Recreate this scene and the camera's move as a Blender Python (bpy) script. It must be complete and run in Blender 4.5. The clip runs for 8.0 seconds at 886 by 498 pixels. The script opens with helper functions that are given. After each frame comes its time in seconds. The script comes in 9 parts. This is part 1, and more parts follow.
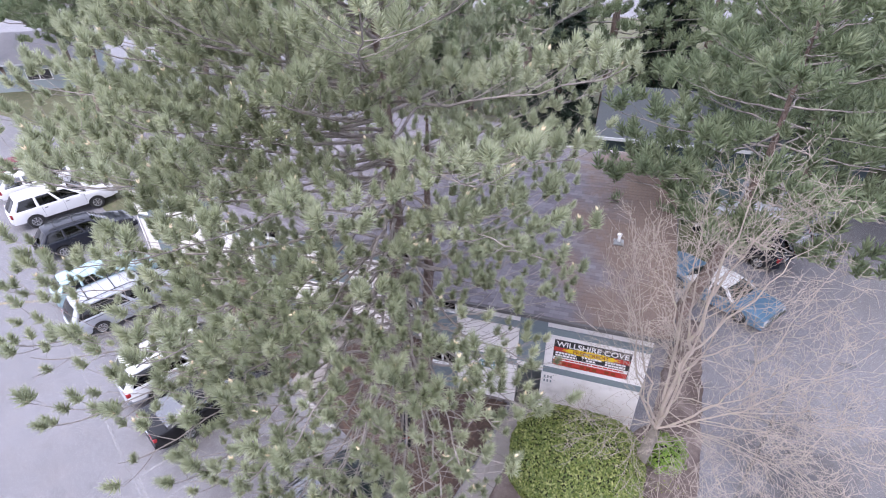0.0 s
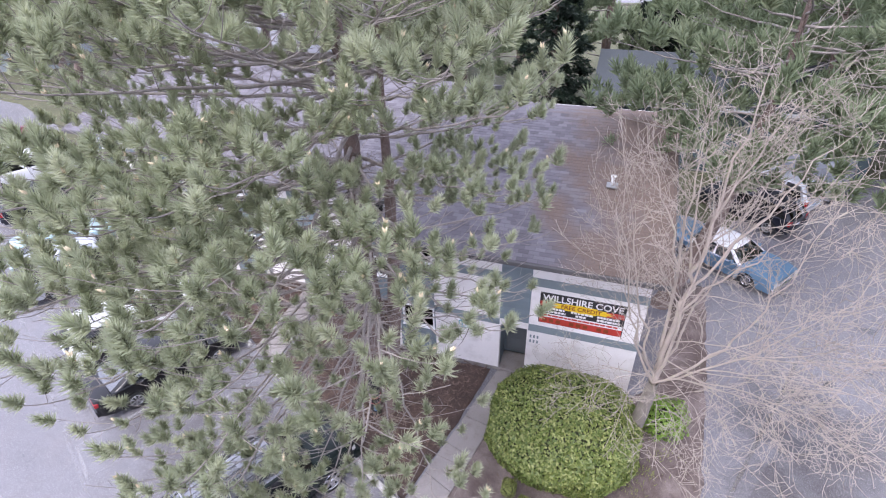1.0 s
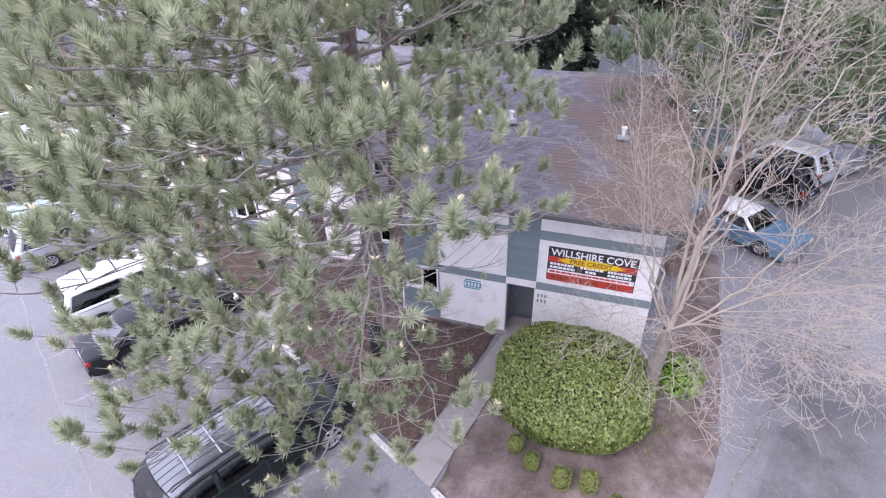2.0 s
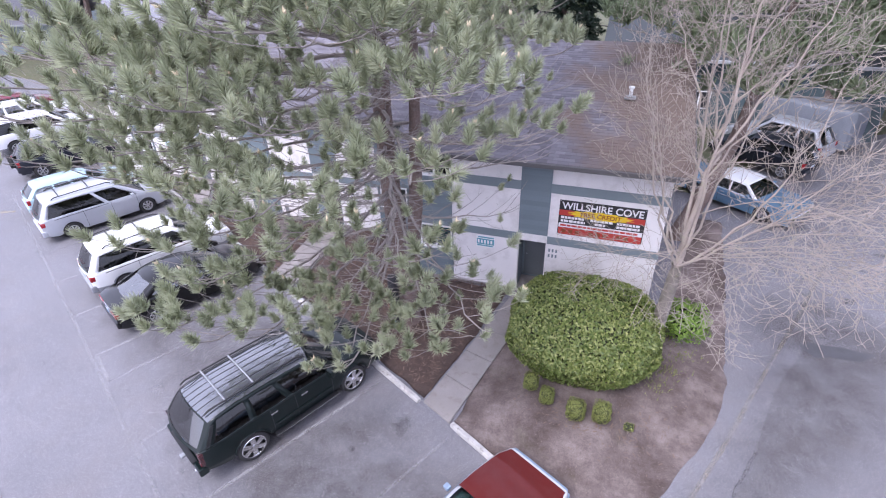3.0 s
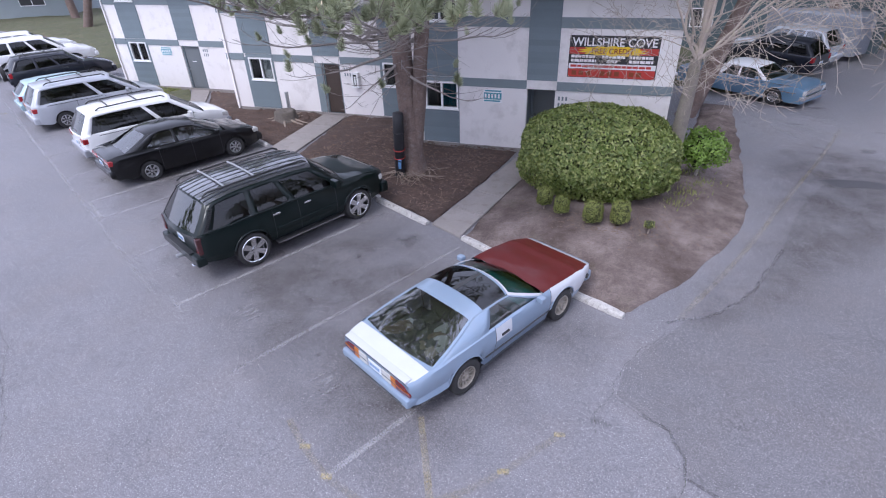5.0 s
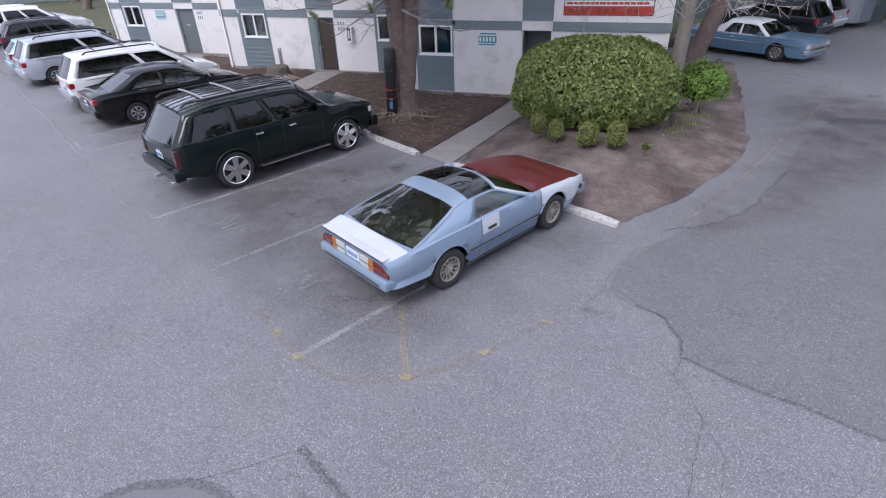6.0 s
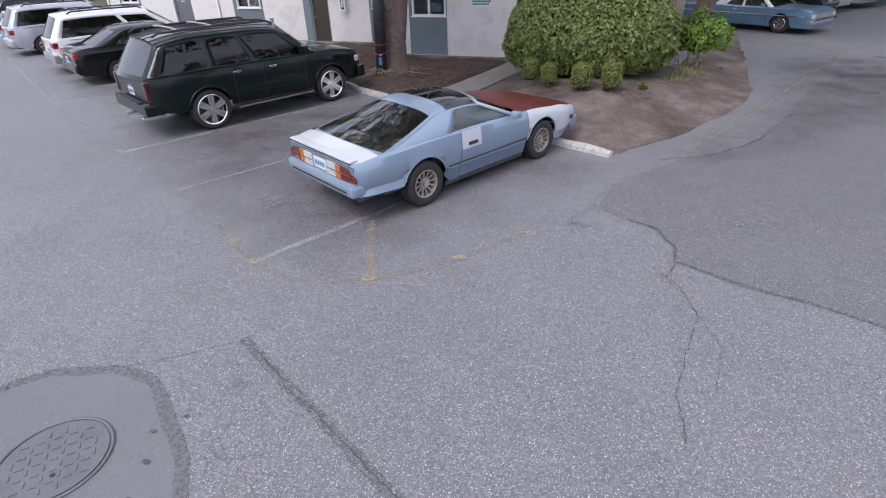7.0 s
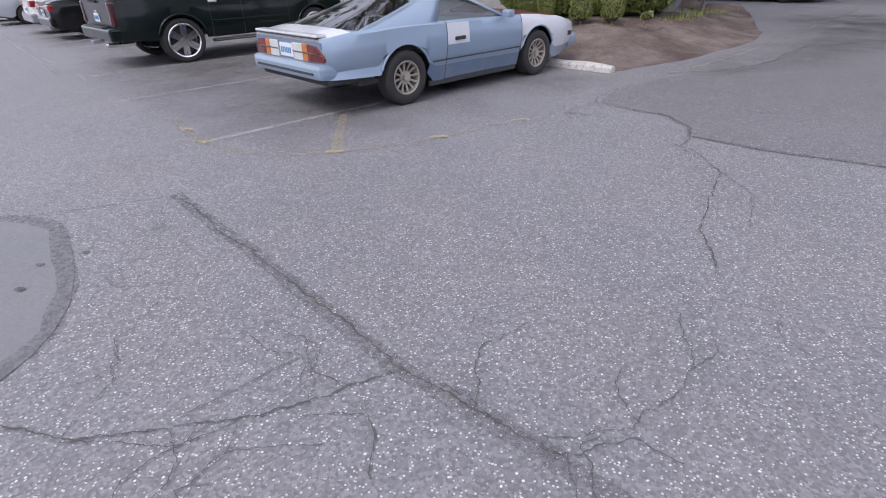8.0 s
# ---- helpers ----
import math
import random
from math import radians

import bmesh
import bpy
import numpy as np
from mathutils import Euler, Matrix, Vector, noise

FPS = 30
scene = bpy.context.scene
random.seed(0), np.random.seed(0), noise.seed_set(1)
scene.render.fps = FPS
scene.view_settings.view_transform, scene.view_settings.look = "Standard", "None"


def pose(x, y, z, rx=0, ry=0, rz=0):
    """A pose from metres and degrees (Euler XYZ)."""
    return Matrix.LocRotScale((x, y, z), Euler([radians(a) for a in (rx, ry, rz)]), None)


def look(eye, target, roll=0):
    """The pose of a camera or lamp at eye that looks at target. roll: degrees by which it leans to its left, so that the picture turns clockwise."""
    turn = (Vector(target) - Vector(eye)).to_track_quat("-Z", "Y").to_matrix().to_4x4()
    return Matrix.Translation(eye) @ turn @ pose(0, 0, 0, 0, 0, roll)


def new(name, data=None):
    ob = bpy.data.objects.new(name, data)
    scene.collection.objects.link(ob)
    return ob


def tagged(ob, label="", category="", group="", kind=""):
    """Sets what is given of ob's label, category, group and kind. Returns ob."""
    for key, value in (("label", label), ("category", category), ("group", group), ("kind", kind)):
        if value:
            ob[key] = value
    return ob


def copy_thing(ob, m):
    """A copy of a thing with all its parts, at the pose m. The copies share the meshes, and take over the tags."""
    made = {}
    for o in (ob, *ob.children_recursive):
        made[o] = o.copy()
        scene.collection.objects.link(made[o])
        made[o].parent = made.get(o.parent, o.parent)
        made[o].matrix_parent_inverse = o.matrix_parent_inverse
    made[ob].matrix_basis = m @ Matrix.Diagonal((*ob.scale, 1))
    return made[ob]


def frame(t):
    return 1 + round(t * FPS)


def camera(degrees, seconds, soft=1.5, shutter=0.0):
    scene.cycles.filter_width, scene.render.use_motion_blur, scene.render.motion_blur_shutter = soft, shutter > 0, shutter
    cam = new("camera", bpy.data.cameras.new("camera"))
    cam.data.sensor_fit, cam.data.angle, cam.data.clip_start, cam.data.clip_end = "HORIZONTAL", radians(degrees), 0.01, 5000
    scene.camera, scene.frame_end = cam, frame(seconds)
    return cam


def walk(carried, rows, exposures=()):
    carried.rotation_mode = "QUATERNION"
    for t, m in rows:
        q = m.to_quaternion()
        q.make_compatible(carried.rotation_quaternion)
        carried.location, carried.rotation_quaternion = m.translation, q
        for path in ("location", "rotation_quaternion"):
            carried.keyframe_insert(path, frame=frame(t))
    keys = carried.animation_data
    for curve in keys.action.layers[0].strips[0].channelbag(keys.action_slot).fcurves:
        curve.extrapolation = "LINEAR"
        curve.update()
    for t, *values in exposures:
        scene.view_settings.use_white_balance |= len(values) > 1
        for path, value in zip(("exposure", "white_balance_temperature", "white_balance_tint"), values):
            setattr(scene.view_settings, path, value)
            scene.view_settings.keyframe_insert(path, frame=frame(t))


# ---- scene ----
cam = camera(81.0, 8.0, 1.1)
PATH = [
    (0.0, (-0.658, 2.551, 15.875), (-3.342, 10.403, 10.295), -1.30),
    (0.5, (-0.268, 3.251, 14.266), (-2.986, 11.104, 8.704), -1.45),
    (1.0, (0.013, 3.308, 13.351), (-2.740, 11.164, 7.809), -1.58),
    (1.5, (0.155, 3.345, 12.528), (-2.637, 11.204, 7.010), -1.66),
    (2.0, (0.056, 2.972, 11.816), (-2.767, 10.844, 6.333), -1.71),
    (2.5, (0.025, 2.289, 11.357), (-2.815, 10.183, 5.915), -1.79),
    (3.0, (0.046, 1.550, 10.886), (-2.803, 9.468, 5.483), -1.91),
    (3.5, (0.134, 0.834, 10.372), (-2.721, 8.772, 5.003), -2.01),
    (4.0, (0.233, 0.315, 9.416), (-2.627, 8.275, 4.082), -2.05),
    (4.5, (0.307, -0.204, 8.026), (-2.543, 7.791, 2.738), -2.07),
    (5.0, (0.311, -0.619, 6.385), (-2.514, 7.415, 1.144), -2.18),
    (5.5, (0.660, -0.891, 5.073), (-2.171, 7.166, -0.131), -2.24),
    (6.0, (0.718, -1.079, 4.605), (-2.164, 6.986, -0.558), -2.11),
    (6.5, (0.922, -1.116, 4.070), (-2.020, 6.968, -1.029), -1.97),
    (7.0, (1.106, -1.129, 3.138), (-1.871, 7.000, -1.867), -1.91),
    (7.5, (1.208, -1.119, 2.248), (-1.790, 7.069, -2.648), -1.86),
    (8.0, (1.260, -1.038, 1.525), (-1.754, 7.208, -3.262), -1.77),
]
walk(cam, [(t, look(eye, aim, roll)) for t, eye, aim, roll in PATH], [(0.0, 1.26, 6250, 15), (1.5, 1.37, 6220, 16), (3.0, 1.23, 6050, 18), (3.5, 1.12, 5980, 18), (4.5, 0.9, 5950, 14), (5.0, 0.78, 5950, 14), (6.5, 0.58, 6350, 9), (8.0, 0.6, 6550, 10)])

# ---- light ----
world = bpy.data.worlds.new("overcast_sky")
scene.world = world
world.use_nodes = True
wt = world.node_tree
wt.nodes.clear()
w_out = wt.nodes.new("ShaderNodeOutputWorld")
w_bg = wt.nodes.new("ShaderNodeBackground")
w_sky = wt.nodes.new("ShaderNodeTexSky")
w_sky.sky_type = "NISHITA"
w_sky.sun_disc = False
w_sky.sun_elevation = radians(48)
w_sky.sun_rotation = radians(200)
w_sky.dust_density = 3.0
w_mix = wt.nodes.new("ShaderNodeMix")
w_mix.data_type = "RGBA"
w_mix.inputs[0].default_value = 0.8
w_mix.inputs[7].default_value = (7.35, 7.6, 9.45, 1)
wt.links.new(w_sky.outputs[0], w_mix.inputs[6])
wt.links.new(w_mix.outputs[2], w_bg.inputs[0])
w_bg.inputs[1].default_value = 0.121
wt.links.new(w_bg.outputs[0], w_out.inputs[0])

sun = new("sun", bpy.data.lights.new("sun", "SUN"))
sun.data.energy = 1.4
sun.data.angle = radians(25)
sun.data.color = (1.0, 0.97, 0.95)
sun.matrix_world = look((-6, -14, 22), (0, 0, 0))


# ---- materials ----
def shader(name):
    m = bpy.data.materials.new(name)
    m.use_nodes = True
    nt = m.node_tree
    return m, nt, nt.nodes["Principled BSDF"]


def node(nt, kind, **values):
    n = nt.nodes.new(kind)
    for k, v in values.items():
        n.inputs[k.replace("_", " ")].default_value = v
    return n


def ramp(nt, source, stops):
    r = nt.nodes.new("ShaderNodeValToRGB")
    while len(r.color_ramp.elements) < len(stops):
        r.color_ramp.elements.new(0.5)
    for e, (p, c) in zip(r.color_ramp.elements, stops):
        e.position, e.color = p, (*c, 1) if len(c) == 3 else c
    nt.links.new(source, r.inputs[0])
    return r.outputs[0]


def mixed(nt, fac, a, b, mode="MIX"):
    n = nt.nodes.new("ShaderNodeMix")
    n.data_type, n.blend_type = "RGBA", mode
    for slot, v in ((0, fac), (6, a), (7, b)):
        if isinstance(v, (int, float)):
            n.inputs[slot].default_value = v
        elif isinstance(v, tuple):
            n.inputs[slot].default_value = (*v, 1)
        else:
            nt.links.new(v, n.inputs[slot])
    return n.outputs[2]


def noise_out(nt, scale, detail=4.0, rough=0.6, where=None):
    n = node(nt, "ShaderNodeTexNoise", Scale=scale, Detail=detail, Roughness=rough)
    if where is None:
        g = nt.nodes.new("ShaderNodeNewGeometry")
        where = g.outputs["Position"]
    nt.links.new(where, n.inputs["Vector"])
    return n.outputs["Fac"]


def relief(nt, bsdf, height, strength, depth=0.01):
    b = node(nt, "ShaderNodeBump", Strength=strength, Distance=depth)
    nt.links.new(height, b.inputs["Height"])
    nt.links.new(b.outputs[0], bsdf.inputs["Normal"])


def dim(c, k):
    return tuple(min(1.0, v * k) for v in c)


def surf(name, base, rough=0.6, metal=0.0, var=0.25, scale=1.2, fine=45.0, bump=0.25, depth=0.004, stain=None, coat=0.0, piece=0.0, spec=0.5):
    """A worn surface: a broad and a fine variation, relief, and stains of a second colour."""
    m, nt, b = shader(name)
    broad, grain = noise_out(nt, scale, 5), noise_out(nt, fine, 3)
    c = ramp(nt, broad, [(0.3, dim(base, 1 - var)), (0.7, dim(base, 1 + var * 0.6))])
    c = mixed(nt, 0.5, c, ramp(nt, grain, [(0.3, dim(base, 1 - var)), (0.7, dim(base, 1 + var))]))
    if stain:
        mask = ramp(nt, noise_out(nt, scale * 2.3, 6, 0.7), [(0.52, (0, 0, 0)), (0.7, (1, 1, 1))])
        c = mixed(nt, mask, c, stain)
    if piece:
        info = nt.nodes.new("ShaderNodeObjectInfo")
        c = mixed(nt, 1.0, c, ramp(nt, info.outputs["Random"], [(0, (1 - piece,) * 3), (1, (1.0, 1.0, 1.0))]), "MULTIPLY")
    nt.links.new(c, b.inputs["Base Color"])
    nt.links.new(ramp(nt, broad, [(0.3, (rough * 0.85,) * 3), (0.7, (min(1, rough * 1.12),) * 3)]), b.inputs["Roughness"])
    b.inputs["Metallic"].default_value = metal
    b.inputs["Coat Weight"].default_value = coat
    b.inputs["Coat Roughness"].default_value = 0.06
    b.inputs["Specular IOR Level"].default_value = spec
    if bump:
        relief(nt, b, grain, bump, depth)
    return m


def car_paint(name, base, metal=0.0, rough=0.35, dust=0.12, coat=0.9, coat_ior=1.5):
    m, nt, b = shader(name)
    c = mixed(nt, ramp(nt, noise_out(nt, 2.2, 6, 0.7), [(0.45, (0, 0, 0)), (0.8, (dust * 2,) * 3)]), base, (0.35, 0.33, 0.31))
    c = mixed(nt, ramp(nt, noise_out(nt, 120, 2), [(0.4, (0, 0, 0)), (0.75, (dust,) * 3)]), c, (0.45, 0.43, 0.41))
    nt.links.new(c, b.inputs["Base Color"])
    b.inputs["Metallic"].default_value = metal
    b.inputs["Roughness"].default_value = rough
    b.inputs["Coat Weight"].default_value = coat
    b.inputs["Coat IOR"].default_value = coat_ior
    b.inputs["Specular IOR Level"].default_value = 0.12
    nt.links.new(ramp(nt, noise_out(nt, 3.0, 5), [(0.3, (0.03,) * 3), (0.75, (0.14,) * 3)]), b.inputs["Coat Roughness"])
    return m


def glass_mat(name, tint, shine=1.5):
    """A thin pane: tinted see-through with a mirror-like surface by Fresnel."""
    m, nt, b = shader(name)
    nt.nodes.remove(b)
    out = [n for n in nt.nodes if n.type == "OUTPUT_MATERIAL"][0]
    t = nt.nodes.new("ShaderNodeBsdfTransparent")
    t.inputs[0].default_value = (*tint, 1)
    g = nt.nodes.new("ShaderNodeBsdfGlossy")
    g.inputs["Roughness"].default_value = 0.02
    f = node(nt, "ShaderNodeFresnel", IOR=shine)
    x = nt.nodes.new("ShaderNodeMixShader")
    nt.links.new(f.outputs[0], x.inputs[0])
    nt.links.new(t.outputs[0], x.inputs[1])
    nt.links.new(g.outputs[0], x.inputs[2])
    nt.links.new(x.outputs[0], out.inputs[0])
    return m


def leaf_mat(name, dark, light, young, rough=0.5, thin=0.3):
    """Foliage: every leaf or needle takes its own tone; broad patches vary the crown."""
    m, nt, b = shader(name)
    g = nt.nodes.new("ShaderNodeNewGeometry")
    c = ramp(nt, g.outputs["Random Per Island"], [(0.0, dark), (0.6, light), (1.0, young)])
    c = mixed(nt, ramp(nt, noise_out(nt, 60, 2), [(0.35, (0.0,) * 3), (0.65, (0.4,) * 3)]), c, dark)
    c = mixed(nt, ramp(nt, noise_out(nt, 0.9, 3), [(0.35, (0.0,) * 3), (0.7, (0.4,) * 3)]), c, dim(dark, 1.25))
    nt.links.new(c, b.inputs["Base Color"])
    b.inputs["Roughness"].default_value = rough
    # thin leaves let light through
    tr = nt.nodes.new("ShaderNodeBsdfTranslucent")
    nt.links.new(c, tr.inputs[0])
    mx = nt.nodes.new("ShaderNodeMixShader")
    mx.inputs[0].default_value = thin
    out = [n for n in nt.nodes if n.type == "OUTPUT_MATERIAL"][0]
    nt.links.new(b.outputs[0], mx.inputs[1])
    nt.links.new(tr.outputs[0], mx.inputs[2])
    nt.links.new(mx.outputs[0], out.inputs[0])
    return m


def asphalt(name, base, specks, seed=0.0, fresh=False, grain=1.0, mottle=0.4):
    m, nt, b = shader(name)
    geo = nt.nodes.new("ShaderNodeNewGeometry")
    off = nt.nodes.new("ShaderNodeVectorMath")
    off.operation = "ADD"
    off.inputs[1].default_value = (seed, seed * 0.7, 0)
    nt.links.new(geo.outputs["Position"], off.inputs[0])
    at = off.outputs[0]
    broad = noise_out(nt, 0.22, 6, 0.65, at)
    patchy = noise_out(nt, 1.4, 6, 0.7, at)
    c = ramp(nt, broad, [(0.3, dim(base, 0.86)), (0.5, base), (0.72, dim(base, 1.10))])
    c = mixed(nt, ramp(nt, patchy, [(0.45, (0.0,) * 3), (0.78, (mottle,) * 3)]), c, dim(base, 0.72 if mottle < 0.5 else 0.5))
    warm = ramp(nt, noise_out(nt, 0.8, 5, 0.7, at), [(0.45, (0.0,) * 3), (0.75, (0.5,) * 3)])
    c = mixed(nt, warm, c, (base[0] * 1.06, base[1] * 0.98, base[2] * 0.90))
    v = node(nt, "ShaderNodeTexVoronoi", Scale=85.0)
    nt.links.new(at, v.inputs["Vector"])
    sep = nt.nodes.new("ShaderNodeSeparateColor")
    nt.links.new(v.outputs["Color"], sep.inputs[0])
    tone = ramp(nt, sep.outputs[0], [(0.0, (1 - 0.42 * grain,) * 3), (0.6, (1 - 0.03 * grain,) * 3), (1.0, (1 + 0.34 * grain,) * 3)])
    c = mixed(nt, 1.0, c, tone, "MULTIPLY")
    pick = ramp(nt, sep.outputs[1], [(1 - specks, (0,) * 3), (min(0.999, 1.02 - specks), (1,) * 3)])
    size = ramp(nt, v.outputs["Distance"], [(0.28, (1,) * 3), (0.45, (0,) * 3)])
    chip = mixed(nt, 1.0, pick, size, "MULTIPLY")
    v2 = node(nt, "ShaderNodeTexVoronoi", Scale=46.0)
    nt.links.new(at, v2.inputs["Vector"])
    sep2 = nt.nodes.new("ShaderNodeSeparateColor")
    nt.links.new(v2.outputs["Color"], sep2.inputs[0])
    pick2 = ramp(nt, sep2.outputs[1], [(1 - specks * 0.35, (0,) * 3), (min(0.999, 1.01 - specks * 0.35), (1,) * 3)])
    chip2 = mixed(nt, 1.0, pick2, ramp(nt, v2.outputs["Distance"], [(0.16, (1,) * 3), (0.30, (0,) * 3)]), "MULTIPLY")
    # crazed hairline cracks in patches
    if not fresh:
        bend = node(nt, "ShaderNodeTexNoise", Scale=5.0, Detail=4.0)
        nt.links.new(at, bend.inputs["Vector"])
        sway = nt.nodes.new("ShaderNodeVectorMath")
        sway.operation = "MULTIPLY_ADD"
        sway.inputs[1].default_value = (0.22, 0.22, 0.0)
        nt.links.new(bend.outputs["Color"], sway.inputs[0])
        nt.links.new(at, sway.inputs[2])
        v3 = node(nt, "ShaderNodeTexVoronoi", Scale=4.2)
        v3.feature = "DISTANCE_TO_EDGE"
        nt.links.new(sway.outputs[0], v3.inputs["Vector"])
        hair = ramp(nt, v3.outputs["Distance"], [(0.006, (1,) * 3), (0.022, (0,) * 3)])
        where_ = ramp(nt, noise_out(nt, 0.55, 4, 0.6, at), [(0.50, (0,) * 3), (0.62, (0.65 * grain,) * 3)])
        c = mixed(nt, mixed(nt, 1.0, hair, where_, "MULTIPLY"), c, dim(base, 0.36))
    c = mixed(nt, chip, c, (0.47, 0.465, 0.47))
    c = mixed(nt, chip2, c, (0.62, 0.61, 0.60))
    nt.links.new(c, b.inputs["Base Color"])
    b.inputs["Roughness"].default_value = 0.62 if not fresh else 0.5
    b.inputs["Specular IOR Level"].default_value = 0.45
    relief(nt, b, v.outputs["Distance"], 0.28 if not fresh else 0.06, 0.003)
    return m


M_ASPHALT = asphalt("asphalt_worn", (0.184, 0.179, 0.194), 0.20, 0.0, False, 0.8)
M_ASPHALT_NEW = asphalt("asphalt_overlay", (0.152, 0.147, 0.157), 0.13, 0.0, False, 0.75)
M_PATCH = asphalt("asphalt_patch", (0.162, 0.160, 0.170), 0.006, 3.1, True, 0.25)
M_CRACK = surf("crack_fill", (0.068, 0.066, 0.064), 0.8, var=0.4, scale=5, fine=60, bump=0.5, stain=(0.10, 0.11, 0.05))
M_PUDDLE = surf("oil_stain", (0.085, 0.083, 0.09), 0.45, var=0.3, scale=3)
M_CONCRETE = surf("concrete_walk", (0.285, 0.258, 0.245), 0.85, var=0.26, scale=1.6, fine=90, bump=0.35, stain=(0.215, 0.185, 0.17), piece=0.05)
M_STOP = surf("painted_concrete", (0.52, 0.50, 0.48), 0.85, var=0.4, scale=5, fine=60, bump=0.9, depth=0.01, stain=(0.20, 0.18, 0.165))


def soil(name):
    """Trodden bare soil: dark damp and pale dry patches, crumbs, and a thin film of moss."""
    m, nt, b = shader(name)
    c = ramp(nt, noise_out(nt, 0.8, 8, 0.72), [(0.36, (0.094, 0.070, 0.062)), (0.50, (0.160, 0.126, 0.115)), (0.62, (0.24, 0.196, 0.182))])
    moss = ramp(nt, noise_out(nt, 0.7, 7, 0.75), [(0.56, (0,) * 3), (0.70, (0.35,) * 3)])
    c = mixed(nt, moss, c, (0.115, 0.108, 0.062))
    grain = noise_out(nt, 55, 4, 0.75)
    c = mixed(nt, 1.0, c, ramp(nt, grain, [(0.32, (0.55,) * 3), (0.5, (0.98,) * 3), (0.68, (1.4,) * 3)]), "MULTIPLY")
    v = node(nt, "ShaderNodeTexVoronoi", Scale=34.0)
    nt.links.new(nt.nodes.new("ShaderNodeNewGeometry").outputs["Position"], v.inputs["Vector"])
    sep = nt.nodes.new("ShaderNodeSeparateColor")
    nt.links.new(v.outputs["Color"], sep.inputs[0])
    crumb = mixed(nt, 1.0, ramp(nt, sep.outputs[1], [(0.90, (0,) * 3), (0.93, (0.7,) * 3)]), ramp(nt, v.outputs["Distance"], [(0.25, (1,) * 3), (0.42, (0,) * 3)]), "MULTIPLY")
    c = mixed(nt, crumb, c, (0.27, 0.22, 0.18))
    nt.links.new(c, b.inputs["Base Color"])
    b.inputs["Roughness"].default_value = 0.95
    b.inputs["Specular IOR Level"].default_value = 0.2
    relief(nt, b, grain, 0.9, 0.02)
    return m


M_DIRT = soil("bare_soil")
M_MULCH = surf("bark_mulch_soil", (0.085, 0.056, 0.046), 0.95, var=0.45, scale=1.8, fine=40, bump=1.0, depth=0.03, stain=(0.16, 0.105, 0.075))
M_CHIP = surf("bark_chips", (0.12, 0.077, 0.06), 0.9, var=0.5, scale=9, fine=80, bump=0.4)
M_STRAW = surf("dry_needles", (0.17, 0.118, 0.088), 0.9, var=0.4, scale=7)
M_GRASS_SOIL = surf("thin_lawn", (0.10, 0.105, 0.055), 0.95, var=0.5, scale=1.3, fine=35, bump=1.0, depth=0.03, stain=(0.17, 0.14, 0.10))


def see_through(nt, bsdf, mask, faded=False):
    """Where the mask is black the surface is worn away and what lies beneath shows."""
    if faded:
        at = nt.nodes.new("ShaderNodeAttribute")
        at.attribute_name = "fade"
        soft = ramp(nt, at.outputs["Fac"], [(0.0, (0,) * 3), (1.0, (1,) * 3)])
        mask = mixed(nt, 1.0, mask, soft, "MULTIPLY")
    out = [n for n in nt.nodes if n.type == "OUTPUT_MATERIAL"][0]
    x = nt.nodes.new("ShaderNodeMixShader")
    t = nt.nodes.new("ShaderNodeBsdfTransparent")
    nt.links.new(mask, x.inputs[0])
    nt.links.new(t.outputs[0], x.inputs[1])
    nt.links.new(bsdf.outputs[0], x.inputs[2])
    nt.links.new(x.outputs[0], out.inputs[0])


def worn_paint(name, base, keep, most=1.0):
    """Worn road paint: it is gone in flecks and patches, and the asphalt shows."""
    m, nt, b = shader(name)
    flecks = ramp(nt, noise_out(nt, 38.0, 6, 0.8), [(keep - 0.06, (most,) * 3), (keep + 0.12, (0,) * 3)])
    wide = ramp(nt, noise_out(nt, 1.6, 6, 0.7), [(0.35, (1,) * 3), (0.68, (0.12,) * 3)])
    nt.links.new(ramp(nt, noise_out(nt, 20, 3), [(0.3, dim(base, 0.85)), (0.7, dim(base, 1.1))]), b.inputs["Base Color"])
    b.inputs["Roughness"].default_value = 0.75
    see_through(nt, b, mixed(nt, 1.0, flecks, wide, "MULTIPLY"))
    return m


def tar_mat(name, base, keep, broad=0.0):
    m, nt, b = shader(name)
    nt.links.new(ramp(nt, noise_out(nt, 30, 4), [(0.3, dim(base, 0.7)), (0.7, dim(base, 1.3))]), b.inputs["Base Color"])
    b.inputs["Roughness"].default_value = 0.7
    mask = ramp(nt, noise_out(nt, 26.0, 7, 0.8), [(keep - 0.1, (0.9,) * 3), (keep + 0.14, (0.05,) * 3)])
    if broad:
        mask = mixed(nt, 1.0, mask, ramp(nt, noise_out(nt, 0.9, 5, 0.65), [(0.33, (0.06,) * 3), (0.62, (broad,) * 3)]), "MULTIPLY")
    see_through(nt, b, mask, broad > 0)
    return m


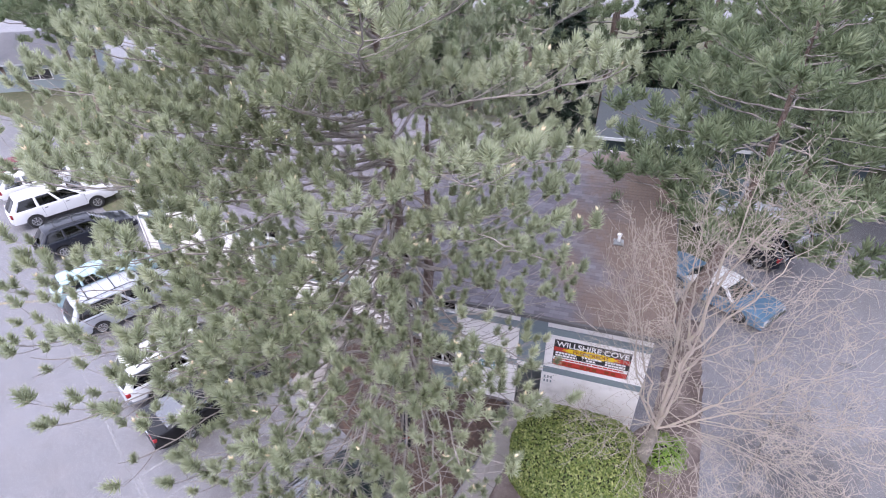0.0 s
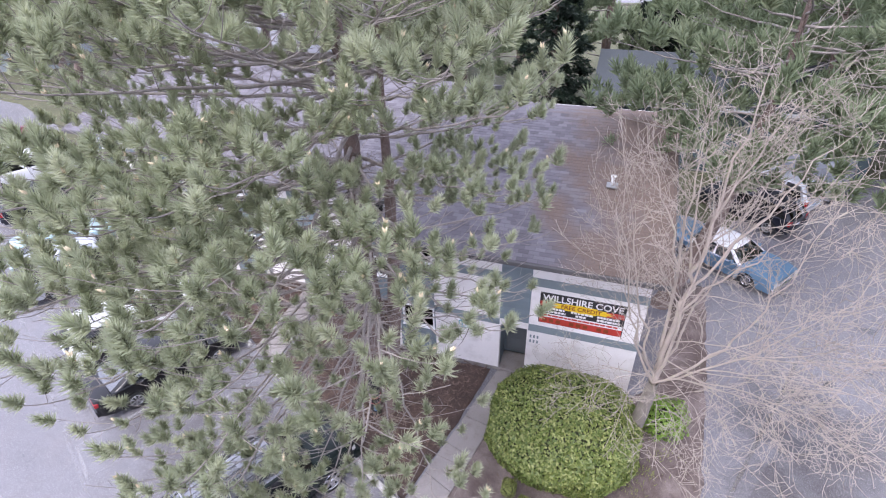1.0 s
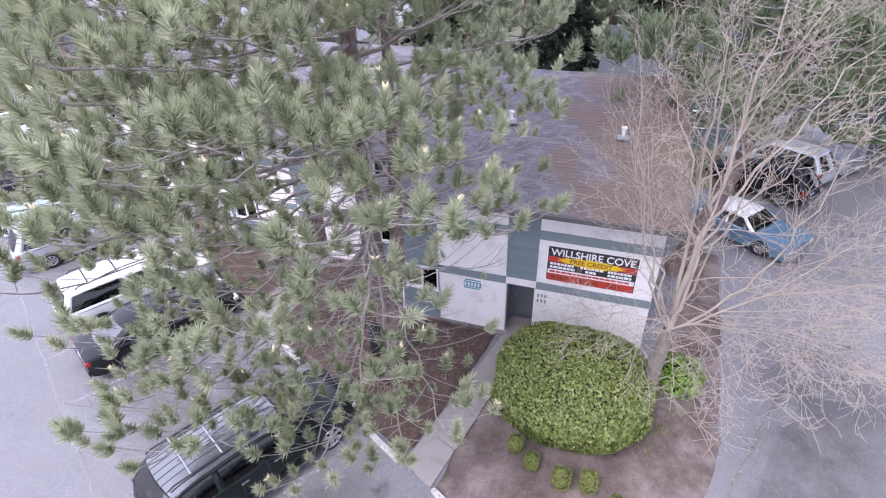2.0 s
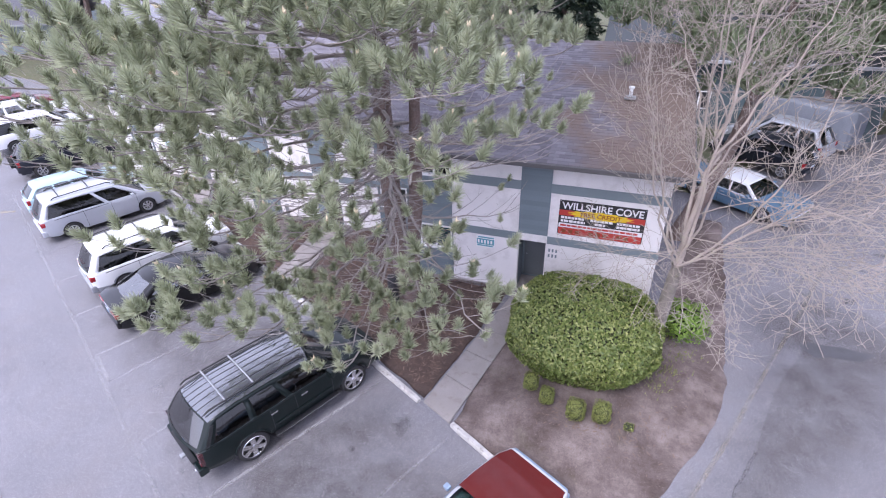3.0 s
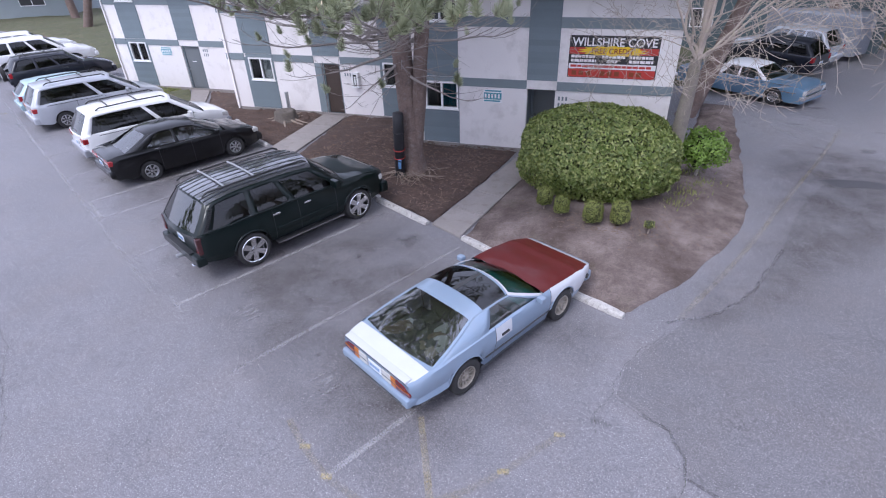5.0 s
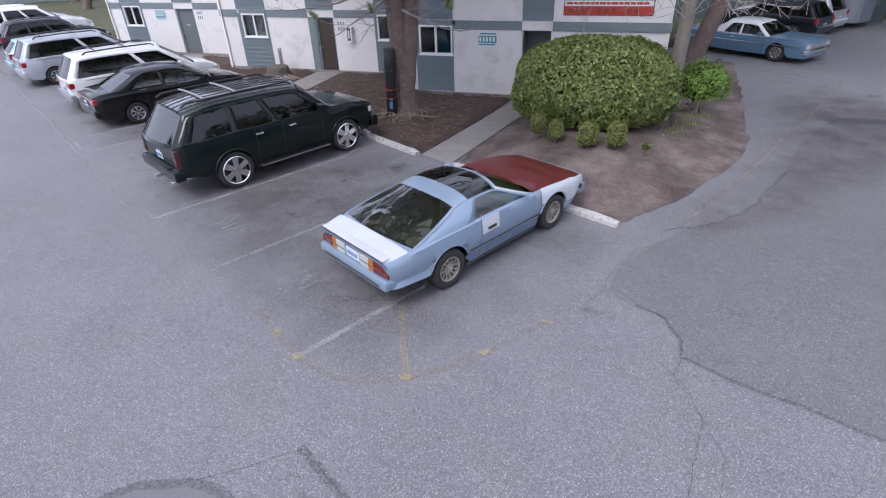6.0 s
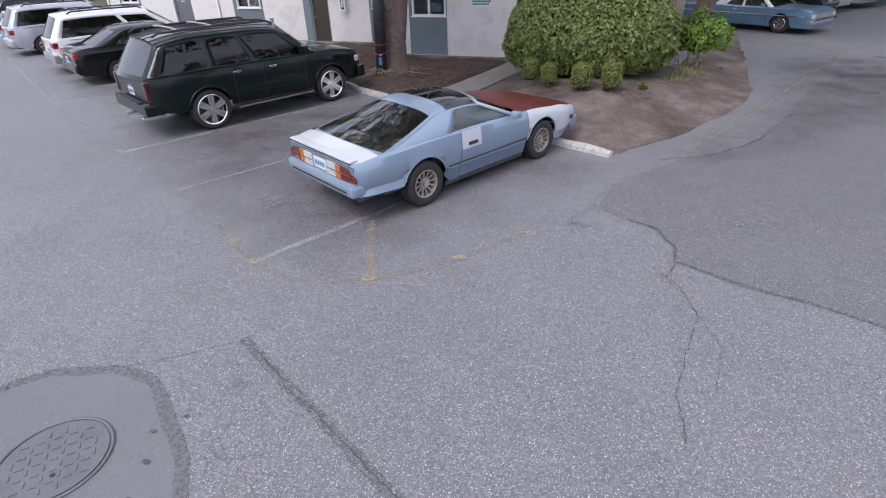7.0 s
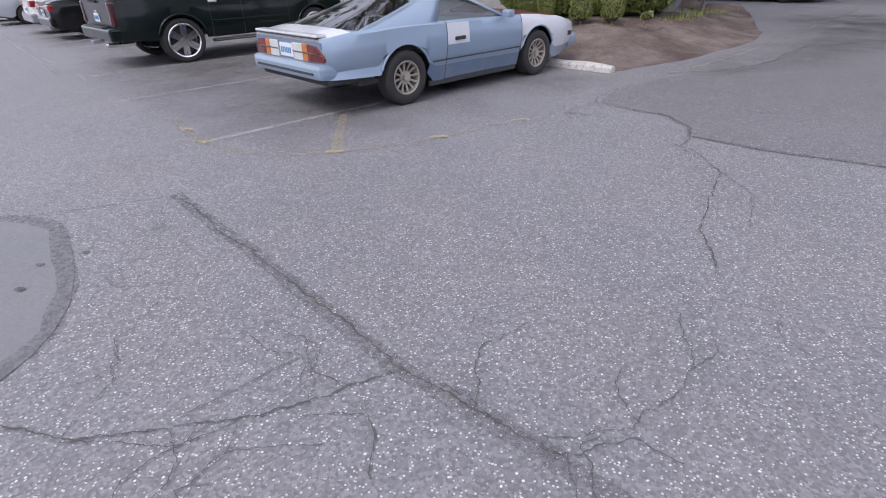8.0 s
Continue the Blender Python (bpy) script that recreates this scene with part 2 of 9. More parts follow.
M_TAR = tar_mat("tar_seam", (0.143, 0.139, 0.148), 0.42)
M_TAR_SPOT = tar_mat("tar_spot", (0.085, 0.083, 0.088), 0.5)
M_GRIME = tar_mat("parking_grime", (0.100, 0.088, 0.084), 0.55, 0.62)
M_DRIP = tar_mat("oil_drip", (0.055, 0.050, 0.050), 0.58, 0.8)
M_GRIME_LIGHT = tar_mat("washed_soil_grime", (0.110, 0.097, 0.094), 0.54, 0.70)
M_LINE = worn_paint("worn_white_paint", (0.46, 0.45, 0.46), 0.50, 0.75)
M_LINE_FAINT = worn_paint("faint_white_paint", (0.42, 0.41, 0.42), 0.47, 0.62)
M_YELLOW = worn_paint("worn_yellow_paint", (0.48, 0.40, 0.22), 0.53, 0.85)
M_YELLOW_WORN = worn_paint("half_worn_yellow_paint", (0.40, 0.33, 0.18), 0.50, 0.6)
M_YELLOW_FAINT = worn_paint("faint_yellow_paint", (0.36, 0.29, 0.16), 0.48, 0.36)

M_STUCCO = surf("white_panel_wall", (0.76, 0.725, 0.715), 0.85, var=0.07, scale=0.6, fine=110, bump=0.25, depth=0.003, stain=(0.62, 0.585, 0.57))
M_SIDING = surf("blue_grey_siding", (0.165, 0.205, 0.228), 0.7, var=0.16, scale=1.1, fine=70, bump=0.2, piece=0.14)
M_BAND = surf("blue_grey_trim", (0.185, 0.222, 0.240), 0.7, var=0.12, scale=0.9, fine=70, bump=0.15)
M_FRAME = surf("white_vinyl", (0.80, 0.80, 0.80), 0.45, var=0.06, scale=2, bump=0.0)
M_DOOR_BROWN = surf("brown_door_paint", (0.060, 0.042, 0.034), 0.55, var=0.2, scale=1.5, bump=0.1)
M_DOOR_GREY = surf("grey_door_paint", (0.15, 0.165, 0.175), 0.55, var=0.15, scale=1.5, bump=0.1)
M_SOFFIT = surf("dark_eave_paint", (0.10, 0.095, 0.095), 0.8, var=0.2)
M_ROOM = surf("dim_room", (0.22, 0.21, 0.20), 0.9, var=0.15)
M_CURTAIN = surf("pale_blind", (0.45, 0.45, 0.44), 0.85, var=0.15, scale=6)
M_DECO = surf("blue_window_picture", (0.05, 0.30, 0.40), 0.5, var=0.5, scale=6)
M_PANE = glass_mat("window_glass", (0.62, 0.66, 0.66), 1.6)
M_METAL = surf("galvanised_metal", (0.42, 0.43, 0.44), 0.45, 0.8, var=0.15, scale=4)
M_CHROME = surf("chrome", (0.85, 0.85, 0.86), 0.12, 1.0, var=0.05, scale=6, bump=0.0)
M_DARK = surf("black_plastic", (0.022, 0.022, 0.024), 0.5, var=0.25, scale=4, bump=0.15)
M_RUBBER = surf("tyre_rubber", (0.028, 0.027, 0.027), 0.85, var=0.3, scale=8, fine=90, bump=0.4)
M_BLACK_PIPE = surf("black_sleeve", (0.016, 0.016, 0.019), 0.55, var=0.3, scale=5)
M_RED = surf("red_strap", (0.34, 0.04, 0.03), 0.6)
M_BLUE_TAG = surf("blue_tag", (0.10, 0.22, 0.42), 0.6)
M_IRON = surf("manhole_iron", (0.165, 0.16, 0.17), 0.55, 0.35, var=0.3, scale=6, fine=80, bump=0.5)
M_BARK = surf("pine_bark", (0.19, 0.138, 0.118), 0.95, var=0.5, scale=3.0, fine=26, bump=1.0, depth=0.05, stain=(0.24, 0.20, 0.185))
M_LIMB = surf("pine_limb_bark", (0.31, 0.275, 0.255), 0.95, var=0.45, scale=4.0, fine=40, bump=0.7, depth=0.02)
M_TWIG = surf("bare_maple_twigs", (0.375, 0.32, 0.28), 0.9, var=0.30, scale=2.5, fine=50, bump=0.5, depth=0.01, stain=(0.37, 0.345, 0.25))
M_MAPLE_TRUNK = surf("bare_maple_bark", (0.25, 0.22, 0.19), 0.95, var=0.35, scale=3.5, fine=40, bump=0.8, depth=0.02, stain=(0.27, 0.26, 0.17))
M_ROOT = surf("weathered_roots", (0.27, 0.215, 0.175), 0.9, var=0.35, scale=5, fine=60, bump=0.5)
M_NEEDLE = leaf_mat("pine_needles", (0.34, 0.37, 0.24), (0.51, 0.545, 0.37), (0.65, 0.67, 0.48), 0.45, 0.55)
M_NEEDLE_DARK = leaf_mat("far_pine_needles", (0.165, 0.205, 0.120), (0.27, 0.32, 0.19), (0.37, 0.41, 0.26), 0.5, 0.5)
M_FIR = leaf_mat("fir_needles", (0.014, 0.026, 0.018), (0.032, 0.052, 0.034), (0.055, 0.085, 0.055))
M_BUD = surf("pale_pine_bud", (0.66, 0.55, 0.38), 0.7, var=0.3, scale=12)
M_HEDGE = leaf_mat("laurel_leaves", (0.088, 0.132, 0.030), (0.265, 0.315, 0.085), (0.52, 0.53, 0.21), 0.36)
M_HEDGE_CORE = surf("shrub_inner_shade", (0.035, 0.04, 0.018), 0.95, var=0.5, scale=9)
M_BOX = leaf_mat("box_leaves", (0.125, 0.150, 0.036), (0.28, 0.31, 0.085), (0.45, 0.46, 0.15), 0.5)
M_BRIGHT = leaf_mat("bright_shrub_leaves", (0.12, 0.21, 0.030), (0.24, 0.37, 0.06), (0.36, 0.49, 0.13), 0.45)


# ---- mesh helpers ----
def place(name, data, parent=None, m=None):
    ob = new(name, data)
    if parent is not None:
        ob.parent = parent
    if m is not None:
        ob.matrix_basis = m
    return ob


def mesh_of(bm, name, material, smooth=False):
    me = bpy.data.meshes.new(name)
    bm.normal_update()
    bm.to_mesh(me)
    bm.free()
    me.materials.append(material)
    if smooth:
        me.polygons.foreach_set("use_smooth", [True] * len(me.polygons))
    return me


def part(name, bm, material, parent=None, label="", smooth=False, m=None):
    ob = place(name, mesh_of(bm, name, material, smooth), parent, m)
    return tagged(ob, label)


def thing(name, at, label, category, group="", kind=""):
    ob = new(name)
    ob.matrix_basis = at
    ob.empty_display_size = 0.2
    return tagged(ob, label, category, group, kind)


def raw(name, verts, faces, material, parent=None, label="", smooth=False, kind=""):
    me = bpy.data.meshes.new(name)
    me.from_pydata([tuple(v) for v in verts], [], [tuple(f) for f in faces])
    me.materials.append(material)
    if smooth:
        me.polygons.foreach_set("use_smooth", [True] * len(me.polygons))
    me.update()
    return tagged(place(name, me, parent), label, kind=kind)


def raw_np(name, verts, faces, material, parent=None, smooth=False):
    """A mesh from arrays: verts (n, 3), faces (m, k)."""
    me = bpy.data.meshes.new(name)
    n, k = faces.shape
    me.vertices.add(len(verts))
    me.vertices.foreach_set("co", np.asarray(verts, np.float32).ravel())
    me.loops.add(n * k)
    me.loops.foreach_set("vertex_index", np.asarray(faces, np.int32).ravel())
    me.polygons.add(n)
    me.polygons.foreach_set("loop_start", np.arange(0, n * k, k, dtype=np.int32))
    me.polygons.foreach_set("loop_total", np.full(n, k, np.int32))
    if smooth:
        me.polygons.foreach_set("use_smooth", np.ones(n, bool))
    me.materials.append(material)
    me.update(calc_edges=True)
    me.validate()
    return place(name, me, parent)


def box(bm, x0, x1, y0, y1, z0, z1, bevel=0.0):
    made = bmesh.ops.create_cube(bm, size=1.0, matrix=Matrix.LocRotScale(((x0 + x1) / 2, (y0 + y1) / 2, (z0 + z1) / 2), None, (abs(x1 - x0), abs(y1 - y0), abs(z1 - z0))))
    if bevel:
        edges = list({e for v in made["verts"] for e in v.link_edges})
        bmesh.ops.bevel(bm, geom=edges, offset=bevel, segments=2, affect="EDGES", profile=0.6)
    return bm


def boxed(*size, bevel=0.0):
    return box(bmesh.new(), *size, bevel=bevel)


def cyl(bm, r, depth, m, segments=20, r2=None):
    return bmesh.ops.create_cone(bm, cap_ends=True, segments=segments, radius1=r, radius2=r if r2 is None else r2, depth=depth, matrix=m)


def tube(points, radii, sides=6):
    """Vertices and quads of a tube along points."""
    pts = [Vector(p) for p in points]
    verts, faces = [], []
    a = None
    for i, p in enumerate(pts):
        d = (pts[min(i + 1, len(pts) - 1)] - pts[max(i - 1, 0)]).normalized()
        if a is None:
            a = d.cross(Vector((0.31, 0.95, 0.05)) if abs(d.y) < 0.9 else Vector((1, 0, 0)))
        a = a - d * a.dot(d)
        if a.length < 1e-4:
            a = d.orthogonal()
        a.normalize()
        b = d.cross(a)
        for k in range(sides):
            t = 2 * math.pi * k / sides
            verts.append(p + radii[i] * (math.cos(t) * a + math.sin(t) * b))
    for i in range(len(pts) - 1):
        for k in range(sides):
            n = (k + 1) % sides
            faces.append((i * sides + k, i * sides + n, (i + 1) * sides + n, (i + 1) * sides + k))
    return verts, faces


class Pile:
    """Collects quads of many tubes for one mesh."""

    def __init__(self):
        self.v, self.f = [], []

    def add(self, verts, faces):
        o = len(self.v)
        self.v.extend(verts)
        self.f.extend(tuple(i + o for i in f) for f in faces)

    def tube(self, points, radii, sides=6):
        self.add(*tube(points, radii, sides))


# The car park runs askew to the building: u along the kerb, v towards the building.
LOT_O, LOT_U, LOT_V = Vector((0.98, 7.70)), Vector((-0.886, 0.464)), Vector((0.464, 0.886))
LOT_TURN = math.degrees(math.atan2(0.886, 0.464))


def lot(u, v, z=0.0):
    p = LOT_O + u * LOT_U + v * LOT_V
    return Vector((p.x, p.y, z))


from mathutils.geometry import delaunay_2d_cdt


def sheet(name, outline, z, material, step=0.4, rough=0.0, rim=0.0, skirt=0.0, kind="structure", label="", wobble=0.0, mound=None, fade=0.0):
    """A filled outline with inner points; it rises from z at the rim by rim, uneven by rough, with a skirt down."""
    pts = [Vector(p) for p in outline]
    edge = []
    for a, b in zip(pts, pts[1:] + pts[:1]):
        n = max(1, int((b - a).length / step))
        for i in range(n):
            p = a.lerp(b, i / n)
            if wobble:
                q = noise.noise_vector((p.x * 1.7, p.y * 1.7, z * 9)) * wobble
                p = p + Vector((q.x, q.y))
            edge.append(p)
    xs, ys = [p.x for p in edge], [p.y for p in edge]

    def inside(x, y):
        odd = False
        for a, b in zip(edge, edge[1:] + edge[:1]):
            if (a.y > y) != (b.y > y) and x < (b.x - a.x) * (y - a.y) / (b.y - a.y) + a.x:
                odd = not odd
        return odd

    free = []
    x = min(xs) + step / 2
    while x < max(xs):
        y = min(ys) + step / 2
        while y < max(ys):
            if inside(x, y):
                free.append(Vector((x + random.uniform(-0.2, 0.2) * step, y + random.uniform(-0.2, 0.2) * step)))
            y += step
        x += step
    n = len(edge)
    co, _, faces, *_ = delaunay_2d_cdt(edge + free, [(i, (i + 1) % n) for i in range(n)], [], 1, 1e-5)
    verts = []
    for i, p in enumerate(co):
        h = 0.0
        if i >= n:
            h = rim + rough * noise.fractal((p.x * 0.9, p.y * 0.9, 3.0), 0.8, 2.0, 4)
            if mound:
                d = min((Vector((p.x, p.y)) - e).length for e in edge)
                k = min(1.0, d / mound[1])
                h = h * min(1.0, k * 4) + mound[0] * k * k * (3 - 2 * k)
        verts.append((p.x, p.y, z + max(h, 0.002 if i >= n and rim else 0.0) if rim else z))
    if skirt:
        base = len(verts)
        verts += [(p.x, p.y, z - skirt) for p in co[:n]]
        faces = list(faces) + [(i, base + i, base + (i + 1) % n, (i + 1) % n) for i in range(n)]
    ob = raw(name, verts, faces, material, None, label, smooth=True, kind=kind)
    if fade:
        # how far each point lies inside the ragged edge
        q = ob.data.attributes.new("fade", "FLOAT", "POINT")
        for i, p in enumerate(co):
            d = min((Vector((p.x, p.y)) - e).length for e in edge) + 0.5 * fade * noise.noise((p.x * 1.3, p.y * 1.3, 7.0))
            q.data[i].value = 0.0 if i < n else max(0.0, min(1.0, d / fade))
    return ob


def ribbon(pile, points, width, z=0.006, ragged=0.0):
    """A flat strip along points, its width uneven."""
    pts = [Vector(p) for p in points]
    fine = []
    for a, b in zip(pts, pts[1:]):
        n = max(1, int((b - a).length / (0.012 if ragged and width < 0.02 else 0.09)))
        fine += [a.lerp(b, i / n) for i in range(n)]
    fine.append(pts[-1])
    verts = []
    for i, p in enumerate(fine):
        d = (fine[min(i + 1, len(fine) - 1)] - fine[max(i - 1, 0)]).normalized()
        s = Vector((-d.y, d.x))
        q = p + s * noise.noise((p.x * 3.1, p.y * 3.1, 5.0)) * ragged * 2
        q = q + s * (noise.noise((p.x * 14.0, p.y * 14.0, 2.0)) * 0.9 + noise.noise((p.x * 37.0, p.y * 37.0, 4.0)) * 0.45) * ragged
        half = width / 2 * (1 + (0.9 if width < 0.02 else 0.25) * noise.noise((p.x * 9, p.y * 9, 1.0)) * (1 if ragged else 0))
        if width < 0.02:
            # thin cracks jag and close here and there
            q = q + s * 0.006 * noise.noise((p.x * 110.0, p.y * 110.0, 8.0))
            half = max(0.0004, half * (1 + 1.2 * noise.noise((p.x * 45.0, p.y * 45.0, 6.0))))
        verts += [(*(q + s * half), z), (*(q - s * half), z)]
    pile.add(verts, [(2 * i, 2 * i + 1, 2 * i + 3, 2 * i + 2) for i in range(len(fine) - 1)])


# ---- ground ----
def ground_sheet():
    near = 60
    xs = [-900, -300, -120] + [-60 + 4 * i for i in range(31)] + [120, 300, 900]
    verts = [(x, y + 15, 0.0) for y in xs for x in xs]
    n = len(xs)
    faces = [(j * n + i, j * n + i + 1, (j + 1) * n + i + 1, (j + 1) * n + i) for j in range(n - 1) for i in range(n - 1)]
    return raw("ground", verts, faces, M_ASPHALT, None, "worn grey asphalt car park with pale aggregate", kind="structure")


tagged(ground_sheet(), category="ground")

overlay = sheet("road", [(1.72, 7.44), (2.05, 7.9), (2.9, 8.55), (3.6, 9.7), (4.3, 11.2), (4.9, 13.0), (6.0, 15.2), (7.2, 16.2), (30, 30), (34, 2), (9.0, 1.4), (3.75, 3.68), (3.1, 3.95), (2.45, 4.15), (1.88, 4.42), (1.9, 4.72), (1.7, 5.2), (1.3, 5.4), (0.9, 5.7), (1.05, 6.4), (1.35, 6.9)], 0.004, M_ASPHALT_NEW, 0.8, wobble=0.06, label="slightly smoother asphalt overlay on the drive")
tagged(overlay, category="road")
PATCH_EDGE = [(-3.62, 0.72), (-3.36, 0.98), (-3.12, 1.11), (-2.85, 1.19), (-2.62, 1.2), (-2.39, 1.14), (-2.13, 1.01), (-1.86, 0.83), (-1.62, 0.65), (-1.4, 0.45), (-1.26, 0.26), (-1.17, 0.09), (-1.13, -0.1), (-1.13, -0.4), (-1.25, -0.8), (-1.6, -1.15), (-2.1, -1.38), (-2.6, -1.42), (-3.2, -1.2), (-3.6, -0.7), (-3.75, 0.0)]
patch = sheet("asphalt_patch", PATCH_EDGE, 0.004, M_PATCH, 0.3, wobble=0.02, label="smooth round asphalt patch round the manhole")
tagged(patch, category="road patch")

tar = Pile()
ribbon(tar, [(-2.02, 1.84), (-1.35, 1.48), (-0.83, 1.22), (-0.13, 0.84), (0.44, 0.53), (0.85, 0.38), (1.14, 0.27), (1.40, 0.14), (2.2, -0.5)], 0.10, 0.0065, 0.008)
ribbon(tar, [(1.88, 4.42), (2.47, 4.14), (3.1, 3.96), (3.74, 3.70), (5.2, 3.2), (9.0, 1.5)], 0.06, 0.0075, 0.012)
ring = [(-2.45 + (x + 2.45) * 0.965, -0.1 + (y + 0.1) * 0.965) for x, y in PATCH_EDGE]
ribbon(tar, ring + ring[:1], 0.11, 0.0072, 0.02)
ribbon(tar, [(-1.98, 1.82), (-2.3, 1.56), (-2.6, 1.33), (-2.8, 1.18)], 0.02, 0.0076, 0.01)
ribbon(tar, [(1.72, 7.75), (2.06, 7.97), (2.4, 8.11), (2.7, 8.35), (3.1, 8.84), (3.46, 9.37), (3.77, 10.06), (3.98, 10.5), (4.28, 11.16)], 0.07, 0.0077, 0.015)
ribbon(tar, [(1.3, 5.38), (1.68, 5.19), (1.87, 4.74), (1.86, 4.4)], 0.05, 0.0078, 0.01)
tagged(raw("tar_seam", tar.v, tar.f, M_TAR, None, "dark tar seams across the asphalt", kind="structure"), category="seam")

cr = Pile()
for line in (
    [(1.70, 7.47), (1.5, 7.1), (1.30, 6.90), (1.02, 6.42), (0.83, 5.67), (1.27, 5.34), (1.68, 5.17), (1.87, 4.72), (1.86, 4.37), (1.76, 4.07), (1.93, 3.82), (2.02, 3.45), (1.95, 3.1), (1.91, 2.87), (1.81, 2.25), (1.86, 1.7)],
    [(4.28, 11.16), (4.5, 11.18), (4.78, 10.77), (5.28, 10.37)],
    [(3.89, 14.13), (4.27, 13.79), (4.58, 13.38), (4.97, 13.2)],
    [(5.02, 12.89), (5.47, 12.69), (5.97, 12.61)],
    [(1.6, 4.25), (1.76, 4.07)],
    [(0.83, 5.67), (0.62, 5.2), (0.66, 4.8)],
    [(-1.6, -0.4), (-0.88, -0.26), (-0.54, -0.22), (-0.32, -0.11), (-0.12, -0.01), (0.08, 0.11), (0.29, 0.31), (0.45, 0.48)],
    [(-1.9, 1.78), (-1.2, 1.40), (-0.6, 1.10), (0.0, 0.78), (0.44, 0.54), (0.86, 0.38), (1.2, 0.27)],
    [(-0.21, 0.0), (-0.12, 0.19), (0.01, 0.42), (0.08, 0.44), (-0.02, 0.57)],
    [(1.12, 0.34), (1.26, 0.37), (1.44, 0.47), (1.6, 0.7), (1.68, 0.94), (1.62, 1.3)],
    [(-0.02, -0.28), (0.03, -0.24), (0.05, -0.08), (0.01, 0.03)],
    [(0.61, -0.03), (0.55, 0.13), (0.42, 0.26)],
    [(-0.6, -0.23), (-0.66, 0.05), (-0.9, 0.3), (-0.95, 0.6)],
    [(-14.5, 6.0), (-13.1, 5.38), (-11.75, 4.6), (-9.93, 3.7), (-8.87, 2.84), (-8.24, 2.47), (-7.0, 1.2)],
    [(-9.93, 3.7), (-10.6, 3.2), (-11.0, 2.4)],
    [(0.2, 0.25), (0.05, 0.55), (-0.3, 0.62)],
    [(0.85, 0.4), (0.8, 0.75), (0.95, 1.0)],
    [(-0.1, 0.0), (-0.2, -0.3), (-0.05, -0.6)],
    [(2.02, 3.45), (2.2, 3.0), (2.1, 2.4)],
    [(1.2, 0.27), (1.45, 0.42), (1.6, 0.35)],
    [(3.6, 14.6), (4.4, 14.2), (4.9, 13.7), (5.8, 13.6)],
    [(4.3, 16.6), (5.2, 16.2), (6.2, 16.4)],
):
    ribbon(cr, line, 0.0062 if len(line) > 6 else 0.0036, 0.0095, 0.022)
    for a, b in zip(line, line[1:]):
        if random.random() < 0.45:
            p, w = Vector(a).lerp(Vector(b), random.random()), random.uniform(0, math.tau)
            q = [p]
            for _ in range(random.randint(2, 5)):
                w += random.gauss(0, 0.6)
                q.append(q[-1] + Vector((math.cos(w), math.sin(w))) * random.uniform(0.06, 0.18))
            ribbon(cr, q, 0.0028, 0.0097, 0.014)
tagged(raw("asphalt_crack", cr.v, cr.f, M_CRACK, None, "thin winding cracks in the asphalt", kind="structure"), category="crack")

# small dark spots on the smooth patch
for n, (x, y, r) in enumerate([(-1.80, 0.47, 0.03), (-1.69, 0.19, 0.022), (-1.97, 0.70, 0.024), (-1.83, 0.90, 0.026)]):
    spot = sheet("oil_stain", [(x + r * math.cos(a) * 1.3, y + r * math.sin(a) * 0.8) for a in [i * math.pi / 5 for i in range(10)]], 0.0084 + 0.0002 * n, M_TAR_SPOT, 0.3, wobble=0.02, label="small dark spot on the asphalt patch")
    tagged(spot, category="stain")

stain = sheet("oil_stain", [(5.95, 15.55), (6.3, 15.0), (6.75, 15.25), (7.4, 15.2), (8.0, 15.6), (7.2, 15.7), (6.7, 15.72)], 0.0085, M_PUDDLE, 0.3, wobble=0.1, label="dark damp stain on the asphalt")
tagged(stain, category="stain")
for n, (x, y, r) in enumerate([(8.0, 18.2, 0.3), (8.9, 20.2, 0.22), (6.4, 20.6, 0.25), (9.8, 21.5, 0.3), (9.3, 19.2, 0.18), (7.6, 22.9, 0.3)]):
    st = sheet("oil_stain", [(x + r * math.cos(a) * random.uniform(0.3, 1.6), y + r * 0.6 * math.sin(a) * random.uniform(0.6, 1.2)) for a in [i * math.pi / 6 for i in range(12)]], 0.0086 + 0.0002 * n, M_TAR, 0.3, wobble=0.12, label="dark oil stain on the asphalt")
    tagged(st, category="stain")


# ---- road markings ----
def marking(name, points, width, material, label, z=0.0105):
    p = Pile()
    ribbon(p, points, width, z)
    return tagged(raw(name, p.v, p.f, material, None, label, kind="structure"), category="road marking")


def lot2(u, v):
    p = lot(u, v)
    return (p.x, p.y)


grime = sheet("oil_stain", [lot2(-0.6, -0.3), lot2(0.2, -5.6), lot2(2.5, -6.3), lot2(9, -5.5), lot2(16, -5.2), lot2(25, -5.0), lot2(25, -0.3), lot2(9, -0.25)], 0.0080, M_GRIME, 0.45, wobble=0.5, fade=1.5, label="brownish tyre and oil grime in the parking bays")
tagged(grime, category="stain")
grime = sheet("oil_stain", [(1.4, 8.0), (2.4, 7.6), (4.8, 9.2), (7.2, 12.0), (9.6, 16.5), (7.0, 19.5), (4.8, 17.0), (4.0, 13.0), (3.2, 10.5), (2.2, 9.2)], 0.0082, M_GRIME_LIGHT, 0.45, wobble=0.4, fade=1.2, label="brownish soil grime washed over the drive")
tagged(grime, category="stain")


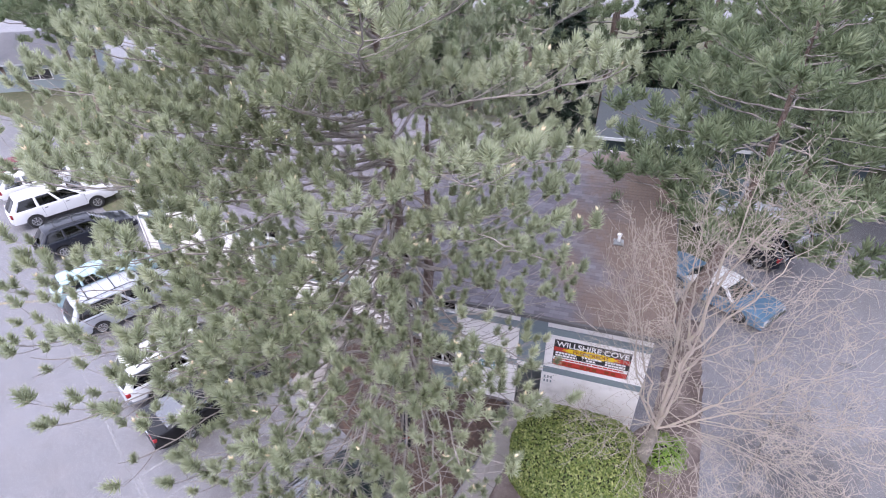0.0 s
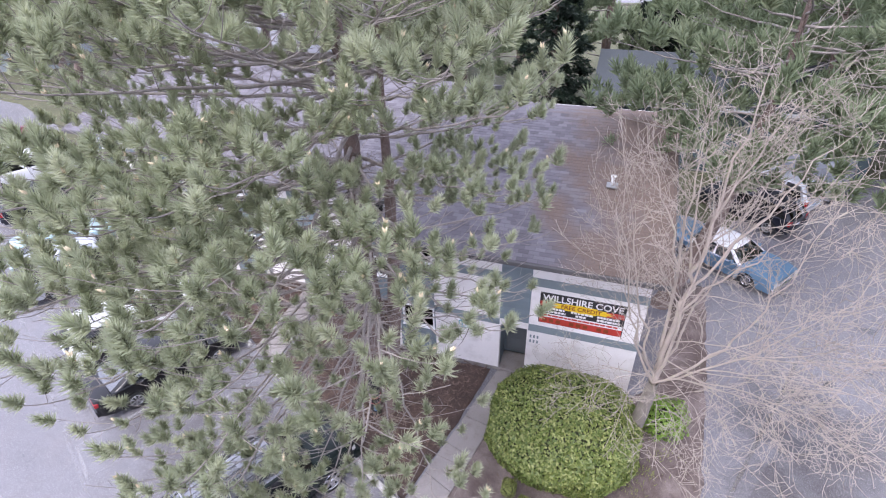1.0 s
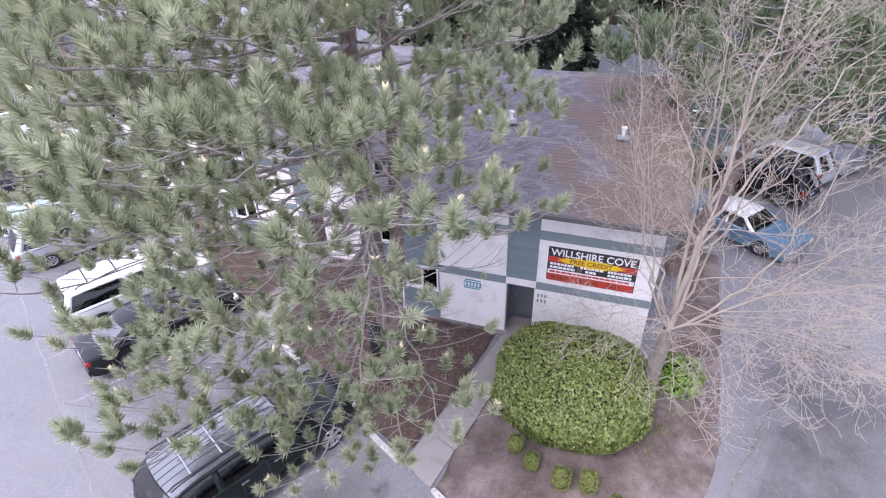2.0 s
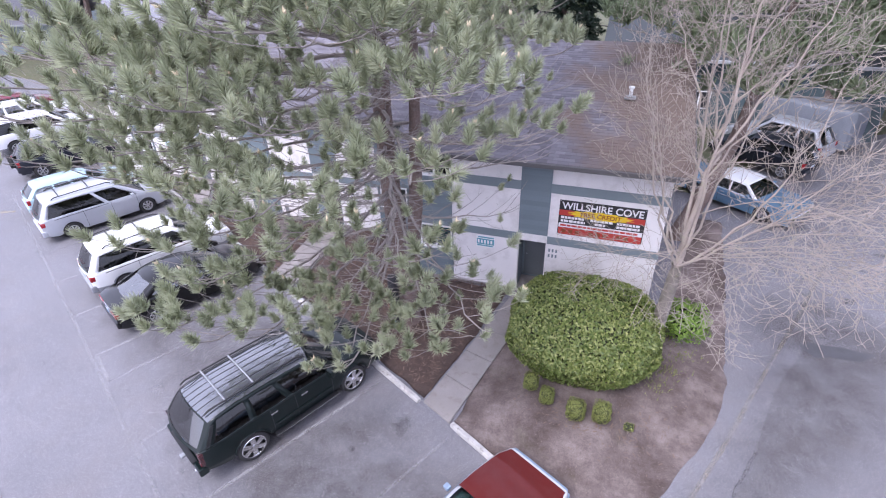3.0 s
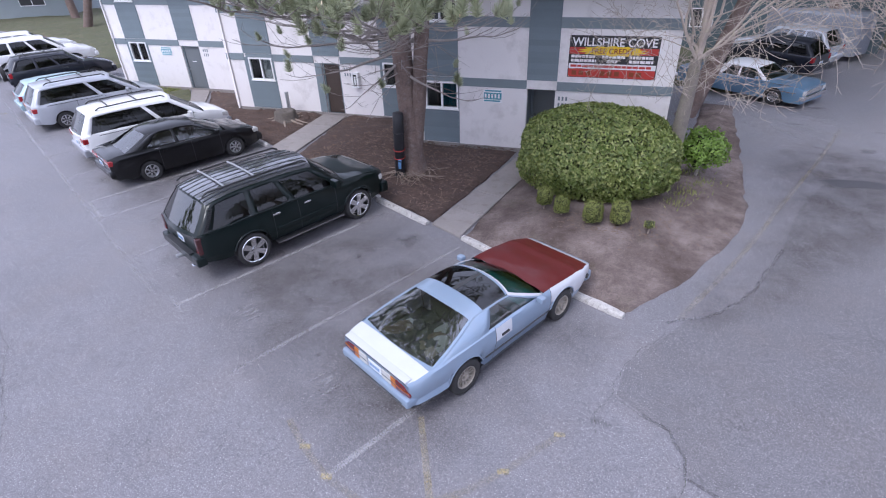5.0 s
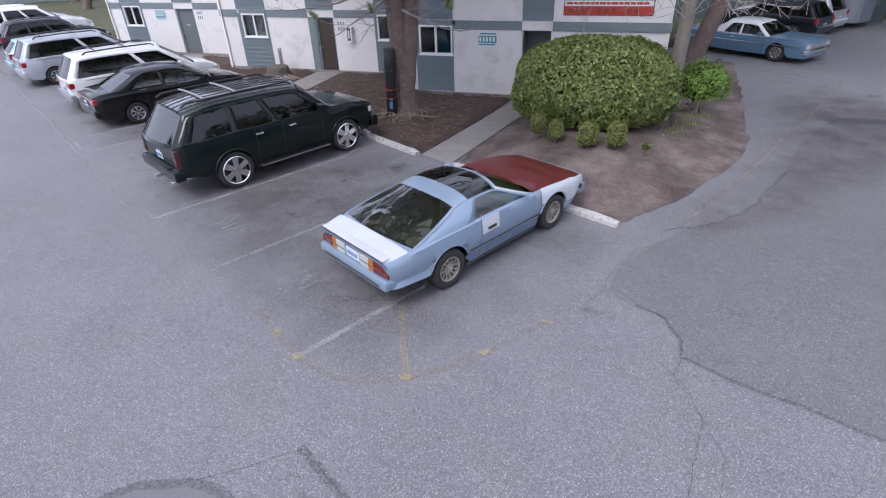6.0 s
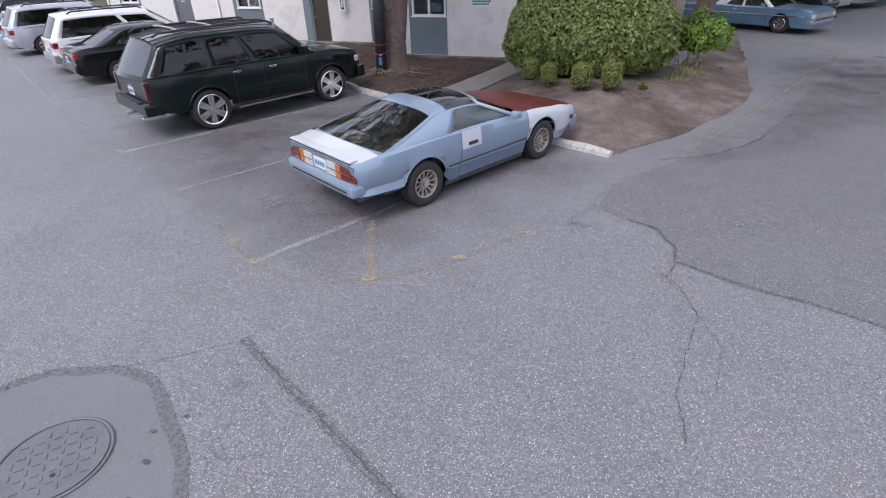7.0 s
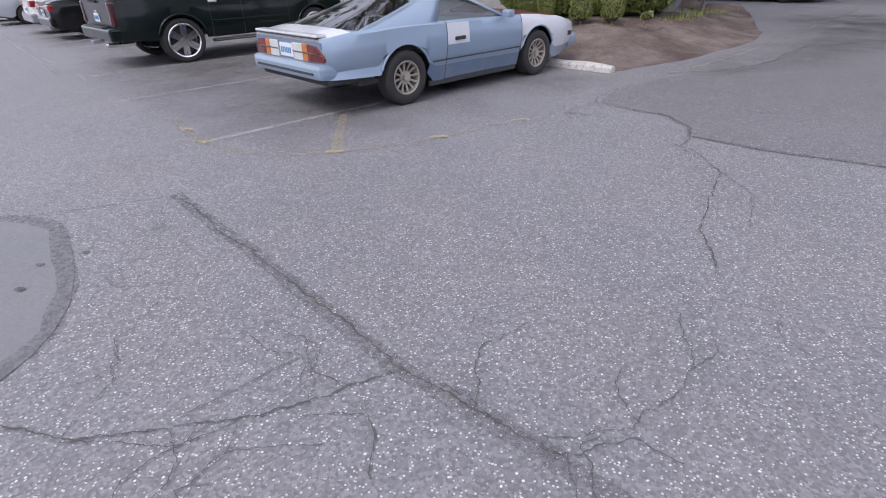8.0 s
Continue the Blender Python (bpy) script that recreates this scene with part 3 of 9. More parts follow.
for n, (u, v, r) in enumerate([(2.9, -3.4, 0.16), (2.6, -1.3, 0.30), (5.5, -2.2, 0.12), (5.2, -0.9, 0.34), (4.9, -3.9, 0.09), (3.4, -4.6, 0.08), (8.0, -1.4, 0.28), (10.8, -1.2, 0.3), (7.9, -5.4, 0.12), (1.2, -2.4, 0.22)]):
    x, y = lot2(u, v)
    drip = sheet("oil_stain", [(x + r * math.cos(a) * random.uniform(0.5, 1.4), y + r * math.sin(a) * random.uniform(0.5, 1.2)) for a in [i * math.pi / 7 for i in range(14)]], 0.0088 + 0.0001 * n, M_DRIP, 0.12, wobble=0.06, fade=r * 0.7, label="dark oil drip in a parking bay")
    tagged(drip, category="stain")

for u, v0, v1, mat_, wd in [(1.19, -5.9, -3.1, M_LINE, 0.10), (4.08, -5.95, -0.3, M_LINE_FAINT, 0.10), (6.76, -5.9, -0.4, M_LINE, 0.10), (9.45, -5.85, -0.5, M_LINE_FAINT, 0.10), (12.25, -5.85, -0.5, M_LINE_FAINT, 0.10), (13.68, -5.8, -0.5, M_LINE, 0.10), (16.3, -5.8, -0.5, M_LINE, 0.10), (19.0, -5.8, -0.5, M_LINE_FAINT, 0.10), (21.6, -5.8, -0.5, M_LINE_FAINT, 0.10), (24.4, -5.8, -0.5, M_LINE, 0.10), (27.3, -5.8, -0.5, M_LINE_FAINT, 0.1)]:
    marking("parking_line", [lot2(u, v0), lot2(u, v1)], wd, mat_, "faded white parking bay line on asphalt")
marking("parking_line", [lot2(12.25, -5.82), lot2(13.7, -5.78)], 0.10, M_LINE, "faded white cross line closing a walkway")
for u in (6.76, 9.45, 16.3, 19.0, 21.6, 24.4):
    marking("parking_line", [lot2(u - 0.45, -5.86), lot2(u + 0.45, -5.84)], 0.09, M_LINE_FAINT, "faded white end mark of a parking bay", 0.0112)
marking("parking_line", [lot2(7.5, -6.05), lot2(30, -5.6)], 0.10, M_LINE_FAINT, "faded white line along the bay ends", 0.0118)
marking("white_mark", [(2.19, 8.50), (2.33, 8.56)], 0.08, M_LINE, "short worn white mark on asphalt", 0.0125)
# faded bay numbers are only unreadable strokes
for u in (2.7, 5.4, 8.2, 10.9, 15.0, 17.7):
    for k in range(4):
        a = lot2(u + 0.14 * k - 0.2, -5.1)
        b = lot2(u + 0.14 * k - 0.2 + random.uniform(-0.05, 0.05), -4.75)
        marking("bay_number_stroke", [a, b], 0.055, M_LINE_FAINT, "unreadable faded bay number stroke", 0.0121)
arc = [(-3.85, 3.75), (-3.4, 3.4), (-2.81, 3.03), (-2.2, 2.85), (-1.7, 2.9), (-1.31, 3.1), (-0.9, 3.4), (-0.5, 3.81), (-0.2, 4.2), (0.16, 4.65)]
marking("yellow_curve", arc, 0.10, M_YELLOW_FAINT, "almost worn off yellow curved line")
for (x, y) in [(-2.81, 3.03), (-1.31, 3.10), (-0.5, 3.81), (0.16, 4.65), (-3.35, 3.38)]:
    marking("yellow_mark", [(x - 0.08, y - 0.01), (x + 0.08, y + 0.03)], 0.09, M_YELLOW, "short worn yellow mark on asphalt", 0.0125)
marking("yellow_line", [(-1.31, 3.10), (-1.92, 4.39)], 0.10, M_YELLOW_WORN, "worn yellow line leading under the blue coupe", 0.0128)
marking("yellow_line", [(-27.5, 14.2), (-25.6, 15.0)], 0.16, M_YELLOW, "bright yellow line across the aisle")
marking("drive_line", [(1.96, 7.92), (2.26, 8.52), (2.90, 9.71), (3.70, 11.31), (4.55, 13.22), (5.36, 14.95), (6.34, 17.02), (7.76, 20.3)], 0.11, M_YELLOW_FAINT, "worn pale yellow line along the drive", 0.0127)
for a, b in [((5.69, 20.99), (7.49, 19.58)), ((5.13, 21.47), (6.18, 19.09)), ((5.83, 20.79), (7.08, 18.9)), ((6.5, 18.37), (6.83, 18.03)), ((4.77, 20.56), (5.05, 19.99)), ((6.86, 21.5), (7.88, 20.63)), ((4.9, 23.0), (8.6, 21.0))]:
    marking("parking_line", [a, b], 0.09, M_LINE_FAINT, "faded white bay line on the drive")


# ---- manhole ----
def manhole(at):
    t = thing("manhole_cover", Matrix.Translation((*at, 0)), "round cast iron manhole cover in the asphalt", "manhole cover")
    bm = bmesh.new()
    cyl(bm, 0.36, 0.012, Matrix.Translation((0, 0, 0.008)), 40)
    part("lid", bm, M_IRON, t)
    verts, faces = tube([(0.385 * math.cos(a), 0.385 * math.sin(a), 0.008) for a in [i * math.pi / 24 for i in range(49)]], [0.013] * 49, 6)
    raw("rim", verts, faces, M_IRON, t, "raised iron rim", True)
    bm = bmesh.new()
    for i in range(-4, 5):
        for j in range(-4, 5):
            if i * i + j * j < 17:
                m = Matrix.Translation((i * 0.075, j * 0.075, 0.016)) @ Matrix.Rotation(math.pi / 4 + (math.pi / 2 if (i + j) % 2 else 0), 4, "Z") @ Matrix.Diagonal((0.05, 0.012, 0.006, 1))
                bmesh.ops.create_cube(bm, size=1, matrix=m)
    part("tread", bm, M_IRON, t)["kind"] = "stuff"
    bm = bmesh.new()
    cyl(bm, 0.018, 0.008, Matrix.Translation((0.12, -0.1, 0.0145)), 10)
    part("lift_hole", bm, M_DARK, t)


manhole((-2.47, 0.27))

# ---- planting beds ----
bed_a = sheet("planting_bed", [lot2(4.28, 0.12), lot2(2.5, 0.1), lot2(0.15, 0.1), (1.1, 7.95), (2.25, 9.4), (3.35, 11.45), (3.85, 13.2), (3.95, 14.6), (4.3, 18.0), (4.6, 22.6), (3.6, 22.7), (2.4, 16.2), (1.72, 15.6), (-2.0, 15.6)], 0.012, M_DIRT, 0.22, rough=0.04, rim=0.02, skirt=0.03, wobble=0.10, mound=(0.42, 2.2), label="bare trodden soil round the clipped shrub")
tagged(bed_a, category="soil")
bed_b = sheet("planting_bed", [lot2(5.45, 0.14), lot2(9.0, 0.14), lot2(12.25, 0.14), (-10.05, 17.9), (-6.2, 17.9), (-6.1, 15.62), (-2.72, 15.62), (-2.95, 14.0)], 0.012, M_MULCH, 0.2, rough=0.09, rim=0.08, skirt=0.03, wobble=0.05, label="red-brown bark mulch under the pine")
tagged(bed_b, category="mulch bed")
bed_c = sheet("planting_bed", [lot2(13.75, 0.14), lot2(16.5, 0.14), lot2(19.6, 0.14), (-18.6, 20.1), (-15.5, 20.1), (-15.42, 17.9), (-11.2, 17.9)], 0.012, M_MULCH, 0.25, rough=0.09, rim=0.08, skirt=0.03, wobble=0.05, label="brown mulch bed with a stump beside the wall")
tagged(bed_c, category="mulch bed")
bed_d = sheet("lawn", [lot2(21.2, 0.14), lot2(27, 0.14), (-24.5, 20.1), (-19.9, 20.1)], 0.012, M_GRASS_SOIL, 0.3, rough=0.08, rim=0.10, skirt=0.03, wobble=0.06, label="thin patchy grass before the wall")
tagged(bed_d, category="lawn")
lawn_far = sheet("lawn", [(-27.5, 21.5), (-30, 30), (-34, 44), (-75, 52), (-90, 40), (-62, 36), (-48, 33), (-40, 30), (-31, 23.5)], 0.02, M_GRASS_SOIL, 2.0, rough=0.2, rim=0.08, skirt=0.05, wobble=0.3, label="thin winter grass beyond the parked cars")
tagged(lawn_far, category="lawn")
back_bed = sheet("rough_ground", [(9.5, 33), (16, 36.5), (60, 60), (60, 95), (-28, 95), (-28, 38), (4.8, 24.5), (6.2, 28.5)], 0.02, M_GRASS_SOIL, 2.5, rough=0.25, rim=0.08, skirt=0.05, wobble=0.3, label="rough ground with litter under the trees behind")
tagged(back_bed, category="ground")


def litter(name, outline_fn, count, material, length, label, lo=0.03):
    """Loose chips or needles strewn over a bed, as one mesh."""
    v, f = [], []
    for _ in range(count):
        x, y, z = outline_fn()
        a, t = random.uniform(0, math.tau), random.uniform(-0.5, 0.5)
        l, w = length * random.uniform(0.5, 1.3), length * random.uniform(0.10, 0.3)
        d, s = Vector((math.cos(a), math.sin(a), t)), Vector((-math.sin(a), math.cos(a), random.uniform(-0.3, 0.3)))
        p = Vector((x, y, z))
        o = len(v)
        v += [p - d * l - s * w, p + d * l - s * w * 0.6, p + d * l * 0.9 + s * w, p - d * l * 0.8 + s * w, p + Vector((0, 0, w * 0.9))]
        f += [(o, o + 1, o + 4), (o + 1, o + 2, o + 4), (o + 2, o + 3, o + 4), (o + 3, o, o + 4)]
    return tagged(raw(name, v, f, material, None, label, kind="stuff"), category="litter")


def over_bed(u0, u1, y1):
    def pick():
        while True:
            p = lot(random.uniform(u0, u1), random.uniform(0.3, 8.5))
            if p.y < y1 and p.x < -2.9 + (p.y - 15) * 0.22 and not -11.35 < p.x < -9.85:
                h = 0.08 + 0.09 * noise.fractal((p.x * 0.9, p.y * 0.9, 3.0), 0.8, 2.0, 4)
                return p.x, p.y, 0.012 + max(h, 0.002) + 0.01
    return pick


litter("bark_chips", over_bed(5.6, 12.1, 17.6), 5200, M_CHIP, 0.04, "loose red-brown bark chips on the bed")
litter("fallen_needles", over_bed(5.6, 12.1, 17.6), 1500, M_STRAW, 0.075, "fallen straw-coloured pine needles and twigs on the bed")
litter("bark_chips", over_bed(13.9, 19.4, 17.6), 2200, M_CHIP, 0.05, "loose brown bark chips on the bed")
litter("fallen_needles", lambda: (random.gauss(0.7, 1.0), random.gauss(10.7, 0.45), 0.43), 260, M_STRAW, 0.05, "dry leaf litter strewn on bare soil")


# ---- walks and kerb stops ----
def walkway(name, left, right, n, label, top=0.055):
    w = thing(name, Matrix.Identity(4), label, "pavement", kind="structure")
    for i in range(n):
        a, b = i / n, (i + 1) / n - 0.0022
        q = [Vector(left[0]).lerp(Vector(left[1]), a), Vector(right[0]).lerp(Vector(right[1]), a), Vector(right[0]).lerp(Vector(right[1]), b), Vector(left[0]).lerp(Vector(left[1]), b)]
        bm = bmesh.new()
        lo = [bm.verts.new((p.x, p.y, -0.05)) for p in q]
        hi = [bm.verts.new((p.x, p.y, top + random.uniform(-0.006, 0.006))) for p in q]
        bm.faces.new(hi)
        for k in range(4):
            bm.faces.new((lo[k], lo[(k + 1) % 4], hi[(k + 1) % 4], hi[k]))
        bmesh.ops.recalc_face_normals(bm, faces=bm.faces)
        bmesh.ops.bevel(bm, geom=[e for e in bm.edges if e.verts[0].co.z > 0 and e.verts[1].co.z > 0], offset=0.01, segments=1, affect="EDGES")
        part("slab", bm, M_CONCRETE, w)
    return w


walkway("pavement", [lot2(5.36, 0.02), (-2.45, 15.66)], [lot2(4.38, 0.02), (-1.60, 15.66)], 5, "worn concrete front walk to a recessed door")
walkway("pavement", [lot2(13.66, 0.02), (-11.2, 17.9)], [lot2(12.40, 0.02), (-10.12, 17.9)], 3, "concrete walk between mulch beds to a brown door")
walkway("pavement", [lot2(21.1, 0.02), (-19.85, 20.15)], [lot2(19.85, 0.02), (-18.75, 20.15)], 3, "concrete walk to the far entrance")


def wheel_stop(u0, u1, v, tilt=0.0):
    a, b = lot(u0, v), lot(u1, v)
    mid, d = (a + b) / 2, (b - a)
    bm = bmesh.new()
    n = 12
    rings = []
    for i in range(n + 1):
        s = (i / n - 0.5) * d.length
        e = 0.02 * noise.noise((mid.x + s * 3, mid.y, 2.0))
        k = 0.75 if i in (0, n) else 1.0
        prof = [(-0.085, 0), (-0.075, 0.07), (-0.045, 0.115 * k + e), (0.045, 0.12 * k + e), (0.075, 0.07), (0.085, 0)]
        rings.append([bm.verts.new((s, y * (1 if 0 < i < n else 0.85), z)) for y, z in prof])
    for r, q in zip(rings, rings[1:]):
        for k in range(5):
            bm.faces.new((r[k], r[k + 1], q[k + 1], q[k]))
    bm.faces.new(rings[0])
    bm.faces.new(list(reversed(rings[-1])))
    bmesh.ops.recalc_face_normals(bm, faces=bm.faces)
    ob = part("wheel_stop", bm, M_STOP, None, "chipped white-painted concrete wheel stop on asphalt", m=Matrix.Translation((mid.x, mid.y, 0.004)) @ Matrix.Rotation(math.atan2(d.y, d.x) + radians(tilt), 4, "Z"))
    return tagged(ob, category="wheel stop", group="wheel stops")


for u0, u1, v, tl in [(0.02, 2.1, -0.05, 2), (2.3, 4.3, 0.02, -1), (5.45, 7.5, -0.05, 0), (7.6, 9.5, 0.05, 1), (10.3, 12.3, -0.02, 0), (13.9, 15.6, 0.0, 0), (16.7, 18.6, 0.0, 1), (22.3, 24.1, 0.0, 0), (25.1, 26.9, 0.05, 0)]:
    wheel_stop(u0, u1, v, tl)


# ---- apartment building ----
house = thing("apartment_building", Matrix.Identity(4), "two-storey apartment block, white panels and blue-grey siding", "building")
Z_BAND = (2.08, 2.34)
Z_UPPER = (3.86, 4.15)
Z_EAVE = 5.0


def wall_front(x0, x1, y, openings):
    """A wall 0.2 thick, cut by openings (x0, x1, z0, z1)."""
    xs = sorted({x0, x1, *[v for o in openings for v in o[:2]]})
    zs = sorted({0.0, Z_EAVE + 0.1, *[v for o in openings for v in o[2:]]})
    bm = bmesh.new()
    keep = [[not any(o[0] <= (a + b) / 2 <= o[1] and o[2] <= (c + d) / 2 <= o[3] for o in openings) for c, d in zip(zs, zs[1:])] for a, b in zip(xs, xs[1:])]
    for yy, flip in ((y, False), (y + 0.2, True)):
        for i, (a, b) in enumerate(zip(xs, xs[1:])):
            for j, (c, d) in enumerate(zip(zs, zs[1:])):
                if keep[i][j]:
                    q = [bm.verts.new(p) for p in ((a, yy, c), (b, yy, c), (b, yy, d), (a, yy, d))]
                    bm.faces.new(q if not flip else q[::-1])
    for a, b, c, d in openings:
        for q in (((a, c), (a, d)), ((b, d), (b, c)), ((a, d), (b, d)), ((b, c), (a, c))):
            (xa, za), (xb, zb) = q
            bm.faces.new([bm.verts.new(p) for p in ((xa, y, za), (xb, y, zb), (xb, y + 0.2, zb), (xa, y + 0.2, za))])
    bmesh.ops.remove_doubles(bm, verts=bm.verts, dist=0.0005)
    return part("wall", bm, M_STUCCO, house, "smooth white panel wall")


def siding(x0, x1, y, z0, z1):
    z = z0
    while z < z1 - 0.03:
        top = min(z + 0.168, z1)
        bm = bmesh.new()
        v = [bm.verts.new(p) for p in ((x0, y - 0.034, z), (x1, y - 0.034, z), (x1, y - 0.016, top), (x0, y - 0.016, top), (x0, y + 0.0, z), (x1, y + 0.0, z), (x0, y, top), (x1, y, top))]
        for q in ((0, 1, 2, 3), (4, 5, 1, 0), (0, 3, 6, 4), (1, 5, 7, 2), (3, 2, 7, 6)):
            bm.faces.new([v[i] for i in q])
        part("siding_board", bm, M_SIDING, house)
        z = top


def trim(x0, x1, y, z0, z1, proud=0.03, material=None, name="trim", label=""):
    part(name, boxed(x0, x1, y - proud, y, z0, z1, bevel=0.004), material or M_BAND, house, label)


def slider(x0, x1, y, z0, z1, inside, deco=None):
    """A white sliding window: frame, two sashes, panes, sill, and what hangs behind."""
    win = part("window", boxed(x0, x1, y + 0.10, y + 0.12, z0, z0 + 0.03), M_FRAME, house, "white sliding window")
    t = 0.05
    bm = bmesh.new()
    for q in ((x0, x1, z1 - t, z1), (x0, x1, z0, z0 + t), (x0, x0 + t, z0 + t, z1 - t), (x1 - t, x1, z0 + t, z1 - t)):
        box(bm, q[0], q[1], y - 0.045, y + 0.09, q[2], q[3])
    part("window_frame", bm, M_FRAME, win)
    mid = (x0 + x1) / 2
    part("mullion", boxed(mid - 0.03, mid + 0.03, y - 0.03, y + 0.07, z0 + t, z1 - t), M_FRAME, win)
    for a, b in ((x0 + t, mid - 0.03), (mid + 0.03, x1 - t)):
        p = part("pane", boxed(a, b, y + 0.03, y + 0.036, z0 + t, z1 - t), M_PANE, win)
        p.visible_shadow = False
    part("window_sill", boxed(x0 - 0.03, x1 + 0.03, y - 0.07, y - 0.002, z0 - 0.035, z0 - 0.002), M_FRAME, win)
    bm = bmesh.new()
    a, b = (x0 + t, mid) if inside == "left" else (mid, x1 - t)
    n = 14
    prev = None
    for i in range(n + 1):
        x = a + (b - a) * i / n
        d = y + 0.16 + 0.015 * (i % 2)
        pair = (bm.verts.new((x, d, z0 + t)), bm.verts.new((x, d, z1 - t)))
        if prev:
            bm.faces.new((prev[0], pair[0], pair[1], prev[1]))
        prev = pair
    part("blind", bm, deco or M_CURTAIN, win, "hung behind the glass")
    part("room_wall", boxed(x0 - 0.6, x1 + 0.6, y + 1.6, y + 1.65, z0 - 0.8, z1 + 0.4), M_ROOM, win)


def entry(x0, x1, y, deep, door_mat, label, head=2.08, paper=False):
    """A recessed entrance: side walls, ceiling, step, door with its frame and knob."""
    d = part("door", boxed(x0 + 0.07, x1 - 0.07, y + deep - 0.05, y + deep - 0.005, 0.12, head - 0.05, bevel=0.004), door_mat, house, label)
    bm = bmesh.new()
    box(bm, x0, x0 + 0.07, y + deep - 0.10, y + deep, 0.10, head)
    box(bm, x1 - 0.07, x1, y + deep - 0.10, y + deep, 0.10, head)
    box(bm, x0 + 0.07, x1 - 0.07, y + deep - 0.10, y + deep, head - 0.05, head)
    part("door_frame", bm, M_BAND, d)
    bm = bmesh.new()
    bmesh.ops.create_uvsphere(bm, u_segments=10, v_segments=8, radius=0.032, matrix=Matrix.Translation((x0 + 0.15, y + deep - 0.09, 1.0)))
    part("door_knob", bm, M_METAL, d, smooth=True)
    if paper:
        part("notice", boxed(x0 + 0.38, x0 + 0.60, y + deep - 0.056, y + deep - 0.052, 1.35, 1.65), M_FRAME, d, "white paper notice")
    bm = bmesh.new()
    for w in range(3):
        part("door_panel", boxed(x0 + 0.15, x1 - 0.15, y + deep - 0.058, y + deep - 0.051, 0.22 + 0.58 * w, 0.70 + 0.58 * w, bevel=0.003), door_mat, d)
    bm = bmesh.new()
    if deep > 0.25:
        box(bm, x0 - 0.06, x0, y + 0.2, y + deep, 0.0, head + 0.1)
        box(bm, x1, x1 + 0.06, y + 0.2, y + deep, 0.0, head + 0.1)
        box(bm, x0, x1, y + 0.2, y + deep, head, head + 0.1)
    box(bm, x0, x1, y + deep, y + deep + 0.05, 0.0, head + 0.1)
    part("entry_wall", bm, M_BAND, house, "blue-grey entrance recess")
    part("door_step", boxed(x0 + 0.01, x1 - 0.01, y - 0.02, y + deep - 0.11, 0.0, 0.10, bevel=0.008), M_CONCRETE, house, "concrete door step")


def downpipe(x, y):
    v, f = tube([(x, y - 0.06, 5.0), (x, y - 0.05, 4.7), (x, y - 0.05, 0.15), (x + 0.02, y - 0.16, 0.06)], [0.035] * 4, 8)
    raw("downpipe", v, f, M_STUCCO, house, "pale painted downpipe", True)


def block(xl, xr, y, panels, windows, door, wide_door=False, deep=0.16, door_mat=None, door_label="", right_strip=True, paper=False, deco=None):
    """One step of the facade: siding panels carry the windows, trims run round both storeys."""
    da, db = door
    wins = [(a, b, z0, z1) for a, b in windows for z0, z1 in ((1.31, 2.19), (4.0, 4.87))]
    wall_front(xl, xr, y, wins + [(da, db, 0.0, 2.08)])
    for a, b in panels:
        hole = [w for w in windows if a - 0.1 <= w[0] <= b]
        if hole:
            wa, wb = hole[0]
            siding(a, b, y, 0.16, 1.27)
            siding(a, b, y, 2.36, 3.96)
            for z0, z1 in ((1.27, 2.2), (3.96, 4.97)):
                if wa - a > 0.05:
                    trim(a, wa - 0.002, y, z0, z1, 0.02, M_SIDING, "siding_filler")
                if b - wb > 0.05:
                    trim(wb + 0.002, b, y, z0, z1, 0.02, M_SIDING, "siding_filler")
        else:
            siding(a, b, y, 2.36, 4.97)
        for e in (a, b):
            trim(e - 0.02, e + 0.02, y, 0.14, Z_BAND[0] - 0.004, 0.025) if hole else None
    for z0, z1 in (Z_BAND, Z_UPPER):
        cuts = [xl] + [v for p in panels for v in p] + [xr]
        for a, b in zip(cuts[0::2], cuts[1::2]):
            if b - a > 0.05:
                trim(a + 0.002, b - 0.002, y, z0, z1)
    for a, b in windows:
        trim(a - 0.1, b + 0.1, y, 2.205, 2.34, 0.03)
        slider(a, b, y, 1.31, 2.19, "right", deco)
        slider(a, b, y, 4.0, 4.87, "left")
    entry(da, db, y, deep, door_mat or M_DOOR_BROWN, door_label or "brown panel door in a blue-grey frame", paper=paper)
    part("foundation", boxed(xl, xr, y - 0.012, y, -0.05, 0.13), M_CONCRETE, house, "low concrete footing")
    trim(xl, xl + 0.07, y, 0.13, 4.98, 0.028, M_STUCCO, "corner_board", "white corner board")
    if right_strip:
        trim(xr - 0.07, xr, y, 0.13, 4.98, 0.028, M_STUCCO, "corner_board", "white corner board")


block(-6.10, 1.72, 15.69, [(-5.92, -4.68), (-2.47, -1.55)], [(-5.82, -4.69)], (-2.45, -1.58), deep=1.0, door_mat=M_DOOR_GREY, door_label="grey door deep in a shaded recess", deco=M_DECO)
block(-15.42, -6.12, 17.95, [(-14.55, -13.20), (-11.32, -10.15), (-8.45, -7.15)], [(-14.36, -13.25), (-8.35, -7.24)], (-11.0, -10.20), right_strip=False)
trim(-11.30, -11.002, 17.95, 0.14, 2.076, 0.02)
block(-23.95, -15.44, 20.2, [(-23.10, -21.85), (-19.9, -18.75), (-17.0, -15.8)], [(-22.97, -21.92)], (-19.85, -18.80), right_strip=False, door_mat=M_DOOR_GREY, door_label="grey door with a white notice", paper=True)
downpipe(-15.3, 17.95)
downpipe(-23.85, 20.2)
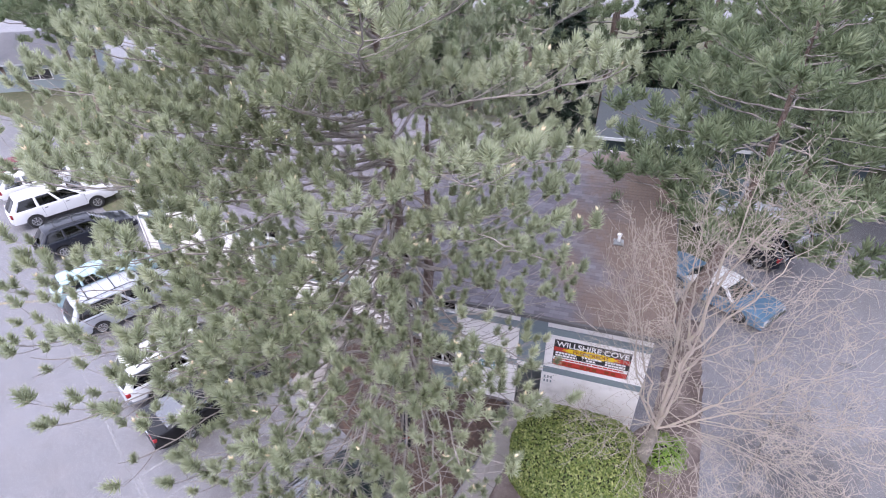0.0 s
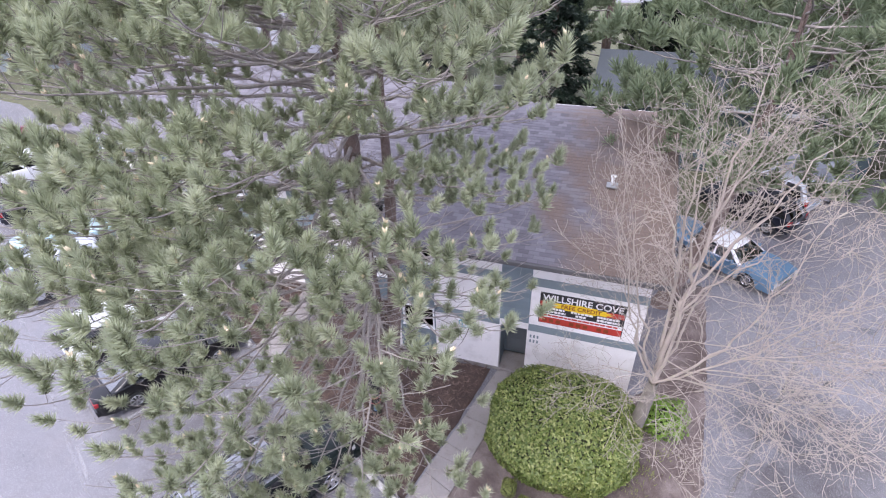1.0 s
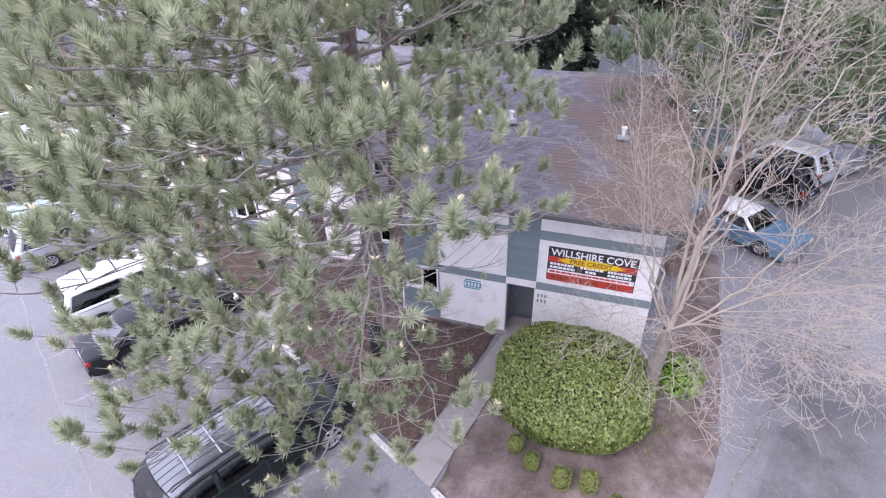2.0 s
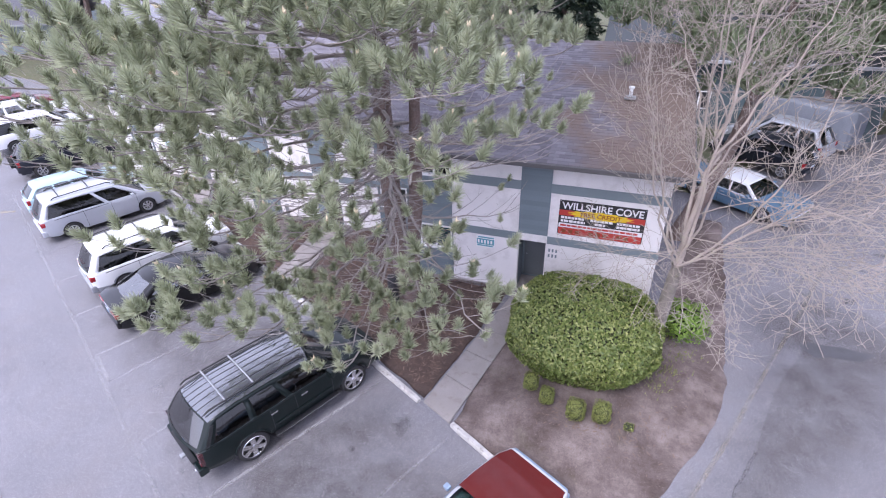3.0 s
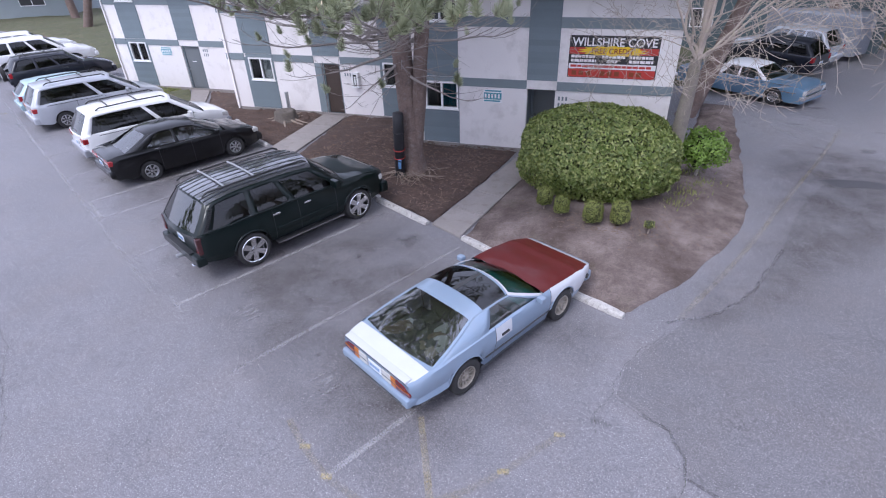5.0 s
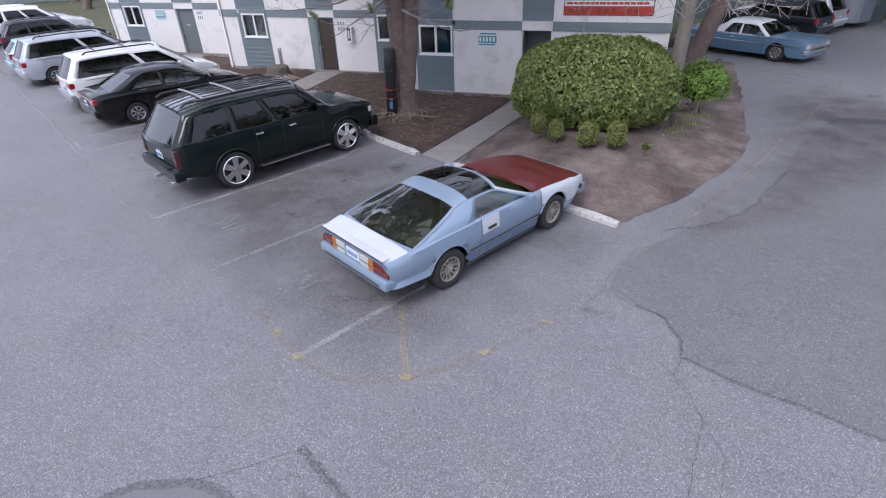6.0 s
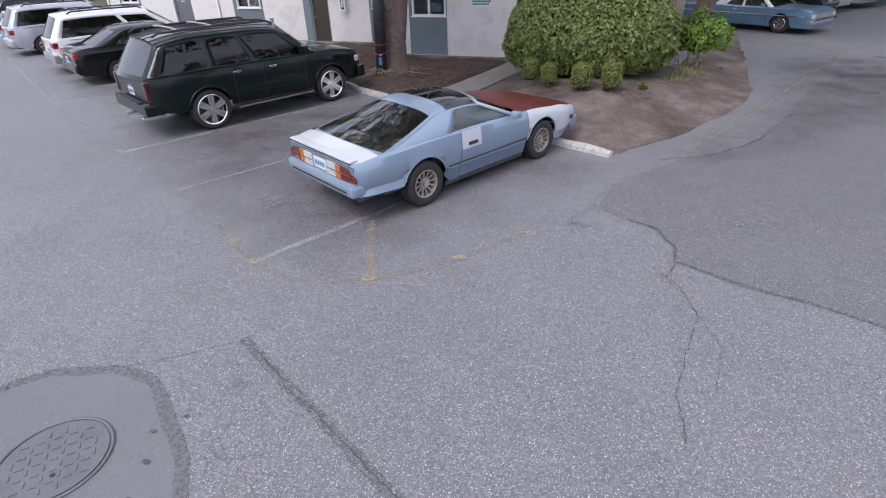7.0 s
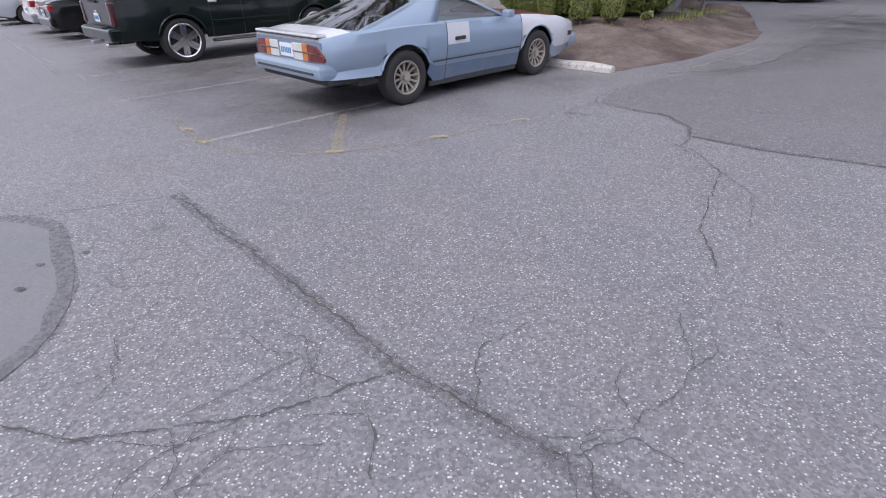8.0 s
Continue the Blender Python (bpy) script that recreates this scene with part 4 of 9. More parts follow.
# side and rear walls
for q in ((-6.10, -5.90, 15.90, 17.95), (1.52, 1.72, 15.90, 28.5), (-15.42, -15.22, 18.15, 20.2), (-23.95, -23.75, 20.4, 33.0)):
    part("wall", boxed(*q, 0.0, Z_EAVE + 0.1), M_STUCCO, house, "white panel end wall")
for q in ((-6.1, 1.72, 28.5), (-15.42, -6.1, 30.8), (-23.95, -15.42, 33.0)):
    part("wall", boxed(q[0], q[1], q[2], q[2] + 0.2, 0.0, Z_EAVE + 0.1), M_STUCCO, house, "white panel rear wall")
part("trim", boxed(1.72, 1.75, 15.69, 28.5, Z_BAND[0], Z_BAND[1]), M_BAND, house)
part("trim", boxed(1.72, 1.75, 15.69, 28.5, Z_UPPER[0], Z_UPPER[1]), M_BAND, house)

# roofs

def shingle_mat():
    m, nt, b = shader("asphalt_shingles")
    g = nt.nodes.new("ShaderNodeNewGeometry")
    c = ramp(nt, g.outputs["Random Per Island"], [(0.0, (0.115, 0.105, 0.118)), (0.5, (0.165, 0.152, 0.172)), (1.0, (0.215, 0.20, 0.222))])
    c = mixed(nt, ramp(nt, noise_out(nt, 45, 3), [(0.3, (0.0,) * 3), (0.8, (0.5,) * 3)]), c, (0.10, 0.095, 0.10))
    # drifts of fallen brown needles
    s = nt.nodes.new("ShaderNodeSeparateXYZ")
    nt.links.new(g.outputs["Position"], s.inputs[0])
    ma = nt.nodes.new("ShaderNodeMath")
    ma.operation = "MULTIPLY_ADD"
    ma.inputs[1].default_value, ma.inputs[2].default_value = 0.10, 0.20
    nt.links.new(s.outputs["X"], ma.inputs[0])
    mb = nt.nodes.new("ShaderNodeMath")
    mb.operation = "ADD"
    nt.links.new(ma.outputs[0], mb.inputs[0])
    nt.links.new(noise_out(nt, 0.55, 6, 0.65), mb.inputs[1])
    drift = ramp(nt, mb.outputs[0], [(0.50, (0.0,) * 3), (0.72, (0.9,) * 3)])
    brown = ramp(nt, noise_out(nt, 28, 5, 0.8), [(0.3, (0.098, 0.068, 0.052)), (0.55, (0.160, 0.116, 0.092)), (0.75, (0.225, 0.170, 0.138))])
    c = mixed(nt, drift, c, brown)
    nt.links.new(c, b.inputs["Base Color"])
    b.inputs["Roughness"].default_value = 0.9
    relief(nt, b, noise_out(nt, 60, 3), 0.6, 0.01)
    return m


M_SHINGLE = shingle_mat()


def roof(xl, xr, yf, zf, yr, zr, yb, label):
    deck = bmesh.new()
    for (ya, za), (yc, zc) in (((yf, zf), (yr, zr)), ((yr, zr), (yb, zf))):
        q = [(xl, ya, za), (xr, ya, za), (xr, yc, zc), (xl, yc, zc)]
        lo = [deck.verts.new((x, y, z - 0.16)) for x, y, z in q]
        hi = [deck.verts.new((x, y, z - 0.012)) for x, y, z in q]
        deck.faces.new(hi)
        deck.faces.new(lo[::-1])
        for k in range(4):
            deck.faces.new((lo[k], lo[(k + 1) % 4], hi[(k + 1) % 4], hi[k]))
    r = part("roof", deck, M_SOFFIT, house, label)
    v, f = [], []
    run = math.hypot(yr - yf, zr - zf)
    rows = int(run / 0.145)
    for side in (0, 1):
        for i in range(rows):
            a, b = i / rows, min(1.0, (i + 1.35) / rows)
            x = xl - (0.15 if i % 2 else 0)
            while x < xr:
                e = min(x + 0.29, xr)
                s = max(x, xl)
                if e - s > 0.02:
                    lift = random.uniform(0.006, 0.014)
                    ys = (yf + (yr - yf) * a, yf + (yr - yf) * b) if side == 0 else (yb + (yr - yb) * a, yb + (yr - yb) * b)
                    za, zb = zf + (zr - zf) * a + lift, zf + (zr - zf) * b + 0.001
                    o = len(v)
                    v += [(s, ys[0], za), (e, ys[0], za), (e, ys[1], zb), (s, ys[1], zb), (s, ys[0], za - 0.014), (e, ys[0], za - 0.014)]
                    f += [(o, o + 1, o + 2, o + 3), (o + 4, o + 5, o + 1, o)]
                x += 0.30
    raw("shingles", v, f, M_SHINGLE, r, "purple-grey shingles with drifts of brown needles", kind="stuff")
    v, f = [], []
    n = int((xr - xl) / 0.3)
    for i in range(n):
        x0, x1 = xl + (xr - xl) * i / n, xl + (xr - xl) * (i + 1) / n
        o = len(v)
        v += [(x0, yr - 0.15, zr - 0.035), (x1, yr - 0.15, zr - 0.035), (x1, yr, zr + 0.03), (x0, yr, zr + 0.03), (x1, yr + 0.15, zr - 0.035), (x0, yr + 0.15, zr - 0.035)]
        f += [(o, o + 1, o + 2, o + 3), (o + 3, o + 2, o + 4, o + 5)]
    raw("ridge_shingles", v, f, M_SHINGLE, r, "weathered ridge shingles", kind="stuff")
    part("gutter", boxed(xl, xr, yf - 0.10, yf - 0.004, zf - 0.13, zf - 0.005, bevel=0.01), M_SOFFIT, r, "dark gutter")
    for x in (xl, xr):
        bm = bmesh.new()
        for (ya, za), (yc, zc) in (((yf, zf), (yr, zr)), ((yr, zr), (yb, zf))):
            q = [bm.verts.new(p) for p in ((x - 0.02, ya, za + 0.01), (x + 0.02, ya, za + 0.01), (x + 0.02, yc, zc + 0.01), (x - 0.02, yc, zc + 0.01))]
            w = [bm.verts.new((p.co.x, p.co.y, p.co.z - 0.2)) for p in q]
            bm.faces.new(q)
            for k in range(4):
                bm.faces.new((q[k], q[(k + 1) % 4], w[(k + 1) % 4], w[k]))
        part("barge_board", bm, M_SOFFIT, r)
    # closing gable of the wall under the roof
    bm = bmesh.new()
    for x in (xl + 0.42, xr - 0.42):
        q = [bm.verts.new(p) for p in ((x, yf + 0.5, zf - 0.06), (x, yb - 0.5, zf - 0.06), (x, yr, zr - 0.15))]
        bm.faces.new(q)
    part("gable", bm, M_STUCCO, house, "white gable end")
    return r


roof(-6.5, 2.14, 15.17, 5.0, 22.0, 6.92, 29.0, "low gable roof strewn with brown needles")
roof(-15.8, -6.0, 17.42, 5.03, 24.2, 6.98, 31.3, "low gable roof")
roof(-24.4, -15.3, 19.67, 5.0, 26.4, 6.92, 33.5, "low gable roof")


def vent_pipe(at, h):
    t = thing("roof_vent", Matrix.Translation(at), "small white plastic vent pipe on the shingle roof", "vent")
    bm = bmesh.new()
    cyl(bm, 0.055, h, Matrix.Translation((0, 0, h / 2)), 14)
    part("pipe", bm, M_FRAME, t, smooth=True)
    part("flashing", boxed(-0.17, 0.17, -0.2, 0.2, -0.03, 0.015, bevel=0.006), M_METAL, t)
    bm = bmesh.new()
    cyl(bm, 0.085, 0.05, Matrix.Translation((0, 0, h + 0.01)), 14)
    part("cap", bm, M_FRAME, t)


vent_pipe((0.25, 18.6, 6.0), 0.28)
vent_pipe((-3.2, 18.9, 6.1), 0.28)
vent_pipe((-9.2, 20.9, 6.08), 0.28)


# ---- signs and wall fittings ----
def lettering(name, text, x0, x1, y, z, height, material, parent):
    cu = bpy.data.curves.new(name, "FONT")
    cu.body, cu.align_x, cu.align_y, cu.extrude, cu.size, cu.offset = text, "CENTER", "CENTER", 0.002, 1.0, 0.018
    ob = new(name, cu)
    bpy.context.view_layer.update()
    me = bpy.data.meshes.new_from_object(ob.evaluated_get(bpy.context.evaluated_depsgraph_get()))
    bpy.data.objects.remove(ob)
    co = np.array([v.co for v in me.vertices])
    lo, hi = co.min(0), co.max(0)
    me.materials.clear()
    me.materials.append(material)
    sx, sy = (x1 - x0) / (hi[0] - lo[0]), height / (hi[1] - lo[1])
    mid = (lo + hi) / 2
    m = Matrix.Translation(((x0 + x1) / 2, y, z)) @ Matrix.Rotation(math.pi / 2, 4, "X") @ Matrix.Diagonal((sx, sy, 1, 1)) @ Matrix.Translation((-mid[0], -mid[1], 0))
    return place(name, me, parent, m)


def flat(name, x0, x1, z0, z1, y, material, parent, thick=0.004, label=""):
    return part(name, boxed(x0, x1, y - thick, y, z0, z1), material, parent, label)


M_B_BLACK = surf("banner_black", (0.025, 0.024, 0.027), 0.5, var=0.15)
M_B_RED = surf("banner_red", (0.46, 0.045, 0.035), 0.5, var=0.15)
M_B_YELLOW = surf("banner_yellow", (0.75, 0.50, 0.02), 0.5, var=0.12)
M_B_ORANGE = surf("banner_orange", (0.62, 0.16, 0.02), 0.5, var=0.12)
M_B_WHITE = surf("banner_white", (0.78, 0.77, 0.78), 0.5, var=0.08)
M_B_BROWN = surf("banner_letter_brown", (0.22, 0.05, 0.015), 0.5, var=0.1)
M_B_TEAL = surf("plate_teal", (0.06, 0.27, 0.33), 0.5, var=0.12)


def banner(x0, x1, z0, z1, y):
    t = thing("banner", Matrix.Identity(4), "printed vinyl advertising banner fixed to the white wall", "banner")
    w, h = x1 - x0, z1 - z0
    flat("sheet", x0, x1, z0, z1, y, M_B_BLACK, t, 0.008, "black vinyl")
    fy = y - 0.009
    flat("red_field", x0 + 0.01 * w, x1 - 0.01 * w, z0 + 0.01 * h, z0 + 0.21 * h, fy, M_B_RED, t)
    flat("white_strip", x0 + 0.01 * w, x1 - 0.01 * w, z0 + 0.215 * h, z0 + 0.34 * h, fy, M_B_WHITE, t)
    flat("flame_field", x0 + 0.005 * w, x1 - 0.005 * w, z0 + 0.565 * h, z0 + 0.72 * h, fy, M_B_RED, t)
    bm = bmesh.new()
    n = 28
    cx, cz = x0 + 0.49 * w, z0 + 0.645 * h
    ring = []
    for i in range(n):
        a = math.tau * i / n
        k = 1.0 if i % 2 else 0.8
        ring.append(bm.verts.new((cx + k * 0.40 * w * math.cos(a), fy - 0.006, cz + k * 0.125 * h * math.sin(a))))
    bm.faces.new(ring)
    bmesh.ops.recalc_face_normals(bm, faces=bm.faces)
    solid = bmesh.ops.extrude_face_region(bm, geom=list(bm.faces))
    bmesh.ops.translate(bm, vec=(0, 0.0015, 0), verts=[g for g in solid["geom"] if isinstance(g, bmesh.types.BMVert)])
    part("yellow_burst", bm, M_B_YELLOW, t)
    lettering("title", "WILLSHIRE COVE", x0 + 0.03 * w, x0 + 0.97 * w, fy - 0.002, z0 + 0.85 * h, 0.20 * h, M_B_WHITE, t)
    lettering("offer", "FREE CREDIT", x0 + 0.26 * w, x0 + 0.73 * w, fy - 0.009, z0 + 0.645 * h, 0.125 * h, M_B_BROWN, t)
    # smaller lines cannot be read
    for i, (a, b) in enumerate([(0.03, 0.32), (0.38, 0.64), (0.69, 0.96)]):
        for row, zz in enumerate((0.505, 0.405)):
            lo, hi = (a, b) if row == 0 or i != 1 else (0.44, 0.56)
            x = x0 + lo * w
            while x < x0 + hi * w - 0.02:
                e = min(x + random.uniform(0.05, 0.13), x0 + hi * w)
                flat("text_bar", x, e, z0 + (zz - 0.03) * h, z0 + (zz + 0.035) * h, fy, M_B_WHITE, t)
                x = e + 0.018
    x = x0 + 0.03 * w
    while x < x1 - 0.06 * w:
        e = x + random.uniform(0.08, 0.2)
        flat("text_bar", x, min(e, x1 - 0.03 * w), z0 + 0.25 * h, z0 + 0.305 * h, fy - 0.005, M_B_RED, t)
        x = e + 0.02
    x = x0 + 0.05 * w
    for k in range(10):
        e = x + 0.055 * w
        if k not in (3, 7):
            flat("text_bar", x, e, z0 + 0.055 * h, z0 + 0.165 * h, fy - 0.005, M_B_BROWN, t)
        x = e + 0.027 * w
    bm = bmesh.new()
    for gx in (x0 + 0.03, (x0 + x1) / 2, x1 - 0.03):
        for gz in (z0 + 0.03, z1 - 0.03):
            cyl(bm, 0.014, 0.006, Matrix.Translation((gx, y - 0.014, gz)) @ Matrix.Rotation(math.pi / 2, 4, "X"), 10)
    part("eyelets", bm, M_METAL, t)


banner(-1.27, 1.20, 2.51, 3.68, 15.685)


def plate_sign(x0, x1, z0, z1, y):
    t = thing("wall_sign", Matrix.Identity(4), "small teal and white sign on the white wall", "sign")
    flat("board", x0, x1, z0, z1, y, M_B_WHITE, t, 0.012)
    flat("lettering_bar", x0 + 0.02, x1 - 0.02, z0 + 0.10, z1 - 0.11, y - 0.013, M_B_TEAL, t)
    for k in range(5):
        a = x0 + 0.05 + k * (x1 - x0 - 0.08) / 5
        flat("text_bar", a, a + 0.06, z0 + 0.14, z1 - 0.15, y - 0.018, M_B_WHITE, t)
    flat("lettering_bar", x0 + 0.03, x1 - 0.06, z0 + 0.03, z0 + 0.075, y - 0.013, M_B_TEAL, t)
    flat("lettering_bar", x0 + 0.06, x1 - 0.03, z1 - 0.075, z1 - 0.03, y - 0.013, M_B_TEAL, t)


plate_sign(-3.85, -3.23, 1.60, 2.02, 15.685)
plate_sign(-21.1, -20.45, 1.62, 2.02, 20.195)


def number_bars(x, z, y):
    t = thing("door_number", Matrix.Identity(4), "dark door numbers on the white wall, shown as bars", "number")
    for r in range(2):
        for k in range(3):
            flat("bar", x + k * 0.11, x + k * 0.11 + 0.055, z - r * 0.2, z - r * 0.2 + 0.12, y, M_BAND, t)


number_bars(-1.48, 1.78, 15.685)
number_bars(-10.02, 1.82, 17.945)
number_bars(-18.6, 1.85, 20.195)


def meter_lamp(x, y, z0, z1):
    t = thing("wall_lantern", Matrix.Identity(4), "white box lantern fixed to the white wall", "wall lamp")
    part("back_plate", boxed(x, x + 0.27, y - 0.02, y, z0, z1, bevel=0.006), M_FRAME, t)
    bm = bmesh.new()
    for q in ((x, x + 0.06, z0, z1), (x + 0.21, x + 0.27, z0, z1), (x + 0.06, x + 0.21, z1 - 0.06, z1), (x + 0.06, x + 0.21, z0, z0 + 0.06)):
        box(bm, q[0], q[1], y - 0.16, y - 0.021, q[2], q[3])
    part("housing", bm, M_FRAME, t)
    part("dark_glass", boxed(x + 0.06, x + 0.21, y - 0.11, y - 0.105, z0 + 0.06, z1 - 0.06), M_DARK, t)
    bm = bmesh.new()
    cyl(bm, 0.035, 0.3, Matrix.Translation((x + 0.135, y - 0.13, (z0 + z1) / 2)), 12)
    part("tube", bm, M_FRAME, t)


meter_lamp(-9.66, 17.945, 1.22, 1.79)


# ---- things beside the wall ----
def grey_post(at):
    t = thing("marker_post", Matrix.Translation(at), "weathered grey square post standing in the mulch", "post")
    part("post", boxed(-0.055, 0.055, -0.05, 0.05, -0.05, 0.92, bevel=0.008), M_METAL, t)
    part("cap", boxed(-0.065, 0.065, -0.06, 0.06, 0.921, 0.95, bevel=0.005), M_METAL, t)


grey_post((-12.5, 17.45, 0.05))


M_STUMP = surf("rotten_stump_wood", (0.135, 0.115, 0.10), 0.95, var=0.5, scale=5, fine=30, bump=1.0, depth=0.04)


def stump(at, r, h):
    t = thing("tree_stump", Matrix.Translation(at), "old weathered tree stump with spreading roots in mulch", "stump")
    bm = bmesh.new()
    rings = []
    for k, (s, z) in enumerate(((1.5, -0.08), (1.12, 0.08), (0.95, 0.2), (0.9, h), (0.6, h + 0.02), (0.05, h - 0.03))):
        rings.append([bm.verts.new((r * s * (1 + 0.18 * noise.noise((math.cos(a) * 2, math.sin(a) * 2, at[0]))) * math.cos(a), r * s * (1 + 0.18 * noise.noise((math.cos(a) * 2, math.sin(a) * 2, 3.0))) * math.sin(a), z + 0.03 * noise.noise((a, z * 5, 1)))) for a in [i * math.tau / 18 for i in range(18)]])
    for p, q in zip(rings, rings[1:]):
        for i in range(18):
            bm.faces.new((p[i], p[(i + 1) % 18], q[(i + 1) % 18], q[i]))
    part("stump", bm, M_STUMP, t, smooth=True)
    pl = Pile()
    for i in range(9):
        a = i * math.tau / 9 + random.uniform(-0.2, 0.2)
        pts = [(r * k * math.cos(a + 0.12 * k * math.sin(i)), r * k * math.sin(a + 0.12 * k * math.sin(i)), 0.12 - 0.05 * k) for k in (0.8, 1.4, 2.1, 2.8)]
        pl.tube(pts, [0.07, 0.05, 0.035, 0.015], 6)
    raw("roots", pl.v, pl.f, M_ROOT, t, smooth=True)


stump((-12.3, 16.85, 0.05), 0.45, 0.38)


def sleeve_post(at):
    t = thing("wrapped_post", Matrix.Translation(at) @ Matrix.Rotation(radians(2), 4, "Y"), "black sleeved post with red straps beside the pine", "post")
    bm = bmesh.new()
    rings = [[bm.verts.new((0.155 * s * math.cos(a), 0.155 * s * math.sin(a), z)) for a in [i * math.tau / 16 for i in range(16)]] for s, z in ((1.0, -0.1), (0.97, 0.3), (1.0, 0.32), (0.98, 0.9), (1.03, 0.93), (1.0, 1.45), (1.02, 1.5), (0.98, 1.93), (0.85, 1.95))]
    for p, q in zip(rings, rings[1:]):
        for i in range(16):
            bm.faces.new((p[i], p[(i + 1) % 16], q[(i + 1) % 16], q[i]))
    bm.faces.new(rings[-1])
    part("sleeve", bm, M_BLACK_PIPE, t, smooth=True)
    for z in (0.62, 0.86, 1.40):
        v, f = tube([(0.162 * math.cos(a), 0.162 * math.sin(a), z + 0.02 * math.sin(a)) for a in [i * math.tau / 20 for i in range(21)]], [0.014] * 21, 5)
        raw("strap", v, f, M_RED if z < 1 else M_DARK, t, "thin strap")
    part("tag", boxed(0.02, 0.11, -0.172, -0.158, 0.32, 0.52), M_BLUE_TAG, t, "pale blue label")
    part("tag", boxed(0.03, 0.12, -0.172, -0.158, 0.56, 0.60), M_BLUE_TAG, t, "pale blue label")


sleeve_post((-5.66, 12.74, 0.06))


# ---- cars ----
def curve(points):
    """A smooth function through (s, value) pairs."""
    ps = sorted(points)

    def at(s):
        if s <= ps[0][0]:
            return ps[0][1]
        for (a, va), (b, vb) in zip(ps, ps[1:]):
            if s <= b:
                t = (s - a) / (b - a)
                t = t * t * (3 - 2 * t) if b - a > 0.25 else t
                return va + (vb - va) * t
        return ps[-1][1]

    return at


def straight(points):
    ps = sorted(points)
    return lambda s: float(np.interp(s, [p[0] for p in ps], [p[1] for p in ps]))


M_GLASS = glass_mat("car_glass_clear", (0.50, 0.59, 0.57), 2.4)
M_GLASS_HATCH = glass_mat("sloping_hatch_glass", (0.84, 0.93, 0.91), 3.1)
M_GLASS_SKY = glass_mat("rear_glass_bright", (0.35, 0.40, 0.40), 3.4)
M_GLASS_DARK = glass_mat("car_glass_smoked", (0.06, 0.07, 0.07), 1.62)
M_GLASS_REAR = glass_mat("rear_glass_smoked", (0.10, 0.11, 0.12), 2.7)
M_GLASS_SIDE = glass_mat("car_glass_dusky", (0.60, 0.70, 0.68), 2.3)
M_GLASS_TEAL = glass_mat("car_glass_teal", (0.45, 0.82, 0.76), 1.9)
M_GLASS_BLACK = glass_mat("roof_glass_black", (0.03, 0.035, 0.035), 1.8)
M_SEAT = surf("seat_cloth", (0.10, 0.10, 0.11), 0.9, var=0.3, scale=6)
M_SEAT_TAN = surf("seat_tan", (0.30, 0.25, 0.19), 0.9, var=0.35, scale=6)
# dash coloured bright teal so that the windscreen above it looks teal
M_DASH_TEAL = surf("teal_dash", (0.11, 0.31, 0.30), 0.8, var=0.25, scale=6)
M_CABIN = surf("cabin_trim", (0.045, 0.047, 0.05), 0.85, var=0.3, scale=6)
M_LAMP_RED = surf("tail_lamp_red", (0.13, 0.010, 0.013), 0.18, var=0.2, scale=14, bump=0.1, coat=0.6)
M_LAMP_BRIGHT = surf("tail_lamp_clear_red", (0.34, 0.018, 0.024), 0.18, var=0.2, scale=14, bump=0.1, coat=0.6)
M_LAMP_SMOKE = surf("tail_lamp_smoked", (0.06, 0.015, 0.018), 0.15, var=0.2, scale=14, bump=0.1, coat=0.6)
M_LAMP_AMBER = surf("tail_lamp_amber", (0.46, 0.15, 0.03), 0.18, var=0.2, scale=14, bump=0.1, coat=0.6)
M_LAMP_CLEAR = surf("lamp_clear", (0.62, 0.62, 0.60), 0.15, 0.2, var=0.15, scale=14, bump=0.1, coat=0.6)
M_RIM = surf("alloy_rim", (0.60, 0.60, 0.61), 0.3, 0.85, var=0.15, scale=9, bump=0.1)
M_RIM_BEIGE = surf("dusty_cast_rim", (0.36, 0.325, 0.28), 0.5, 0.4, var=0.25, scale=9, bump=0.2)
M_PLATE = surf("number_plate", (0.62, 0.65, 0.70), 0.4, var=0.1, scale=9)


def lathe(profile, n=28):
    """A turned shape about the y axis from (radius, y) pairs."""
    bm = bmesh.new()
    rings = [[bm.verts.new((r * math.cos(a), y, r * math.sin(a))) for a in [i * math.tau / n for i in range(n)]] for r, y in profile]
    for p, q in zip(rings, rings[1:]):
        for i in range(n):
            bm.faces.new((p[i], p[(i + 1) % n], q[(i + 1) % n], q[i]))
    return bm


